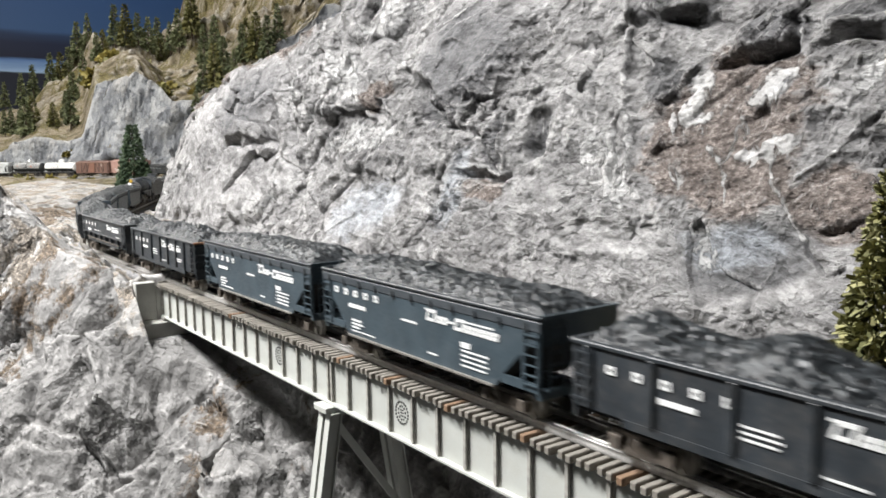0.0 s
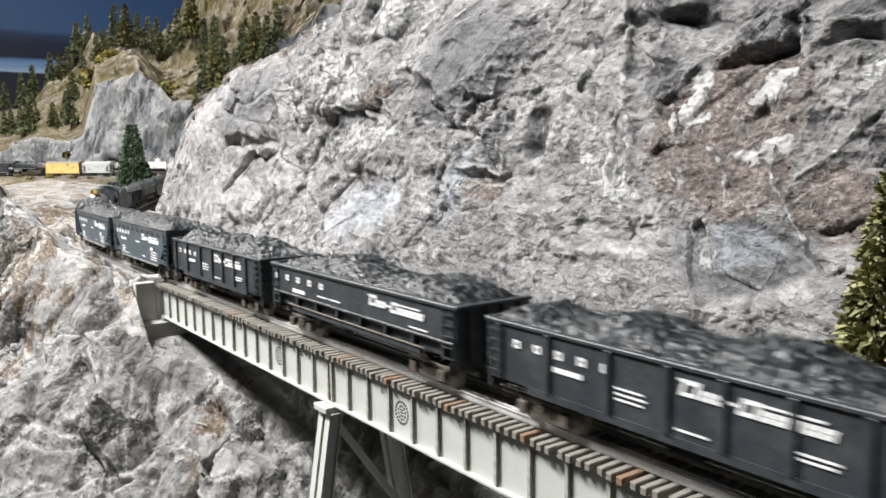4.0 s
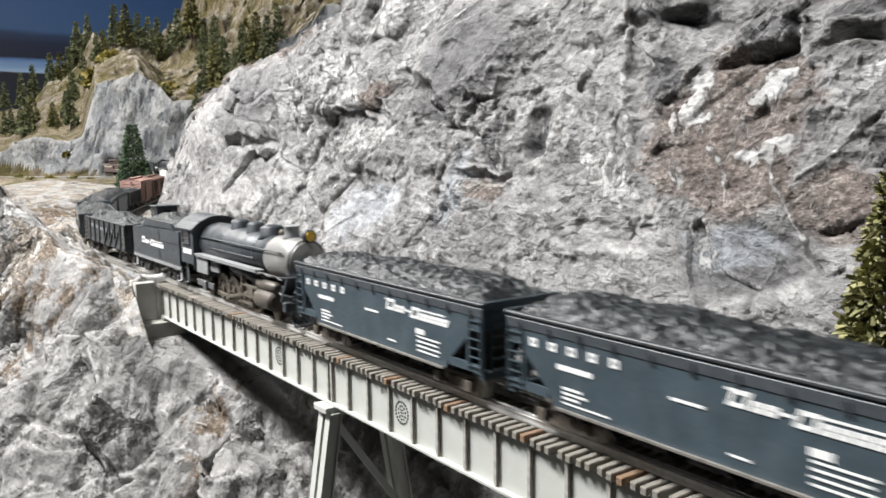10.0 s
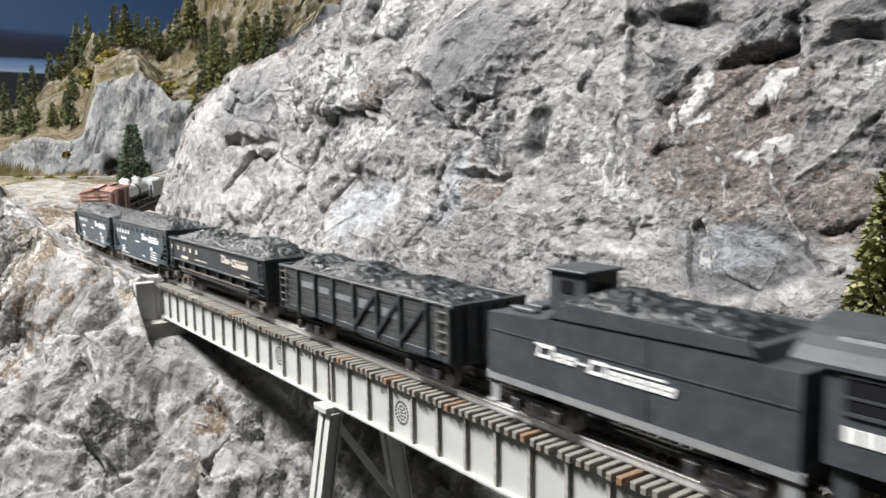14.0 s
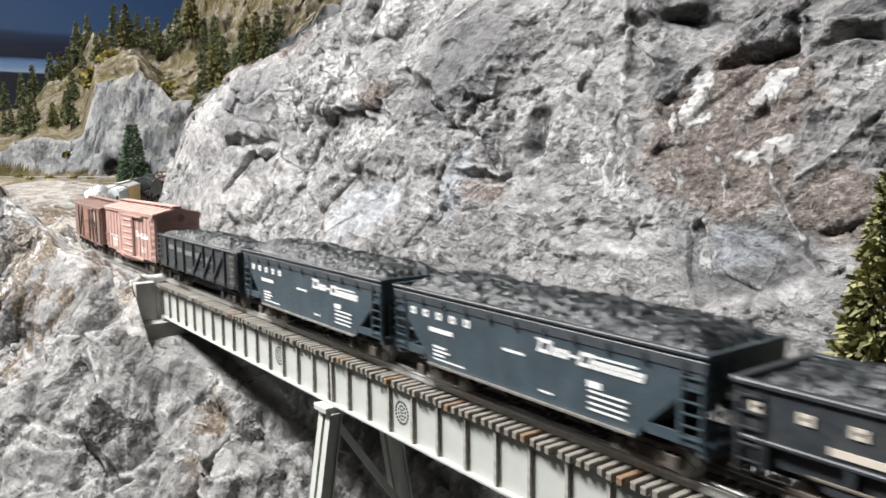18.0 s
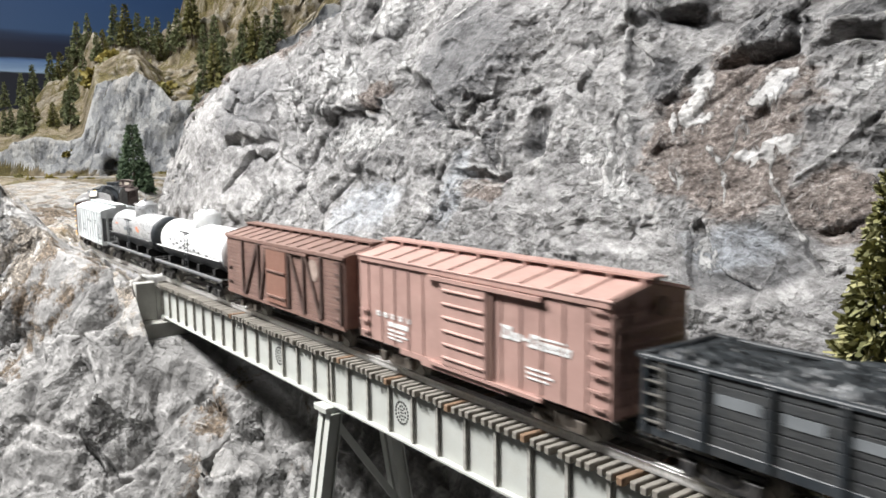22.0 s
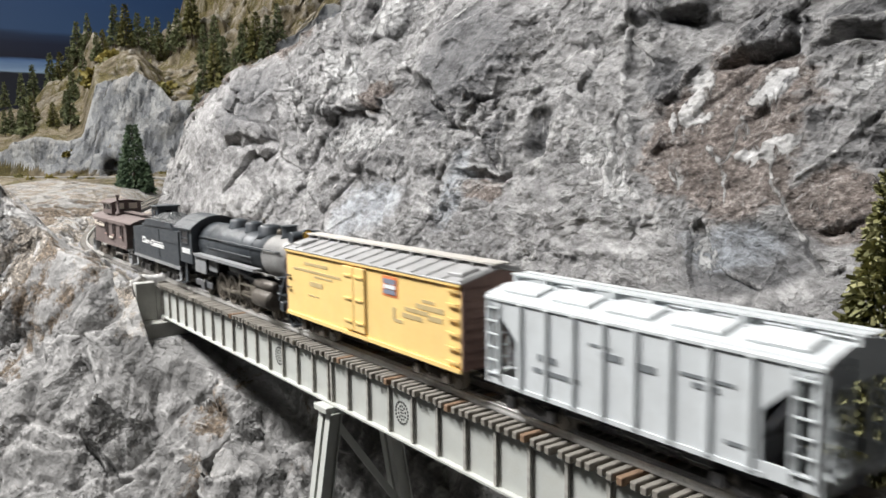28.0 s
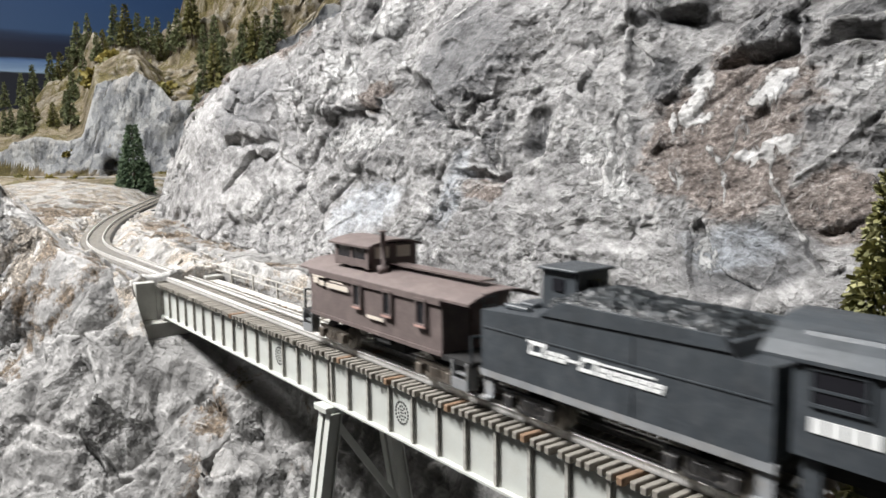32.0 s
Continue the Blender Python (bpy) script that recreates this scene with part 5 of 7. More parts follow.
def hopper_car(left, right, seed):
    ob = car("hopper_car", "blue-black open steel hopper car heaped with coal", "hopper car", left, right, 0.100)
    h, W, top = (right - left) / 2, 0.0172, 0.0375
    L = -h
    for s in (-1, 1):
        y = s * W
        side = prism("side", [(-h, top), (h, top), (h, 0.0285), (h - 0.0050, 0.0285), (h - 0.0180, 0.0165), (h - 0.0225, 0.0108), (-h + 0.0225, 0.0108),
                              (-h + 0.0180, 0.0165), (-h + 0.0050, 0.0285), (-h, 0.0285)], y - 0.0004, y + 0.0004)
        sd = part("side", side, HOPPER, ob)
        part("top_band", boxes("top_band", [((2 * h, 0.0010, 0.0034), (0, y + s * 0.0004, 0.0346), (-s * 7, 0, 0))], 0.0002), DUSTY, sd)
        part("top_chord", boxes("top_chord", [((2 * h + 0.001, 0.0022, 0.0012), (0, y + s * 0.0003, top))], 0.0003), BLACK, sd)
        # bright steel colour: the light caught by the sill's flange is painted on
        part("side_sill", boxes("side_sill", [((2 * h - 0.046, 0.0016, 0.0007), (0, y + s * 0.0007, 0.0108))]), WHEEL, sd)
        for e in (-1, 1):
            part("end_post", boxes("end_post", [((0.0020, 0.0010, 0.0165), (e * (h - 0.0010), y, 0.0207)), ((0.0195, 0.0010, 0.0030), (e * (h - 0.0098), y, 0.0143)),
                                                ((0.0010, 0.0010, 0.0125), (e * (h - 0.0085), y, 0.0205))]), HOPPER, sd)
            ladder(sd, e * (h - 0.0042), y + s * 0.0008, 0.0135, 0.0330, 0.0066, 6, HOPPER)
        # black tabs: the ribs' shadows along the band, built as shapes
        for i in range(11):
            part("rib_tab", boxes("rib_tab", [((0.0012, 0.0011, 0.0030), (-h + 2 * h * (i + 0.5) / 11, y + s * 0.0007, 0.0338))]), BLACK, sd)
    for e in (-1, 1):
        part("end_sheet", boxes("end_sheet", [((0.0008, 2 * W, 0.0095), (e * (h - 0.0004), 0, 0.0330)), ((0.0012, 2 * W + 0.001, 0.0016), (e * h, 0, top))]), HOPPER, ob)
        # near-black, so the shade behind the side's openings is in the sheet's colour
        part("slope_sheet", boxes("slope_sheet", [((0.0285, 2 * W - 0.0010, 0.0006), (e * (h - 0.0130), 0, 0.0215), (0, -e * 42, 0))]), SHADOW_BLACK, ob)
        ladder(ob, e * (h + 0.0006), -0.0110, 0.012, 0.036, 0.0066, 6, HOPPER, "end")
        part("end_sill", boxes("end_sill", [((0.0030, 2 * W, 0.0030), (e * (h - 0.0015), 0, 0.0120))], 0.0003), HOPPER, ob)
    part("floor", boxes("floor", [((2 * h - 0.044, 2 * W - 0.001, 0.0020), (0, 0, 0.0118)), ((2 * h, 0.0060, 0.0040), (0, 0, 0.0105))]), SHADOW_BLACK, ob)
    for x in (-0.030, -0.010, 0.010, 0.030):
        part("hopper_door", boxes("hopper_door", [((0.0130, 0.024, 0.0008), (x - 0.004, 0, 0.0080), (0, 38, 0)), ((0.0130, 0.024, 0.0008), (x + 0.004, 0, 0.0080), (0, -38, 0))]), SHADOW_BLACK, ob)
    coal(ob, 2 * h - 0.002, 2 * W - 0.0012, top, 0.0062, 0.0016, seed)
    y = -W - 0.0006
    letter_rings(ob, y, [12.9 + 8.4 * i for i in range(5)], 28.2, 30.9, 3.4, LETTER, L)
    marks(ob, "number_mark", y, [(23.5, 38, 23.2, 24.8), (26, 34, 17.4, 18.2), (26, 36, 15.9, 16.6), (26, 33, 14.4, 15.1), (26, 45, 12.9, 13.4)], LETTER, L)
    marks(ob, "data_bar", y, [(104.5, 110, 20.6, 22.6), (105, 120, 19.2, 19.8), (105, 119, 17.4, 18.0), (105, 120, 15.6, 16.2), (105, 119, 13.8, 14.4), (84, 90, 14.2, 14.8), (66, 76.5, 24.0, 24.8)], LETTER, L)
    railway_name(ob, y, L, 82.5, 126.0, 28.6, LETTER)
    running_gear(ob, h, 0.0225)
    return ob


def ribbed_gondola(left, right, seed, rusty=False):
    ob = car("gondola_car", "black ribbed steel gondola heaped with coal" + (", rusted at one end" if rusty else ""), "gondola car", left, right, 0.100)
    h, W, top, low = (right - left) / 2, 0.0170, 0.0335, 0.0140
    for s in (-1, 1):
        y = s * W
        sd = part("side", boxes("side", [((2 * h, 0.0008, top - low), (0, y, (top + low) / 2))]), BLACK, ob)
        part("top_chord", boxes("top_chord", [((2 * h + 0.001, 0.0024, 0.0014), (0, y, top))], 0.0003), BLACK, sd)
        part("side_sill", boxes("side_sill", [((2 * h - 0.04, 0.0016, 0.0024), (0, y, 0.0130))]), BLACK, sd)
        for x in (6, 29.7, 54.5, 75.2, 92.4, 110.6, 128.0, 142):
            part("rib", boxes("rib", [((0.0017, 0.0016, top - low - 0.001), (-h + x / 1000, y + s * 0.0008, (top + low) / 2))], 0.0002), BLACK, sd)
        for e in (-1, 1):
            ladder(sd, e * (h - 0.0048), y + s * 0.0012, 0.015, 0.0325, 0.0062, 5, BLACK)
    for e in (-1, 1):
        end = part("end_sheet", boxes("end_sheet", [((0.0010, 2 * W, top - 0.010), (e * (h - 0.0005), 0, (top + 0.010) / 2))]), BLACK, ob)
        for i in range(4):
            part("end_rib", boxes("end_rib", [((0.0012, 2 * W, 0.0012), (e * (h + 0.0004), 0, 0.016 + 0.0048 * i))]), BLACK, end)
        part("end_rim", boxes("end_rim", [((0.0024, 2 * W + 0.002, 0.0015), (e * h, 0, top + 0.0001))], 0.0003), RUST if rusty and e > 0 else BLACK, ob)
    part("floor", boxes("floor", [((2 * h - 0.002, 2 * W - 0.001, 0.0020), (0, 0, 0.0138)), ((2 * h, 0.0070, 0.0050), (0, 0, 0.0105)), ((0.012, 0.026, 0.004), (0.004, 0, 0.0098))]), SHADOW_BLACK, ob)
    part("brake_cylinder", placed_mesh(rod_mesh("brake_cylinder", [(-0.006, 0.0022), (0.006, 0.0022)], 10), (0.012, -0.008, 0.0095)), SHADOW_BLACK, ob)
    coal(ob, 2 * h - 0.003, 2 * W - 0.0015, top, 0.0085, 0.0018, seed, 3)
    y, L = -W - 0.0007, -h
    letter_rings(ob, y, [15.0 + 9.6 * i for i in range(5)], 26.0, 28.6, 3.2, LETTER, L)
    marks(ob, "number_mark", y, [(32, 44, 21.8, 23.4), (57, 67, 22.4, 23.0), (57, 68, 20.8, 21.4), (57, 67, 19.2, 19.8), (78, 88, 16.2, 16.8), (112, 122, 20.0, 20.6), (112, 121, 18.6, 19.2)], LETTER, L)
    railway_name(ob, y, L, 78.5, 121.0, 27.6, LETTER)
    running_gear(ob, h, 0.0235)
    return ob


def placed_mesh(me, where_to):
    me.transform(Matrix.Translation(where_to))
    return me


def drop_gondola(left, right, seed, letter):
    ob = car("gondola_car", "black drop-bottom gondola with deep sills heaped with coal", "gondola car", left, right, 0.108)
    h, W, top = (right - left) / 2, 0.0174, 0.0340
    for s in (-1, 1):
        y = s * W
        sd = part("side", boxes("side", [((2 * h, 0.0008, top - 0.0205), (0, y, (top + 0.0205) / 2))]), BLACK, ob)
        part("top_chord", boxes("top_chord", [((2 * h + 0.001, 0.0026, 0.0016), (0, y, top))], 0.0004), BLACK, sd)
        part("ledge", boxes("ledge", [((2 * h - 0.004, 0.0022, 0.0012), (0, y, 0.0205))], 0.0003), BLACK, sd)
        part("lower_panel", boxes("lower_panel", [((2 * h - 0.004, 0.0008, 0.0060), (0, y - s * 0.0018, 0.0175))]), BLACK, sd)
        part("side_sill", boxes("side_sill", [((2 * h - 0.046, 0.0018, 0.0022), (0, y, 0.0140))], 0.0003), BLACK, sd)
        for i in range(8):
            part("bracket", boxes("bracket", [((0.0016, 0.0030, 0.0068), (-h + 0.008 + (2 * h - 0.016) * i / 7, y - s * 0.0006, 0.0172))]), BLACK, sd)
        part("winding_shaft", bar_mesh("winding_shaft", (-h + 0.02, y + s * 0.0010, 0.0158), (h - 0.02, y + s * 0.0010, 0.0158), 0.0009), TRUCK, sd)
        for e in (-1, 1):
            ladder(sd, e * (h - 0.0045), y + s * 0.0010, 0.013, 0.033, 0.0062, 5, BLACK)
    for e in (-1, 1):
        end = part("end_sheet", boxes("end_sheet", [((0.0010, 2 * W, top - 0.011), (e * (h - 0.0005), 0, (top + 0.011) / 2))]), BLACK, ob)
        for i in range(4):
            part("end_rib", boxes("end_rib", [((0.0012, 0.0014, top - 0.013), (e * (h + 0.0004), -0.012 + 0.008 * i, (top + 0.012) / 2))]), BLACK, end)
        part("end_rim", boxes("end_rim", [((0.0024, 2 * W + 0.002, 0.0016), (e * h, 0, top + 0.0001))], 0.0003), BLACK, ob)
    part("floor", boxes("floor", [((2 * h - 0.002, 2 * W - 0.004, 0.0020), (0, 0, 0.0150)), ((2 * h, 0.0070, 0.0060), (0, 0, 0.0105))]), SHADOW_BLACK, ob)
    coal(ob, 2 * h - 0.003, 2 * W - 0.0015, top, 0.0082, 0.0017, seed, 2)
    y, L = -W - 0.0007, -h
    letter_rings(ob, y, [6.2 + 12.0 * i for i in range(5)], 27.3, 30.0, 3.6, letter, L)
    marks(ob, "number_mark", y, [(24, 37, 22.2, 24.0), (50, 60, 23.4, 24.0), (62, 72, 23.4, 24.0), (128, 140, 22.2, 22.8)], letter, L)
    railway_name(ob, y, L, 97, 138, 28.4, letter)
    running_gear(ob, h, 0.0240)
    return ob


def braced_gondola(left, right, seed):
    ob = car("gondola_car", "black wooden gondola with outside steel braces and coal", "gondola car", left, right, 0.100)
    h, W, top, low = (right - left) / 2, 0.0168, 0.0340, 0.0150
    for s in (-1, 1):
        y = s * W
        sd = part("side", boxes("side", [((2 * h, 0.0006, top - low), (0, y - s * 0.0003, (top + low) / 2))]), SHADOW_BLACK, ob)
        n = 7
        for i in range(n):
            w = (top - low) / n
            part("board", boxes("board", [((2 * h - 0.001, 0.0007, w - 0.0003), (0, y + s * 0.0002, low + w * (i + 0.5)))], 0.0001), GREY_WOOD, sd)
        part("top_chord", boxes("top_chord", [((2 * h + 0.001, 0.0024, 0.0013), (0, y, top))], 0.0003), BLACK, sd)
        part("side_sill", boxes("side_sill", [((2 * h, 0.0018, 0.0028), (0, y, 0.0140))], 0.0002), BLACK, sd)
        xs = [2, 20.7, 38.9, 56.6, 75.4, 94.5, 112.1, 130.4, 145]
        for x in xs:
            part("post", boxes("post", [((0.0016, 0.0016, top - low + 0.002), (-h + x / 1000, y + s * 0.0011, (top + low) / 2 - 0.001))], 0.0002), BLACK, sd)
        for a, b in zip(xs[4:7], xs[5:8]):
            dx, dz = (b - a) / 1000, top - low - 0.002
            part("brace", boxes("brace", [((0.0015, 0.0013, math.hypot(dx, dz)), (-h + (a + b) / 2000, y + s * 0.0011, (top + low) / 2), (0, math.degrees(math.atan2(dx, dz)), 0))]), BLACK, sd)
        for e in (-1, 1):
            ladder(sd, e * (h - 0.0048), y + s * 0.0016, 0.015, 0.0335, 0.0062, 5, WHEEL)
    for e in (-1, 1):
        end = part("end_sheet", boxes("end_sheet", [((0.0010, 2 * W, top - 0.011), (e * (h - 0.0005), 0, (top + 0.011) / 2)), ((0.0024, 2 * W + 0.002, 0.0014), (e * h, 0, top + 0.0001))]), BLACK, ob)
        for i in range(4):
            part("end_rib", boxes("end_rib", [((0.0014, 0.0016, top - 0.013), (e * (h + 0.0004), -0.0105 + 0.007 * i, (top + 0.012) / 2))]), BLACK, end)
    part("floor", boxes("floor", [((2 * h - 0.002, 2 * W - 0.001, 0.0020), (0, 0, 0.0148)), ((2 * h, 0.0070, 0.0050), (0, 0, 0.0110))]), SHADOW_BLACK, ob)
    coal(ob, 2 * h - 0.003, 2 * W - 0.0015, top, 0.0058, 0.0013, seed, 3)
    y, L = -W - 0.0007, -h
    marks(ob, "faded_mark", y, [(24, 36, 26.0, 29.0), (42, 52, 25.5, 28.5), (58, 72, 25.0, 27.5), (79, 91, 24.0, 28.0), (98, 109, 23.5, 27)], GREY_LETTER, L)
    running_gear(ob, h, 0.0235, TRUCK_BLACK)
    return ob


def roofed_body(ob, h, W, low, eave, ridge, side_mat, end_mat, roof_mat, panels, walk_mat, overhang=0.0012):
    """A house-shaped body: sides, ends, a low gabled roof with seams and a running board."""
    body = part("body", prism_x("body", [(-W, low), (W, low), (W, eave), (0, ridge - 0.0006), (-W, eave)], -h, h), side_mat, ob)
    for e in (-1, 1):
        part("end_wall", prism_x("end_wall", [(-W, low), (W, low), (W, eave), (0, ridge - 0.0006), (-W, eave)], e * h - 0.0004, e * h + 0.0004), end_mat, body)
    slope = math.degrees(math.atan2(ridge - eave, W))
    for s in (-1, 1):
        run = math.hypot(W + overhang, (ridge - eave))
        rf = part("roof_half", boxes("roof_half", [((2 * h + 0.003, run, 0.0008), (0, s * (W + overhang) / 2, (eave + ridge) / 2), (-s * slope, 0, 0))], 0.0002), roof_mat, ob)
        for i in range(panels + 1):
            x = -h + 2 * h * i / panels
            part("roof_seam", boxes("roof_seam", [((0.0010, run - 0.001, 0.0006), (x, s * (W + overhang) / 2, (eave + ridge) / 2 + 0.0006), (-s * slope, 0, 0))]), roof_mat, rf)
    part("running_board", boxes("running_board", [((2 * h + 0.006, 0.0022, 0.0007), (0, y, ridge + 0.0018)) for y in (-0.0024, 0, 0.0024)]), walk_mat, ob)
    for i in range(panels + 1):
        part("board_support", boxes("board_support", [((0.0010, 0.0075, 0.0018), (-h + 2 * h * i / panels, 0, ridge + 0.0006))]), roof_mat, ob)
    return body


def prism_x(name, outline, x0, x1):
    bm = bmesh.new()
    a = [bm.verts.new((x0, y, z)) for y, z in outline]
    b = [bm.verts.new((x1, y, z)) for y, z in outline]
    bm.faces.new(a)
    bm.faces.new(b[::-1])
    n = len(a)
    for i in range(n):
        bm.faces.new((a[i], a[(i + 1) % n], b[(i + 1) % n], b[i]))
    bmesh.ops.recalc_face_normals(bm, faces=bm.faces[:])
    me = bpy.data.meshes.new(name)
    bm.to_mesh(me)
    bm.free()
    return me


def grab_irons(parent, x, y, z0, z1, n, material, width=0.0058):
    s = -1 if y < 0 else 1
    for i in range(n):
        z = z0 + (z1 - z0) * i / (n - 1)
        part("grab_iron", boxes("grab_iron", [((width, 0.0006, 0.0007), (x, y + s * 0.0012, z)), ((0.0005, 0.0014, 0.0005), (x - width / 2, y + s * 0.0006, z)), ((0.0005, 0.0014, 0.0005), (x + width / 2, y + s * 0.0006, z))]), material, parent)


def steel_boxcar(left, right):
    ob = car("boxcar", "faded oxide-red steel boxcar with a ribbed sliding door", "boxcar", left, right, 0.095)
    h, W, low, eave, ridge = (right - left) / 2, 0.0168, 0.0118, 0.0470, 0.0508
    body = roofed_body(ob, h, W, low, eave, ridge, RED, RED, RED, 11, RED)
    L = -h
    for s in (-1, 1):
        y = s * W
        part("eave_strip", boxes("eave_strip", [((2 * h, 0.0010, 0.0022), (0, y + s * 0.0004, eave - 0.0012))], 0.0002), RED, body)
        part("side_sill", boxes("side_sill", [((0.080, 0.0008, 0.0022), (0, y, low - 0.0008)), ((0.050, 0.0008, 0.0022), (0, y, low - 0.0022))]), RED, body)
        for it in [((0.062, 0.0016, 0.0014), (0.012, y + s * 0.0012, 0.0437)), ((0.062, 0.0012, 0.0012), (0.012, y + s * 0.0010, 0.0112))]:
            part("door_rail", boxes("door_rail", [it]), RED, body)
        door = part("sliding_door", boxes("sliding_door", [((0.0265, 0.0011, 0.0312), (L + 0.0735, y + s * 0.0010, 0.0276))], 0.0002), RED, body, "warm red ribbed steel door")
        for i in range(6):
            part("door_rib", boxes("door_rib", [((0.0240, 0.0012, 0.0012), (L + 0.0735, y + s * 0.0016, 0.0150 + 0.0050 * i))], 0.0004), RED, door)
        part("door_post", boxes("door_post", [((0.0016, 0.0009, 0.0330), (L + 0.0885, y + s * 0.0006, 0.0272))]), BROWN, body)
        for i in range(10):
            x = L + 0.007 + i * (0.050 / 5 if i < 5 else 0.0) if i < 5 else L + 0.093 + (i - 5) * 0.0098
            part("side_seam", boxes("side_seam", [((0.0005, 0.0005, 0.0335), (x, y + s * 0.0002, 0.0292))]), RED, body)
        grab_irons(body, h - 0.0045, y, 0.0150, 0.0440, 7, RED)
        grab_irons(body, L + 0.0045, y, 0.0150, 0.0240, 3, RED)
    for e in (-1, 1):
        for i in range(7):
            part("end_rib", placed_mesh(rod_mesh("end_rib", [(-0.0150, 0.0004), (-0.013, 0.0011), (0.013, 0.0011), (0.0150, 0.0004)], 8, True, "y"), (e * (h + 0.0002), 0, 0.0150 + i * 0.0046)), RED, body)
        ladder(body, e * (h + 0.0012), -0.0122, 0.013, 0.0465, 0.0064, 7, RED, "end")
    part("brake_wheel", placed_mesh(rod_mesh("brake_wheel", [(-0.0004, 0.0030), (0.0004, 0.0030)], 14), (h + 0.0030, 0.002, 0.0440)), BROWN, ob)
    part("floor", boxes("floor", [((2 * h, 0.0070, 0.0040), (0, 0, 0.0100)), ((0.016, 0.010, 0.005), (-0.004, -0.006, 0.0085)), ((0.02, 0.003, 0.003), (0.018, -0.010, 0.0085))]), SHADOW_BLACK, ob)
    y = -W - 0.0002
    letter_rings(ob, y, [14.5 + 5.6 * i for i in range(5)], 22.9, 24.9, 2.6, LETTER, L)
    marks(ob, "number_mark", y, [(22, 37, 19.8, 21.6), (22, 34, 17.8, 18.6), (22, 36, 16.2, 16.8), (22, 32, 14.6, 15.2), (106, 116, 20, 20.6), (106, 118, 18.4, 19.0), (106, 116, 16.8, 17.4)], LETTER, L)
    railway_name(ob, y, L, 93, 126, 29.6, LETTER)
    running_gear(ob, h, 0.0235)
    return ob


def braced_boxcar(left, right):
    ob = car("boxcar", "brown wooden boxcar with dark outside braces", "boxcar", left, right, 0.095)
    h, W, low, eave, ridge = (right - left) / 2, 0.0166, 0.0118, 0.0442, 0.0480
    body = roofed_body(ob, h, W, low, eave, ridge, BROWN, BROWN, BROWN, 12, BROWN)
    L = -h
    dark = DARK_BRACE
    for s in (-1, 1):
        y = s * W
        n = 15
        for i in range(n):
            w = (eave - low - 0.002) / n
            part("board", boxes("board", [((2 * h - 0.001, 0.0006, w - 0.0002), (0, y + s * 0.0002, low + w * (i + 0.5)))], 0.0001), BROWN, body)
        part("eave_strip", boxes("eave_strip", [((2 * h, 0.0012, 0.0016), (0, y + s * 0.0006, eave - 0.0008))], 0.0002), BROWN, body)
        part("side_sill", boxes("side_sill", [((2 * h, 0.0014, 0.0018), (0, y + s * 0.0003, low))]), BROWN, body)
        span = eave - low - 0.003
        mid = (eave + low) / 2 - 0.0004
        for x in (25, 47, 84, 101, 119, 138):
            part("post", boxes("post", [((0.0020, 0.0012, span), (L + x / 1000, y + s * 0.0010, mid))], 0.0002), dark, body)
        for a, b in ((27, 46), (48, 58), (101, 86), (118, 103)):
            dx = (b - a) / 1000
            part("brace", boxes("brace", [((0.0022, 0.0011, math.hypot(dx, span)), (L + (a + b) / 2000, y + s * 0.0010, mid), (0, math.degrees(math.atan2(dx, span)), 0))]), dark, body)
        door = part("sliding_door", boxes("sliding_door", [((0.0240, 0.0010, 0.0285), (L + 0.0700, y + s * 0.0012, 0.0272))], 0.0002), DOOR_BROWN, body, "smooth red-brown door")
        for it in [((0.052, 0.0014, 0.0012), (L + 0.080, y + s * 0.0012, 0.0418)), ((0.022, 0.0009, 0.0008), (L + 0.070, y + s * 0.0020, 0.0300)), ((0.022, 0.0009, 0.0008), (L + 0.070, y + s * 0.0020, 0.0170))]:
            part("door_rail", boxes("door_rail", [it]), BROWN, door)
        grab_irons(body, h - 0.0050, y, 0.0150, 0.0410, 6, dark)
        grab_irons(body, L + 0.0050, y, 0.0180, 0.0260, 2, dark)
    for e in (-1, 1):
        for yy in (-0.010, -0.0034, 0.0034, 0.010):
            part("end_post", boxes("end_post", [((0.0012, 0.0018, 0.0320), (e * (h + 0.0006), yy, 0.0280))]), BROWN, body)
    part("floor", boxes("floor", [((2 * h, 0.0070, 0.0040), (0, 0, 0.0100)), ((0.016, 0.010, 0.005), (-0.004, -0.006, 0.0085))]), SHADOW_BLACK, ob)
    part("round_herald", placed_mesh(rod_mesh("round_herald", [(-0.0002, 0.0052), (0.0002, 0.0052)], 24, True, "y"), (L + 0.1105, -W - 0.0006, 0.0350)), FADED, ob, "faded round herald")
    running_gear(ob, h, 0.0235)
    return ob


DOOR_BROWN = painted("smooth_brown_door_paint", (0.235, 0.120, 0.088), 0.6, 0.0, 0.15, 90, 0.3, (0.30, 0.18, 0.13))
FADED = painted("faded_round_herald", (0.36, 0.28, 0.24), 0.75, 0.0, 0.35, 260, 0.4, (0.24, 0.14, 0.11))
DARK_BRACE = painted("dark_brown_brace_paint", (0.075, 0.042, 0.034), 0.65, 0.0, 0.25, 120, 0.2)


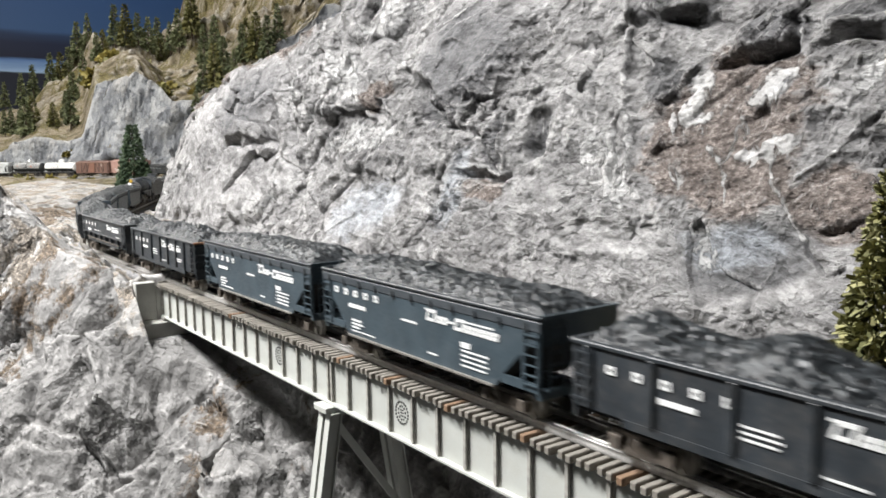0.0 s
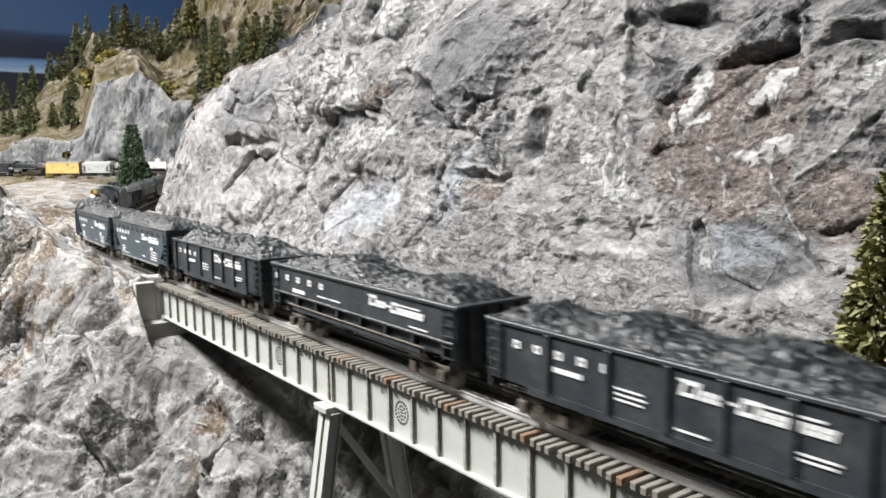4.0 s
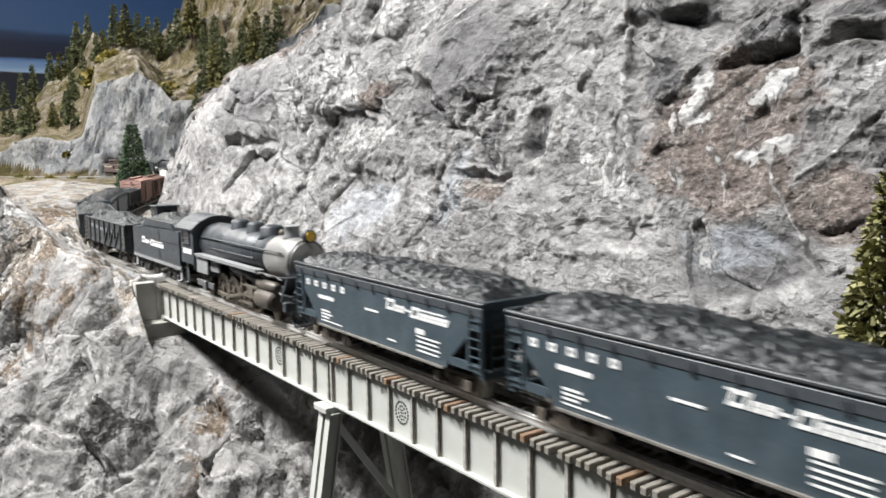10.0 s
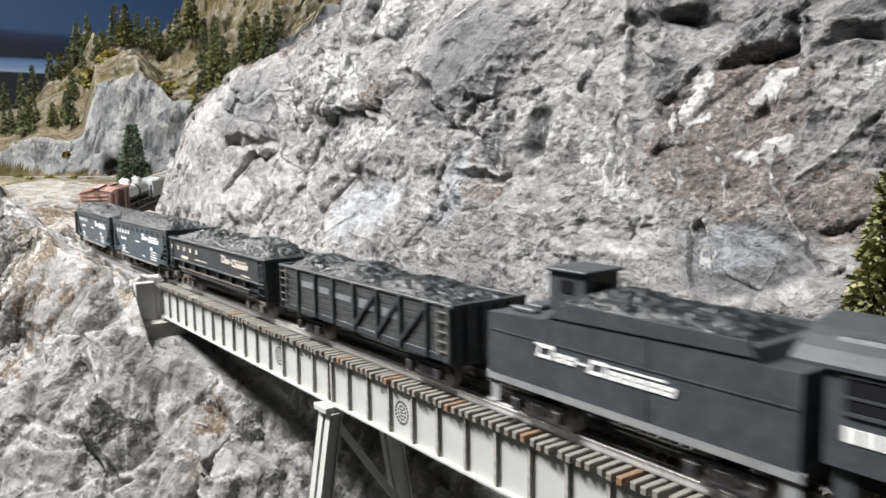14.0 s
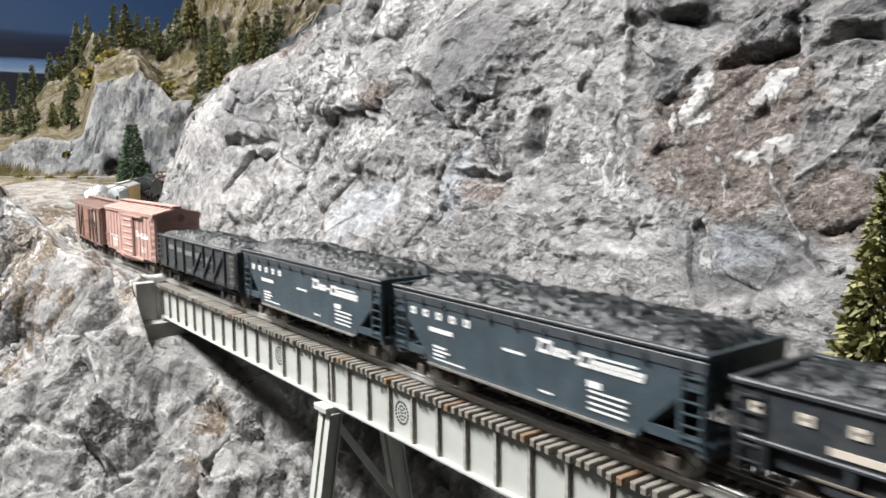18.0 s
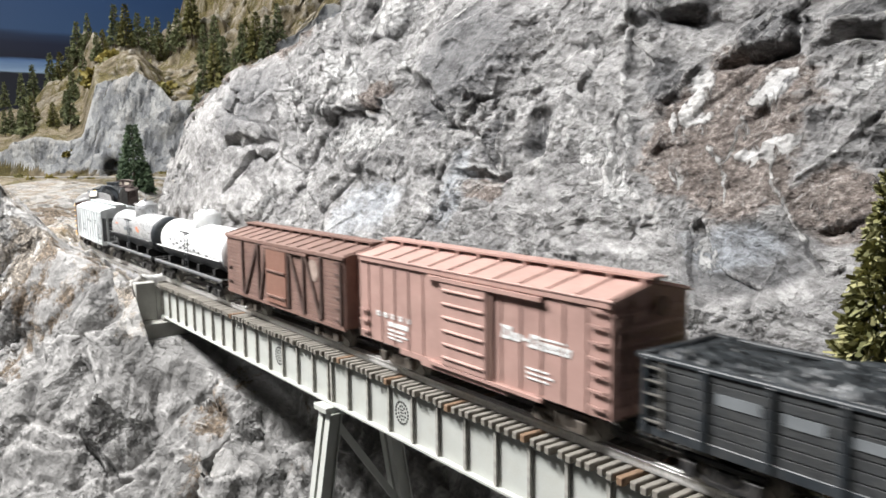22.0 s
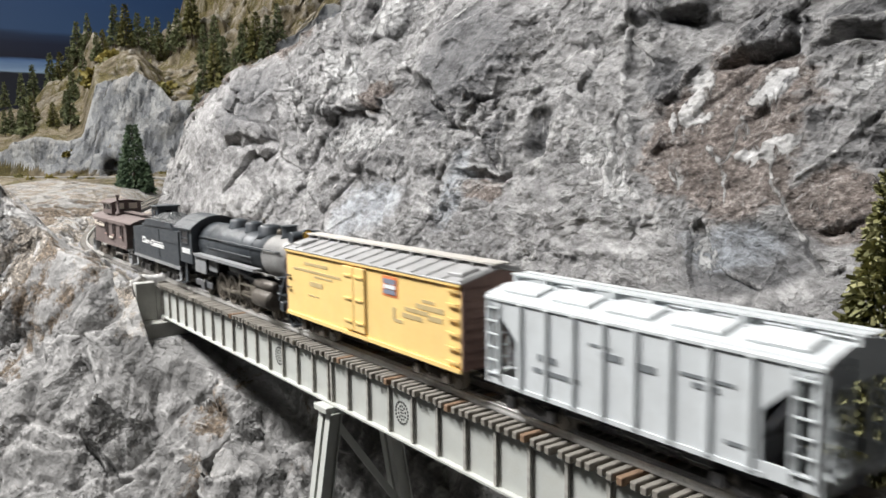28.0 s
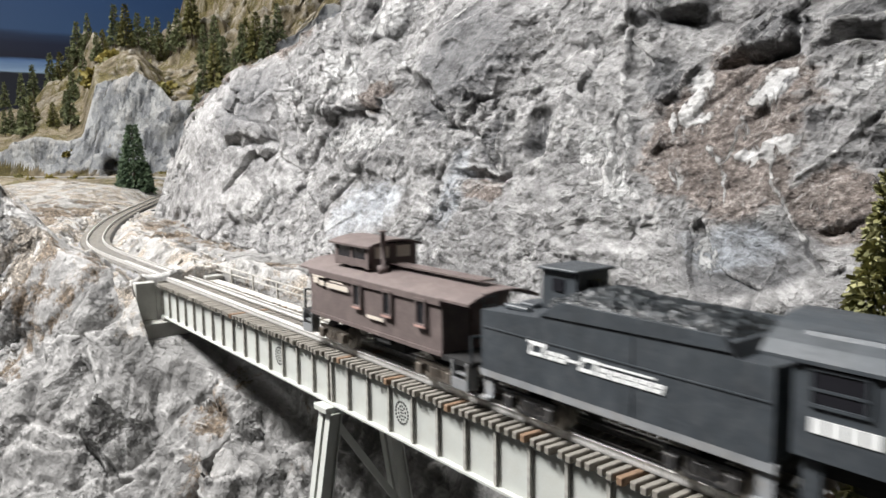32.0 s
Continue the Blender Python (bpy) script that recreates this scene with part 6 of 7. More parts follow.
def tank_car(left, right, material, end_material, low_material, herald):
    white = material is WHITE
    ob = car("tank_car", "white domed tank car on a black frame" if white else "silver domed tank car with black ends and frame", "tank car", left, right, 0.090)
    h = (right - left) / 2
    t = h - 0.005
    R, zc = 0.0140, 0.0300
    tank = part("tank", placed_mesh(rod_mesh("tank", [(-t + 0.003, R), (t - 0.003, R)], 40, False), (0, 0, zc)), material, ob)
    for e in (-1, 1):
        part("tank_end", placed_mesh(rod_mesh("tank_end", [(e * (t - 0.003), R + 0.0001), (e * (t - 0.0012), R * 0.95), (e * t, R * 0.72), (e * (t + 0.0008), R * 0.35), (e * (t + 0.001), 0.0003)], 40), (0, 0, zc)), end_material, tank)
    for x in (-0.66, -0.33, 0.33, 0.66):
        part("band", placed_mesh(rod_mesh("band", [(x * t - 0.0006, R + 0.0002), (x * t + 0.0006, R + 0.0002)], 40, False), (0, 0, zc)), material, tank)
    lower = bmesh.new()
    n, rows = 24, []
    for i in range(n + 1):
        a = math.radians(198 + (342 - 198) * i / n)
        rows.append([lower.verts.new((x, (R + 0.0004) * math.cos(a), zc + (R + 0.0004) * math.sin(a))) for x in (-t + 0.002, t - 0.002)])
    for a, b in zip(rows, rows[1:]):
        lower.faces.new((a[0], a[1], b[1], b[0])).smooth = True
    part("lower_shell", lower, low_material, tank)
    dome = part("dome", placed_mesh(rod_mesh("dome", [(0.008, 0.0088), (0.0205, 0.0088), (0.0215, 0.0080), (0.0222, 0.0055), (0.0236, 0.0050), (0.0238, 0.0002)], 28, True, "z"), (0.001, 0, zc)), material, tank)
    part("dome_valve", placed_mesh(rod_mesh("dome_valve", [(0.0236, 0.0012), (0.0258, 0.0012)], 10, True, "z"), (0.004, -0.002, zc)), material, dome)
    part("placard_board", boxes("placard_board", [((0.0200, 0.0006, 0.0018), (-0.012, -0.0118, zc + 0.0078), (34, 0, 0))]), BLACK, tank)
    # handrail round the tank
    for s in (-1, 1):
        part("handrail", bar_mesh("handrail", (-t, s * (R + 0.0016), zc - 0.004), (t, s * (R + 0.0016), zc - 0.004), 0.0008), material if white else BLACK, ob)
        part("side_rod", bar_mesh("side_rod", (-h, s * 0.0160, 0.0142), (h, s * 0.0160, 0.0142), 0.0024, 8), LEAD, ob)
        part("running_plank", boxes("running_plank", [((2 * h, 0.0046, 0.0008), (0, s * 0.0135, 0.0128))]), LEAD, ob)
    for x in (-0.72, -0.25, 0.25, 0.72):
        part("saddle", boxes("saddle", [((0.004, 0.026, 0.0060), (x * t, 0, 0.0160)), ((0.0016, 0.030, 0.0020), (x * t, 0, 0.0140))]), SHADOW_BLACK, ob)
    part("frame", boxes("frame", [((2 * h, 0.0080, 0.0050), (0, 0, 0.0120)), ((0.003, 0.033, 0.0035), (-h + 0.0015, 0, 0.0130)), ((0.003, 0.033, 0.0035), (h - 0.0015, 0, 0.0130))]), SHADOW_BLACK, ob)
    ladder(ob, 0.001, -0.0155, 0.014, 0.040, 0.006, 6, BLACK)
    if white:
        spots = [(-0.036, 0.0318, 3.0), (-0.030, 0.0290, 2.4), (-0.027, 0.0325, 1.8), (-0.022, 0.0300, 4.0), (-0.016, 0.0275, 3.0), (-0.014, 0.0322, 4.4), (-0.009, 0.0295, 2.6),
                 (-0.006, 0.0262, 3.4), (-0.002, 0.0312, 2.2), (0.012, 0.0282, 3.2), (0.020, 0.0270, 2.4), (0.034, 0.0262, 4.0)]
        for x, z, w in spots:
            part("lettering", boxes("lettering", [((w / 1000, 0.0005, 0.0011), (x, -math.sqrt(max(0, (R + 0.0002) ** 2 - (z - zc) ** 2)), z))]), BLACK, tank)
    else:
        part("herald", boxes("herald", [((0.007, 0.0004, 0.0015), (0.022, -R - 0.0002, zc + 0.0022), (0, 20, 0)), ((0.003, 0.0004, 0.0022), (0.020, -R - 0.0002, zc + 0.0035)), ((0.004, 0.0004, 0.0012), (-0.040, -R - 0.0002, zc + 0.004))]), ORANGE, tank)
        part("lettering", boxes("lettering", [((0.022, 0.0004, 0.003), (-0.006, -R - 0.0002, zc + 0.001))]), GREY_LETTER, tank)
    running_gear(ob, h, 0.0205, TRUCK_BLACK)
    return ob


LEAD = painted("lead_grey_running_board", (0.10, 0.105, 0.115), 0.5, 0.1, 0.2, 120, 0.3)


def covered_hopper(left, right):
    ob = car("covered_hopper_car", "pale grey covered hopper car with roof hatches", "hopper car", left, right, 0.085)
    h, W, top = (right - left) / 2, 0.0170, 0.0412
    L = -h
    for s in (-1, 1):
        y = s * W
        sd = part("side", prism("side", [(-h, top), (h, top), (h, 0.0390), (h - 0.0035, 0.0390), (h - 0.0155, 0.0280), (h - 0.0155, 0.0120), (-h + 0.0155, 0.0120),
                                         (-h + 0.0155, 0.0280), (-h + 0.0035, 0.0390), (-h, 0.0390)], y - 0.0004, y + 0.0004), PALE, ob)
        for e in (-1, 1):
            part("end_post", boxes("end_post", [((0.0030, 0.0010, 0.0280), (e * (h - 0.0015), y, 0.0260)), ((0.0170, 0.0010, 0.0038), (e * (h - 0.0085), y, 0.0135)), ((0.0016, 0.0010, 0.0240), (e * (h - 0.0070), y, 0.0240))]), PALE, sd)
            ladder(sd, e * (h - 0.0045), y + s * 0.0010, 0.013, 0.040, 0.0060, 6, PALE)
        for i in range(8):
            part("rib", boxes("rib", [((0.0016, 0.0014, 0.0285), (L + 0.018 + (2 * h - 0.036) * i / 7, y + s * 0.0008, 0.0265))], 0.0003), PALE, sd)
        part("eave_strip", boxes("eave_strip", [((2 * h, 0.0014, 0.0014), (0, y + s * 0.0003, top - 0.0004))], 0.0003), PALE, sd)
        part("side_sill", boxes("side_sill", [((2 * h - 0.03, 0.0018, 0.0014), (0, y, 0.0122))]), PALE, sd)
    roof = part("roof", prism_x("roof", [(-W - 0.0004, top - 0.0006), (W + 0.0004, top - 0.0006), (W, top + 0.0010), (0.008, top + 0.0034), (-0.008, top + 0.0034), (-W, top + 0.0010)], -h, h), PALE, ob)
    for s in (-1, 1):
        for i in range(5):
            part("roof_hatch", boxes("roof_hatch", [((0.0165, 0.0085, 0.0014), (L + 0.014 + (2 * h - 0.028) * i / 4, s * 0.0105, top + 0.0032), (-s * 14, 0, 0))], 0.0003), PALE, roof)
        part("running_board", boxes("running_board", [((2 * h + 0.004, 0.0030, 0.0006), (0, s * 0.0026, top + 0.0058))]), PALE, roof)
    for i in range(9):
        part("board_support", boxes("board_support", [((0.0010, 0.0090, 0.0026), (L + 2 * h * i / 8, 0, top + 0.0043))]), PALE, roof)
    for e in (-1, 1):
        end = part("end_sheet", boxes("end_sheet", [((0.0008, 2 * W, 0.0060), (e * (h - 0.0004), 0, 0.0385)), ((0.0030, 2 * W, 0.0034), (e * (h - 0.0015), 0, 0.0128))]), PALE, ob)
        for yy in (-0.012, -0.005, 0.005, 0.012):
            part("end_rib", boxes("end_rib", [((0.0012, 0.0014, 0.0260), (e * (h - 0.0006), yy, 0.0260))]), PALE, end)
        part("slope_sheet", boxes("slope_sheet", [((0.0310, 2 * W - 0.0012, 0.0006), (e * (h - 0.0130), 0, 0.0255), (0, -e * 55, 0))]), LEAD, ob)
        ladder(ob, e * (h + 0.0004), -0.0100, 0.012, 0.042, 0.0060, 7, PALE, "end")
    part("inner_bins", boxes("inner_bins", [((2 * h - 0.034, 2 * W - 0.002, 0.0280), (0, 0, 0.0265)), ((2 * h, 0.0080, 0.0050), (0, 0, 0.0110))]), LEAD, ob)
    for x in (-0.022, 0.0, 0.022):
        part("outlet", boxes("outlet", [((0.013, 0.022, 0.006), (x, 0, 0.0085))], 0.0010), LEAD, ob)
    y = -W - 0.0006
    marks(ob, "faded_mark", y, [(48, 56, 33.0, 33.8), (52, 60, 30.0, 32.0), (66, 72, 29.5, 31.5), (80, 96, 31.5, 32.4), (84, 92, 29.0, 30.4), (26, 34, 24, 26), (24, 44, 20, 21.5), (94, 102, 17, 18)], GREY_LETTER, L)
    running_gear(ob, h, 0.0190, TRUCK_BLACK)
    return ob


def reefer(left, right):
    ob = car("refrigerator_car", "bright yellow refrigerator car with brown ends and silver roof", "refrigerator car", left, right, 0.098)
    h, W, low, eave, ridge = (right - left) / 2, 0.0168, 0.0110, 0.0434, 0.0474
    body = roofed_body(ob, h, W, low, eave, ridge, YELLOW, BROWN, ROOF_SILVER, 14, PLANK)
    L = -h
    for s in (-1, 1):
        y = s * W
        part("eave_strip", boxes("eave_strip", [((2 * h, 0.0010, 0.0016), (0, y + s * 0.0005, eave - 0.0008))], 0.0002), YELLOW, body)
        part("side_sill", boxes("side_sill", [((2 * h, 0.0010, 0.0016), (0, y + s * 0.0003, low))]), YELLOW, body)
        for x in (0.0640, 0.0735):
            door = part("hinged_door", boxes("hinged_door", [((0.0090, 0.0009, 0.0280), (L + x, y + s * 0.0007, 0.0270))], 0.0002), YELLOW, body)
            for z in (0.0170, 0.0270, 0.0370):
                part("hinge", boxes("hinge", [((0.0060, 0.0007, 0.0008), (L + x, y + s * 0.0014, z))]), YELLOW, door)
        grab_irons(body, h - 0.0045, y, 0.0140, 0.0405, 6, YELLOW)
        grab_irons(body, L + 0.0030, y, 0.0240, 0.0300, 2, INK, 0.0036)
    for e in (-1, 1):
        for i in range(8):
            part("end_rib", placed_mesh(rod_mesh("end_rib", [(-0.0150, 0.0003), (-0.014, 0.0009), (0.014, 0.0009), (0.0150, 0.0003)], 8, True, "y"), (e * (h + 0.0002), 0, 0.0140 + i * 0.0038)), BROWN, body)
        for sy in (-1, 1):
            part("corner_strip", boxes("corner_strip", [((0.0012, 0.0014, eave - low), (e * (h + 0.0003), sy * (W - 0.0007), (eave + low) / 2))]), BROWN, body)
        for sx in (-1, 1):
            part("ice_hatch", boxes("ice_hatch", [((0.0090, 0.0085, 0.0016), (e * (h - 0.0075), sx * 0.0100, 0.0462), (-sx * 13, 0, 0))], 0.0003), ROOF_SILVER, ob)
    part("floor", boxes("floor", [((2 * h, 0.0070, 0.0040), (0, 0, 0.0095)), ((0.014, 0.012, 0.005), (0.004, -0.006, 0.0080))]), SHADOW_BLACK, ob)
    y = -W - 0.0001
    marks(ob, "square_herald", y, [(91.5, 103, 32.0, 40.2)], ORANGE, L, "square red herald with a slate field")
    marks(ob, "herald_field", y - 0.0003, [(92.8, 101.7, 37.2, 39.2), (92.8, 101.7, 33.0, 34.8)], EMBLEM_BLUE, L)
    marks(ob, "herald_band", y - 0.0003, [(92.8, 101.7, 35.2, 36.8)], LETTER, L)
    marks(ob, "script_lettering", y, [(99, 101, 23, 28), (100, 106, 22.3, 23.6), (106, 120, 25.2, 27.0), (108, 124, 28.0, 29.6), (116, 134, 30.2, 32.2), (124, 133, 26.6, 28.6), (120, 128, 33.0, 34.2)], OCHRE, L)
    marks(ob, "lettering", y, [(20, 44, 37.0, 38.4), (8, 56, 33.6, 34.8), (30, 48, 31.8, 32.6), (25, 38, 27.2, 29.4), (24, 34, 22.4, 23.0)], OCHRE, L)
    running_gear(ob, h, 0.0225)
    return ob


def tender(left, right):
    ob = car("tender", "dull black coal tender with a square hut on its deck", "tender", left, right, 0.070)
    h, W = (right - left) / 2, 0.0165
    L = -h
    tank = part("tank", prism("tank", [(-h, 0.0150), (h, 0.0150), (h, 0.0385), (h - 0.010, 0.0385), (h - 0.0125, 0.0420), (L + 0.036, 0.0420), (L + 0.028, 0.0372), (L, 0.0357)], -W, W), ENGINE, ob)
    for s in (-1, 1):
        part("bunker_side", prism("bunker_side", [(h - 0.0115, 0.0400), (h - 0.0135, 0.0436), (L + 0.038, 0.0436), (L + 0.030, 0.0385)], s * W - 0.0006, s * W + 0.0006), ENGINE, tank)
        part("seam", boxes("seam", [((2 * h - 0.002, 0.0004, 0.0004), (0, s * (W + 0.0001), 0.0300)), ((0.0004, 0.0004, 0.0230), (0.012, s * (W + 0.0001), 0.0270))]), ENGINE, tank)
        part("sill", boxes("sill", [((2 * h + 0.002, 0.0012, 0.0030), (0, s * (W - 0.0006), 0.0138))], 0.0003), PALE_SILL, ob)
        for e in (-1, 1):
            part("step", boxes("step", [((0.0046, 0.0030, 0.0008), (e * (h - 0.0025), s * (W - 0.0002), 0.0050)), ((0.0046, 0.0006, 0.0085), (e * (h - 0.0025), s * (W - 0.0016), 0.0090))]), PALE_SILL, ob)
    hut = part("deck_hut", boxes("deck_hut", [((0.0160, 0.0155, 0.0130), (L + 0.029, 0, 0.0450))], 0.0003), ENGINE, ob)
    part("hut_roof", boxes("hut_roof", [((0.0185, 0.0185, 0.0010), (L + 0.029, 0, 0.0520))], 0.0003), ENGINE, hut)
    part("hut_window", boxes("hut_window", [((0.0006, 0.0050, 0.0040), (L + 0.0372, 0, 0.0470)), ((0.0050, 0.0006, 0.0040), (L + 0.029, -0.0079, 0.0470))]), DARK_GLASS, hut)
    part("filler_hatch", boxes("filler_hatch", [((0.008, 0.010, 0.0020), (L + 0.010, 0, 0.0370)), ((0.012, 0.003, 0.0016), (L + 0.012, -0.010, 0.0372))], 0.0004), ENGINE, ob)
    part("marker_lamp", placed_mesh(rod_mesh("marker_lamp", [(0, 0.0016), (0.0046, 0.0016)], 10, True, "z"), (L + 0.014, 0.006, 0.038)), ENGINE, ob)
    load = coal_mesh(0.066, 0.029, 0.0432, 0.0040, 0.0014, 2)
    load.materials.append(COAL)
    placed(part("coal_load", load, None, ob, "heaped black coal"), 0.0085, 0, 0)
    part("frame", boxes("frame", [((2 * h, 0.0240, 0.0030), (0, 0, 0.0130)), ((2 * h, 0.0070, 0.0040), (0, 0, 0.0105))]), SHADOW_BLACK, ob)
    railway_name(ob, -W - 0.0003, L, 24, 79, 26.6, LETTER)
    running_gear(ob, h, 0.0215, TRUCK_BLACK)
    return ob


PALE_SILL = painted("dusty_grey_sill", (0.24, 0.25, 0.26), 0.6, 0.1, 0.2, 120, 0.4)
DRIVER_R = 0.0086


def driver_mesh():
    bm = bmesh.new()
    for s in (-1, 1):
        m = Matrix.Translation((0, s * 0.0085, 0)) @ pose(0, 0, 0, 90)
        seg = 28
        # tyre
        ring_o = [bm.verts.new((DRIVER_R * math.cos(2 * math.pi * i / seg), y, DRIVER_R * math.sin(2 * math.pi * i / seg))) for y in (s * 0.0074, s * 0.0096) for i in range(seg)]
        ring_i = [bm.verts.new((0.0070 * math.cos(2 * math.pi * i / seg), y, 0.0070 * math.sin(2 * math.pi * i / seg))) for y in (s * 0.0074, s * 0.0096) for i in range(seg)]
        for i in range(seg):
            j = (i + 1) % seg
            bm.faces.new((ring_o[i], ring_o[j], ring_o[seg + j], ring_o[seg + i]))
            bm.faces.new((ring_i[i], ring_i[j], ring_i[seg + j], ring_i[seg + i]))
            bm.faces.new((ring_o[seg + i], ring_o[seg + j], ring_i[seg + j], ring_i[seg + i]))
            bm.faces.new((ring_o[i], ring_o[j], ring_i[j], ring_i[i]))
        bmesh.ops.create_cone(bm, cap_ends=True, segments=14, radius1=0.0022, radius2=0.0022, depth=0.0030, matrix=m)
        for k in range(12):
            bmesh.ops.create_cube(bm, size=1.0, matrix=Matrix.Translation((0, s * 0.0085, 0)) @ pose(0, 0, 0, 0, 30 * k) @ pose(0, 0, 0.0045) @ Matrix.Diagonal((0.0008, 0.0012, 0.0056, 1)))
        # crescent counterweight
        for k in range(-2, 3):
            bmesh.ops.create_cube(bm, size=1.0, matrix=Matrix.Translation((0, s * 0.0086, 0)) @ pose(0, 0, 0, 0, 180 + 20 * k) @ pose(0, 0, 0.0058) @ Matrix.Diagonal((0.0024, 0.0016, 0.0024, 1)))
        bmesh.ops.create_cone(bm, cap_ends=True, segments=10, radius1=0.0010, radius2=0.0010, depth=0.0040, matrix=Matrix.Translation((0, s * 0.0104, 0.0040)) @ pose(0, 0, 0, 90))
    bmesh.ops.create_cone(bm, cap_ends=True, segments=8, radius1=0.0014, radius2=0.0014, depth=0.017, matrix=pose(0, 0, 0, 90))
    bmesh.ops.recalc_face_normals(bm, faces=bm.faces[:])
    me = bpy.data.meshes.new("driving_axle")
    bm.to_mesh(me)
    bm.free()
    me.materials.append(ENGINE_WHEEL)
    return me


ENGINE_WHEEL = painted("greasy_driving_wheels", (0.16, 0.14, 0.115), 0.4, 0.5, 0.3, 200, 0.3)
GRIMY = painted("grimy_cylinder_paint", (0.085, 0.075, 0.064), 0.5, 0.2, 0.35, 160, 0.4, (0.17, 0.145, 0.115))
DRIVER_MESH = driver_mesh()
RODS = []


def steam_engine(left, feed_pump):
    """Rear of the cab at left; the engine is 165 mm long to its pilot."""
    right = left + 0.165
    ob = car("steam_engine", "weathered black steam engine with a graphite-grey smokebox", "steam engine", left, right, 0.075)
    h = 0.0825
    def X(mm):
        return mm / 1000 - h
    zc = 0.0335
    boiler = part("boiler", placed_mesh(rod_mesh("boiler", [(X(22), 0.0128), (X(60), 0.0128), (X(78), 0.0120), (X(126), 0.0116)], 36), (0, 0, zc)), ENGINE, ob)
    for x in (32, 46, 60, 78, 94, 110):
        part("boiler_band", placed_mesh(rod_mesh("boiler_band", [(X(x) - 0.0005, 0.0131 if x < 70 else 0.0122), (X(x) + 0.0005, 0.0131 if x < 70 else 0.0122)], 36, False), (0, 0, zc)), ENGINE, boiler)
    smoke = part("smokebox", placed_mesh(rod_mesh("smokebox", [(X(126), 0.0119), (X(155), 0.0119), (X(156.5), 0.0114)], 36), (0, 0, zc)), SMOKEBOX, ob, "graphite-grey smokebox")
    part("smokebox_front", placed_mesh(rod_mesh("smokebox_front", [(X(156.4), 0.0112), (X(157.4), 0.0100), (X(158.2), 0.0078), (X(158.8), 0.0070), (X(160.2), 0.0030), (X(160.6), 0.0003)], 30), (0, 0, zc)), SMOKEBOX, smoke)
    part("headlight", placed_mesh(rod_mesh("headlight", [(X(155), 0.0030), (X(160.5), 0.0034)], 14), (0, 0, zc + 0.0138)), ENGINE, smoke)
    part("headlight_lens", placed_mesh(rod_mesh("headlight_lens", [(X(160.5), 0.0029), (X(161.0), 0.0026)], 14), (0, 0, zc + 0.0138)), GOLD, smoke)
    if feed_pump:
        part("feedwater_heater", placed_mesh(rod_mesh("feedwater_heater", [(-0.0085, 0.0030), (-0.0080, 0.0034), (0.0080, 0.0034), (0.0085, 0.0030)], 16, True, "y"), (X(157), 0, zc + 0.0128)), ENGINE, smoke)
    part("chimney", placed_mesh(rod_mesh("chimney", [(0.0105, 0.0052), (0.0125, 0.0042), (0.0170, 0.0042), (0.0178, 0.0048), (0.0180, 0.0036)], 20, True, "z"), (X(138.5), 0, zc)), PALE_SILL if not feed_pump else ENGINE, smoke)
    for x, r, top in ((66, 0.0056, 0.0170), (90, 0.0052, 0.0168), (113, 0.0066, 0.0165)):
        part("dome", placed_mesh(rod_mesh("dome", [(0.0090, r + 0.0016), (0.0112, r + 0.0003), (top - 0.0012, r), (top - 0.0002, r * 0.82), (top + 0.0004, r * 0.4), (top + 0.0005, 0.0003)], 22, True, "z"), (X(x), 0, zc)), ENGINE, boiler)
    part("whistle", placed_mesh(rod_mesh("whistle", [(0.0165, 0.0007), (0.0195, 0.0007)], 8, True, "z"), (X(100), 0.002, zc)), STEEL, boiler)
    part("bell", placed_mesh(rod_mesh("bell", [(0.0122, 0.0020), (0.0140, 0.0016), (0.0150, 0.0006)], 12, True, "z"), (X(126), 0, zc)), STEEL, boiler)
    for s in (-1, 1):
        y = s * 0.0125
        part("handrail", bar_mesh("handrail", (X(30), y * 1.04, zc + 0.0045), (X(152), y * 1.0, zc + 0.0052), 0.0007), ENGINE, ob)
        for x in (40, 62, 84, 106, 128, 148):
            part("stanchion", bar_mesh("stanchion", (X(x), s * 0.0112, zc + 0.0046), (X(x), s * 0.0130, zc + 0.0048), 0.0010), ENGINE, ob)
        board = part("running_board", boxes("running_board", [((0.098, 0.0052, 0.0008), (X(77), s * 0.0142, 0.0268)), ((0.098, 0.0008, 0.0017), (X(77), s * 0.0165, 0.0266))]), PALE_SILL, ob)
        part("pipe", bar_mesh("pipe", (X(46), s * 0.0132, zc - 0.0015), (X(114), s * 0.0126, zc - 0.0012), 0.0009), ENGINE, ob)
        part("air_reservoir", placed_mesh(rod_mesh("air_reservoir", [(X(84), 0.0010), (X(85), 0.0024), (X(111), 0.0024), (X(112), 0.0010)], 16), (0, s * 0.0126, 0.0234)), ENGINE, ob)
        part("firebox_side", boxes("firebox_side", [((0.020, 0.0010, 0.0110), (X(37), s * 0.0150, 0.0205)), ((0.014, 0.0014, 0.0100), (X(54), s * 0.0128, 0.0225))], 0.0003), PALE_SILL, ob)
        cyl = part("cylinder", placed_mesh(rod_mesh("cylinder", [(X(123), 0.0044), (X(124), 0.0052), (X(142), 0.0052), (X(143), 0.0050), (X(143.2), 0.0036), (X(144), 0.0034)], 20), (0, s * 0.0126, 0.0115)), GRIMY, ob)
        part("valve_chest", placed_mesh(rod_mesh("valve_chest", [(X(121), 0.0018), (X(122), 0.0029), (X(143), 0.0029), (X(145), 0.0016)], 16), (0, s * 0.0122, 0.0190)), GRIMY, cyl)
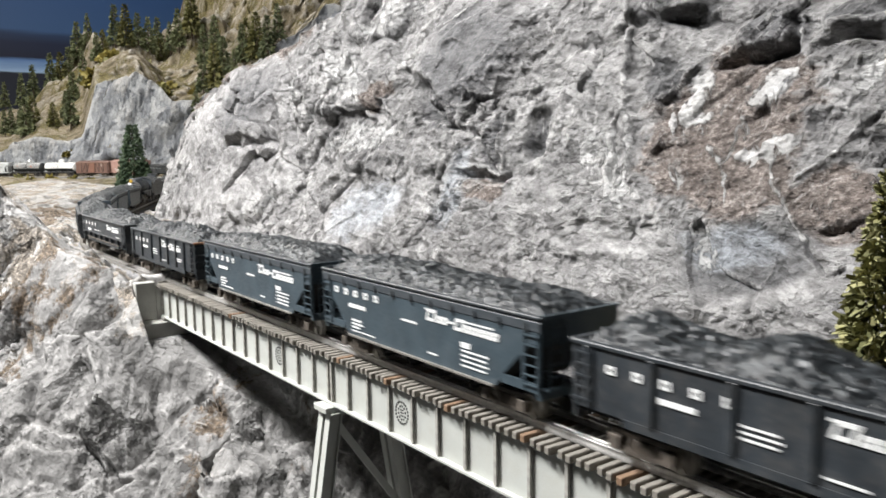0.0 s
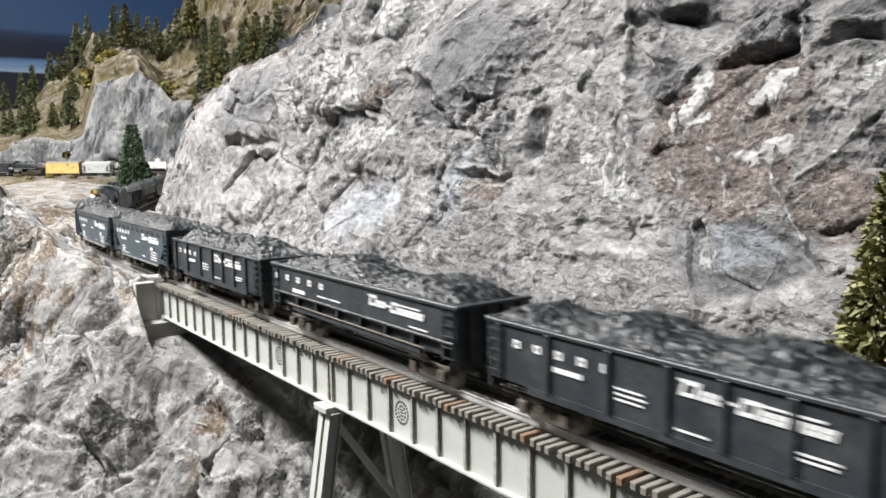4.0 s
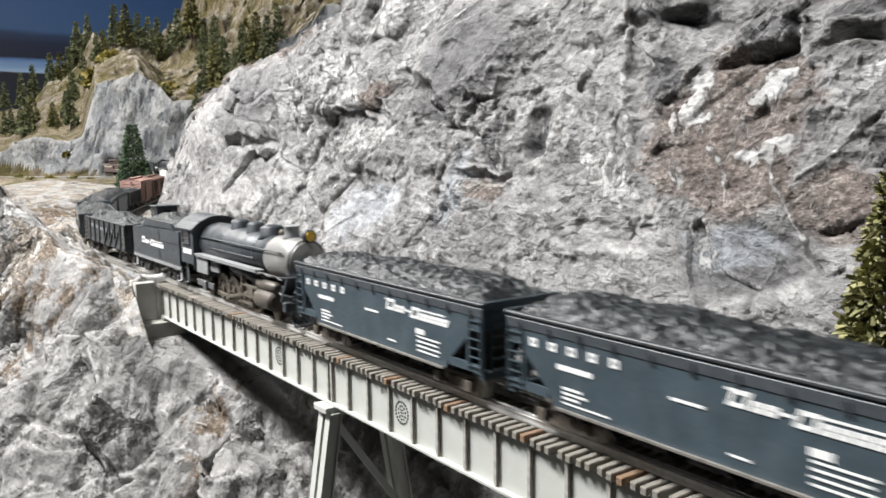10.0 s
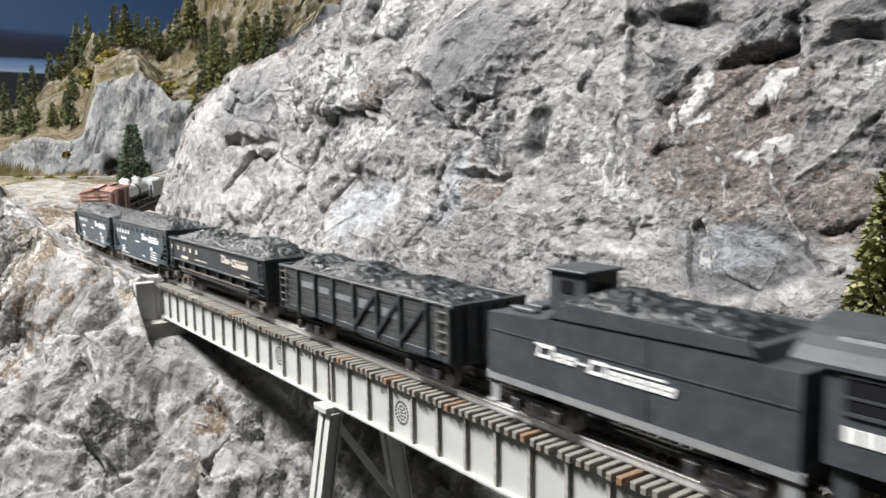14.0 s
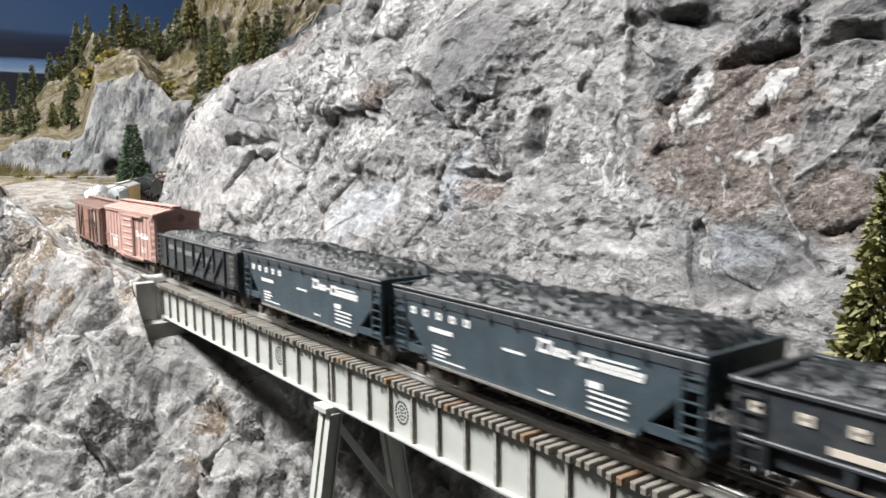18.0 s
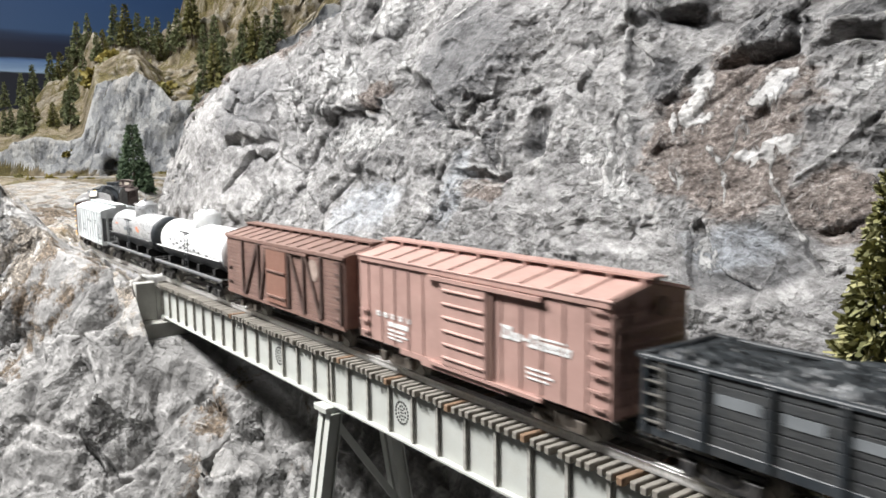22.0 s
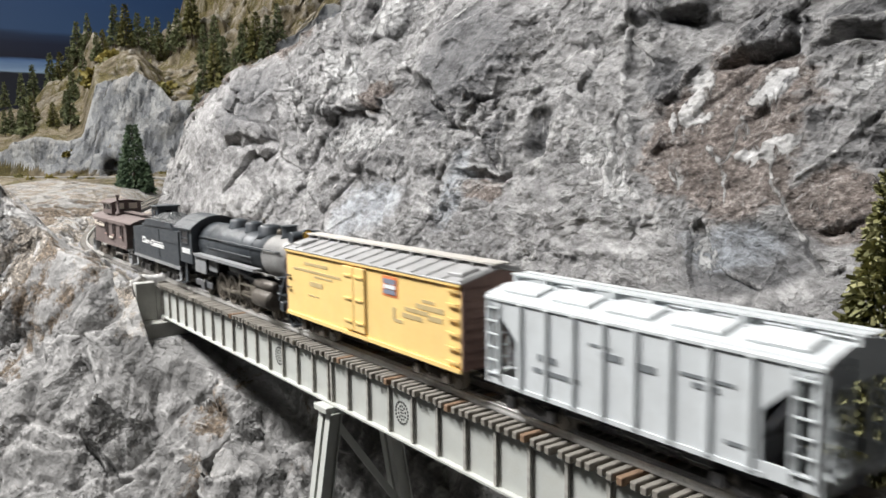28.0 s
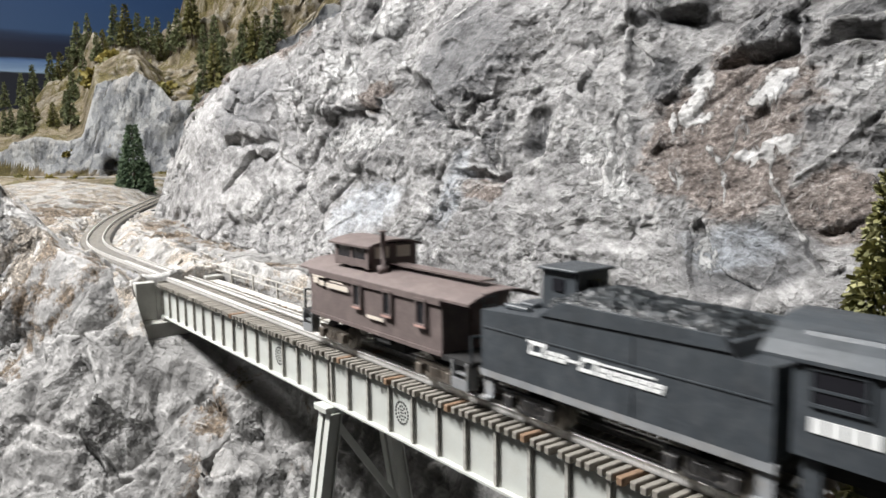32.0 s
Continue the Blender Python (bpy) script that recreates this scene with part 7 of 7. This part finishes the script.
        part("slide_bar", boxes("slide_bar", [((0.022, 0.0018, 0.0010), (X(110), s * 0.0130, 0.0158)), ((0.022, 0.0018, 0.0010), (X(110), s * 0.0130, 0.0098)), ((0.0012, 0.0024, 0.013), (X(99), s * 0.0130, 0.0150))]), STEEL, ob)
        part("pilot_brace", bar_mesh("pilot_brace", (X(153), s * 0.0060, 0.0300), (X(163), s * 0.0085, 0.0140), 0.0012), ENGINE, ob)
        part("front_steps", boxes("front_steps", [((0.0012, 0.0060, 0.0160), (X(156), s * 0.0110, 0.0200), (0, 32, 0))] + [((0.0040, 0.0060, 0.0007), (X(152.5 + 2.6 * i), s * 0.0110, 0.0255 - 0.0042 * i)) for i in range(4)]), ENGINE, ob)
        # rods
        rod = part("side_rod", boxes("side_rod", [((0.054, 0.0009, 0.0020), (0, 0, 0))] + [((0.0034, 0.0012, 0.0032), (dx, 0, 0)) for dx in (-0.0255, -0.0085, 0.0085, 0.0255)], 0.0002), STEEL, ob)
        RODS.append((ob, rod, "side", X(83.5), s * 0.0116, s))
        rod = part("main_rod", boxes("main_rod", [((0.038, 0.0009, 0.0018), (0.019, 0, 0)), ((0.0040, 0.0012, 0.0036), (0, 0, 0)), ((0.0030, 0.0012, 0.0028), (0.038, 0, 0))], 0.0002), STEEL, ob)
        RODS.append((ob, rod, "main", X(75), s * 0.0130, s))
        rod = part("crosshead", boxes("crosshead", [((0.0060, 0.0020, 0.0054), (0, 0, 0)), ((0.020, 0.0009, 0.0009), (0.011, 0, 0))], 0.0002), STEEL, ob)
        RODS.append((ob, rod, "cross", X(75), s * 0.0130, s))
    cab = part("cab", prism_x("cab", [(-0.0168, 0.0195), (0.0168, 0.0195), (0.0168, 0.0425), (0.0120, 0.0478), (0.0, 0.0500), (-0.0120, 0.0478), (-0.0168, 0.0425)], X(2), X(26)), ENGINE, ob)
    part("cab_roof", arch_roof("cab_roof", X(-6), X(28), 0.0182, 0.0425, 0.0508), ENGINE, cab)
    for s in (-1, 1):
        part("cab_window", boxes("cab_window", [((0.0125, 0.0005, 0.0080), (X(13), s * 0.0169, 0.0365))]), DARK_GLASS, cab)
        part("window_frame", boxes("window_frame", [((0.0140, 0.0008, 0.0008), (X(13), s * 0.0171, 0.0323)), ((0.0140, 0.0008, 0.0008), (X(13), s * 0.0171, 0.0407)), ((0.0008, 0.0008, 0.0085), (X(6.4), s * 0.0171, 0.0365)), ((0.0008, 0.0008, 0.0085), (X(19.6), s * 0.0171, 0.0365)), ((0.0125, 0.0007, 0.0006), (X(13), s * 0.0171, 0.0360))]), ENGINE, cab)
    part("number_plate", boxes("number_plate", [((0.0034, 0.0003, 0.0034), (X(8.2 + 4.2 * i), -0.01695, 0.0275)) for i in range(4)]), LETTER, cab)
    part("frame", boxes("frame", [((0.140, 0.0090, 0.0080), (X(82), 0, 0.0135)), ((0.030, 0.018, 0.006), (X(16), 0, 0.0160)), ((0.026, 0.020, 0.010), (X(40), 0, 0.0190))]), SHADOW_BLACK, ob)
    part("pilot_beam", boxes("pilot_beam", [((0.0040, 0.0320, 0.0050), (X(160), 0, 0.0115)), ((0.014, 0.026, 0.0010), (X(154), 0, 0.0165))], 0.0004), ENGINE, ob)
    part("pilot", boxes("pilot", [((0.0030, 0.0260, 0.0012), (X(166), 0, 0.0020))]), ENGINE, ob)
    for i in range(-5, 6):
        part("pilot_slat", boxes("pilot_slat", [((0.0110, 0.0010, 0.0010), (X(164.5 - abs(i) * 0.7), i * 0.0024, 0.0055), (0, 48, 0))]), ENGINE, ob)
    placed(part("coupler", COUPLER, None, ob), X(163), 0, 0.0085)
    for i, x in enumerate((58, 75, 92, 109)):
        SPIN.append((placed(part("driving_axle", DRIVER_MESH, None, ob), X(x), 0, DRIVER_R), DRIVER_R))
    for x, r in ((36, 0.0058), (136, 0.0048)):
        me = wheelset_mesh(r, "carrying_axle")
        me.materials.append(ENGINE_WHEEL)
        SPIN.append((placed(part("carrying_axle", me, None, ob), X(x), 0, r), r))
    for s in (-1, 1):
        part("trailing_truck_frame", boxes("trailing_truck_frame", [((0.030, 0.0012, 0.0040), (X(34), s * 0.0122, 0.0075)), ((0.006, 0.0030, 0.006), (X(36), s * 0.0128, 0.0070))], 0.0003), LEAD, ob)
    for s in (-1, 1):
        part("cab_step", boxes("cab_step", [((0.0046, 0.0030, 0.0008), (X(6), s * 0.0155, 0.0055)), ((0.0046, 0.0006, 0.013), (X(6), s * 0.0142, 0.0120))]), ENGINE, ob)
    return ob


def arch_roof(name, x0, x1, W, edge, crown, thick=0.0009, n=12):
    out = []
    for i in range(n + 1):
        u = -1 + 2 * i / n
        out.append((u * W, edge + (crown - edge) * (1 - abs(u) ** 2.2)))
    inn = [(y, z - thick) for y, z in out[::-1]]
    return prism_x(name, out + inn, x0, x1)


def caboose(left, right):
    ob = car("caboose", "brown wooden caboose with a roof cupola and stove pipe", "caboose", left - 0.010, right + 0.017, 0.075)
    c = (left + right + 0.007) / 2
    a, b = left - c, right - c
    h = (right - left + 0.027) / 2
    W, low, eave = 0.0163, 0.0148, 0.0362
    body = part("body", boxes("body", [((b - a, 2 * W, eave - low), ((a + b) / 2, 0, (eave + low) / 2))], 0.0002), MAROON, ob)
    part("roof", arch_roof("roof", -h, h, W + 0.0008, eave, 0.0400), MAROON, ob)
    part("running_board", boxes("running_board", [((h - 0.010 - a - 0.048, 0.0022, 0.0007), ((h - 0.010 + a + 0.048) / 2, y, 0.0420)) for y in (-0.0024, 0, 0.0024)]), MAROON, ob)
    for s in (-1, 1):
        y = s * W
        part("letter_board", boxes("letter_board", [((b - a, 0.0010, 0.0030), ((a + b) / 2, y + s * 0.0005, eave - 0.0016))], 0.0002), MAROON, body)
        part("side_sill", boxes("side_sill", [((b - a, 0.0010, 0.0016), ((a + b) / 2, y, low))]), MAROON, body)
        for x in (0.0457, 0.0700, 0.0944):
            win = part("window", boxes("window", [((0.0052, 0.0006, 0.0088), (a + x, y + s * 0.0004, 0.0290))]), DARK_GLASS, body)
            part("window_frame", boxes("window_frame", [((0.0072, 0.0012, 0.0012), (a + x, y + s * 0.0009, 0.0240)), ((0.0072, 0.0012, 0.0010), (a + x, y + s * 0.0009, 0.0340)), ((0.0010, 0.0010, 0.0095), (a + x - 0.0031, y + s * 0.0008, 0.0290)), ((0.0010, 0.0010, 0.0095), (a + x + 0.0031, y + s * 0.0008, 0.0290))]), MAROON, win)
            part("window_sill", boxes("window_sill", [((0.0070, 0.0014, 0.0008), (a + x, y + s * 0.0011, 0.0236))]), RED, win)
    cu = part("cupola", boxes("cupola", [((0.030, 0.0250, 0.0008), (a + 0.033, 0, 0.0408))]), MAROON, ob)
    for x in (0.0195, 0.0465):
        part("cupola_end", boxes("cupola_end", [((0.0030, 0.0250, 0.0105), (a + x, 0, 0.0450))]), MAROON, cu)
    for s in (-1, 1):
        part("cupola_side", boxes("cupola_side", [((0.030, 0.0010, 0.0034), (a + 0.033, s * 0.0120, 0.0420)), ((0.0016, 0.0010, 0.0105), (a + 0.033, s * 0.0120, 0.0450)), ((0.030, 0.0010, 0.0012), (a + 0.033, s * 0.0120, 0.0498))]), MAROON, cu)
    part("cupola_roof", arch_roof("cupola_roof", a + 0.0150, a + 0.0510, 0.0140, 0.0500, 0.0525), MAROON, cu)
    for s in (-1, 1):
        for x in (0.0262, 0.0398):
            part("cupola_window", boxes("cupola_window", [((0.0100, 0.0004, 0.0055), (a + x, s * 0.0120, 0.0465))]), DARK_GLASS, cu)
        for x in (0.0180, 0.0482):
            # opaque cream panes paint the brightness seen through the cupola
            part("end_window", boxes("end_window", [((0.0004, 0.0070, 0.0050), (a + x, s * 0.0056, 0.0468))]), CREAM, cu)
    part("stove_pipe", placed_mesh(rod_mesh("stove_pipe", [(0.0385, 0.0026), (0.0420, 0.0026), (0.0421, 0.0011), (0.0560, 0.0011), (0.0562, 0.0018), (0.0570, 0.0018)], 12, True, "z"), (a + 0.054, -0.0085, 0)), MAROON, ob)
    for e, x in ((-1, -h), (1, h)):
        part("platform", boxes("platform", [((0.018, 2 * W, 0.0020), (x - e * 0.009, 0, 0.0140))]), SHADOW_BLACK, ob)
        part("end_railing", boxes("end_railing", [((0.0008, 0.0008, 0.0100), (x - e * 0.001, y, 0.0195)) for y in (-0.015, -0.008, 0.008, 0.015)] + [((0.0008, 0.0300, 0.0008), (x - e * 0.001, 0, 0.0240))]), BLACK, ob)
        ladder(ob, x - e * 0.0008, -0.0065, 0.014, 0.0395, 0.0058, 8, LEAD, "end")
        for s in (-1, 1):
            part("steps", boxes("steps", [((0.0085, 0.0040, 0.0008), (x - e * 0.0060, s * 0.0148, 0.0055)), ((0.0085, 0.0040, 0.0008), (x - e * 0.0060, s * 0.0140, 0.0098)), ((0.0008, 0.0046, 0.0100), (x - e * 0.0016, s * 0.0146, 0.0095)), ((0.0008, 0.0046, 0.0100), (x - e * 0.0104, s * 0.0146, 0.0095)), ((0.0085, 0.0006, 0.0040), (x - e * 0.0060, s * 0.0166, 0.0062))]), PALE_SILL, ob)
    part("end_door", boxes("end_door", [((0.0006, 0.0080, 0.0170), (b + 0.0003, 0.001, 0.0240)), ((0.0006, 0.0080, 0.0170), (a - 0.0003, 0.001, 0.0240))]), DARK_BRACE, body)
    part("frame", boxes("frame", [((2 * h, 0.0070, 0.0040), (0, 0, 0.0110)), ((0.026, 0.024, 0.0050), (0.006, 0, 0.0105)), ((0.010, 0.0020, 0.0022), (0.008, -0.0150, 0.0125))]), SHADOW_BLACK, ob)
    y = -W - 0.0011
    marks(ob, "name_lettering", y, [(5, 10, 29.8, 32.6), (11, 16, 29.2, 31.4), (18, 38, 29.0, 31.2), (4, 16, 32.8, 33.4), (22, 34, 32.0, 32.5)], CREAM, a)
    marks(ob, "number_mark", y, [(54, 67, 20.6, 22.0)], CREAM, a)
    running_gear(ob, h, 0.0260, TRUCK)
    return ob


# ---- the train, from its head to its tail; places along the line at 20 s ----
ribbed_gondola(2.3784, 2.5300, 1)
hopper_car(2.2185, 2.3645, 1)
hopper_car(2.0610, 2.2065, 2)
ribbed_gondola(1.8925, 2.0405, 2, True)
drop_gondola(1.7168, 1.8750, 1, LETTER)
ribbed_gondola(1.5525, 1.7000, 3)
hopper_car(1.3929, 1.5384, 3)
hopper_car(1.2363, 1.3818, 1)
hopper_car(1.0780, 1.2235, 2)
steam_engine(0.8985, False)
tender(0.7820, 0.8950)
braced_gondola(0.6167, 0.7625, 1)
drop_gondola(0.4370, 0.5980, 2, CREAM)
hopper_car(0.2835, 0.4290, 3)
hopper_car(0.1278, 0.2733, 1)
braced_gondola(-0.0330, 0.1160, 2)
steel_boxcar(-0.1860, -0.0445)
braced_boxcar(-0.3405, -0.1998)
tank_car(-0.4870, -0.3530, WHITE, WHITE, BLACK, False)
tank_car(-0.6280, -0.4970, SILVER, BLACK, BLACK, True)
covered_hopper(-0.7590, -0.6400)
reefer(-0.9183, -0.7738)
steam_engine(-1.0880, True)
tender(-1.2005, -1.0905)
caboose(-1.3310, -1.2240)

def where(t):
    """How far the train has come at t, 0 at 20 s."""
    return 0.11014526 * (t - 20) - 3.53e-5 * (t - 20) ** 2


def motions():
    times = [0.5 * i for i in range(65)]
    for thing, middle, bogies in TRAIN:
        rows = []
        for t in times:
            s = middle + where(t)
            a, b = on_line(s - bogies / 2), on_line(s + bogies / 2)
            d = b - a
            turn = Euler((0, -math.atan2(d.z, math.hypot(d.x, d.y)), math.atan2(d.y, d.x))).to_matrix().to_4x4()
            rows.append((t, Matrix.Translation((a + b) / 2) @ turn))
        walk(thing, rows)
    # driving wheels, rods and crossheads turn with the way travelled
    steps = [0.1 * i for i in range(321)]
    for wheel, radius in SPIN:
        base = wheel.matrix_basis.copy()
        often = steps if radius == DRIVER_R else [i / 15 for i in range(481)]
        walk(wheel, [(t, base @ pose(0, 0, 0, 0, math.degrees(where(t) / radius))) for t in often])
    crank, reach = 0.0040, 0.038
    for engine, rod, kind, x, y, side in RODS:
        rows = []
        for t in steps:
            a = where(t) / DRIVER_R + (0 if side < 0 else 0.0)
            cx, cz = crank * math.sin(a), crank * math.cos(a)
            pin = x + cx + math.sqrt(reach ** 2 - cz ** 2)
            if kind == "side":
                rows.append((t, pose(x + cx, y, DRIVER_R + cz)))
            elif kind == "main":
                rows.append((t, pose(x + cx, y, DRIVER_R + cz, 0, math.degrees(math.asin((cz - 0.0042) / reach)))))
            else:
                rows.append((t, pose(pin, y, DRIVER_R + 0.0042)))
        walk(rod, rows)


motions()
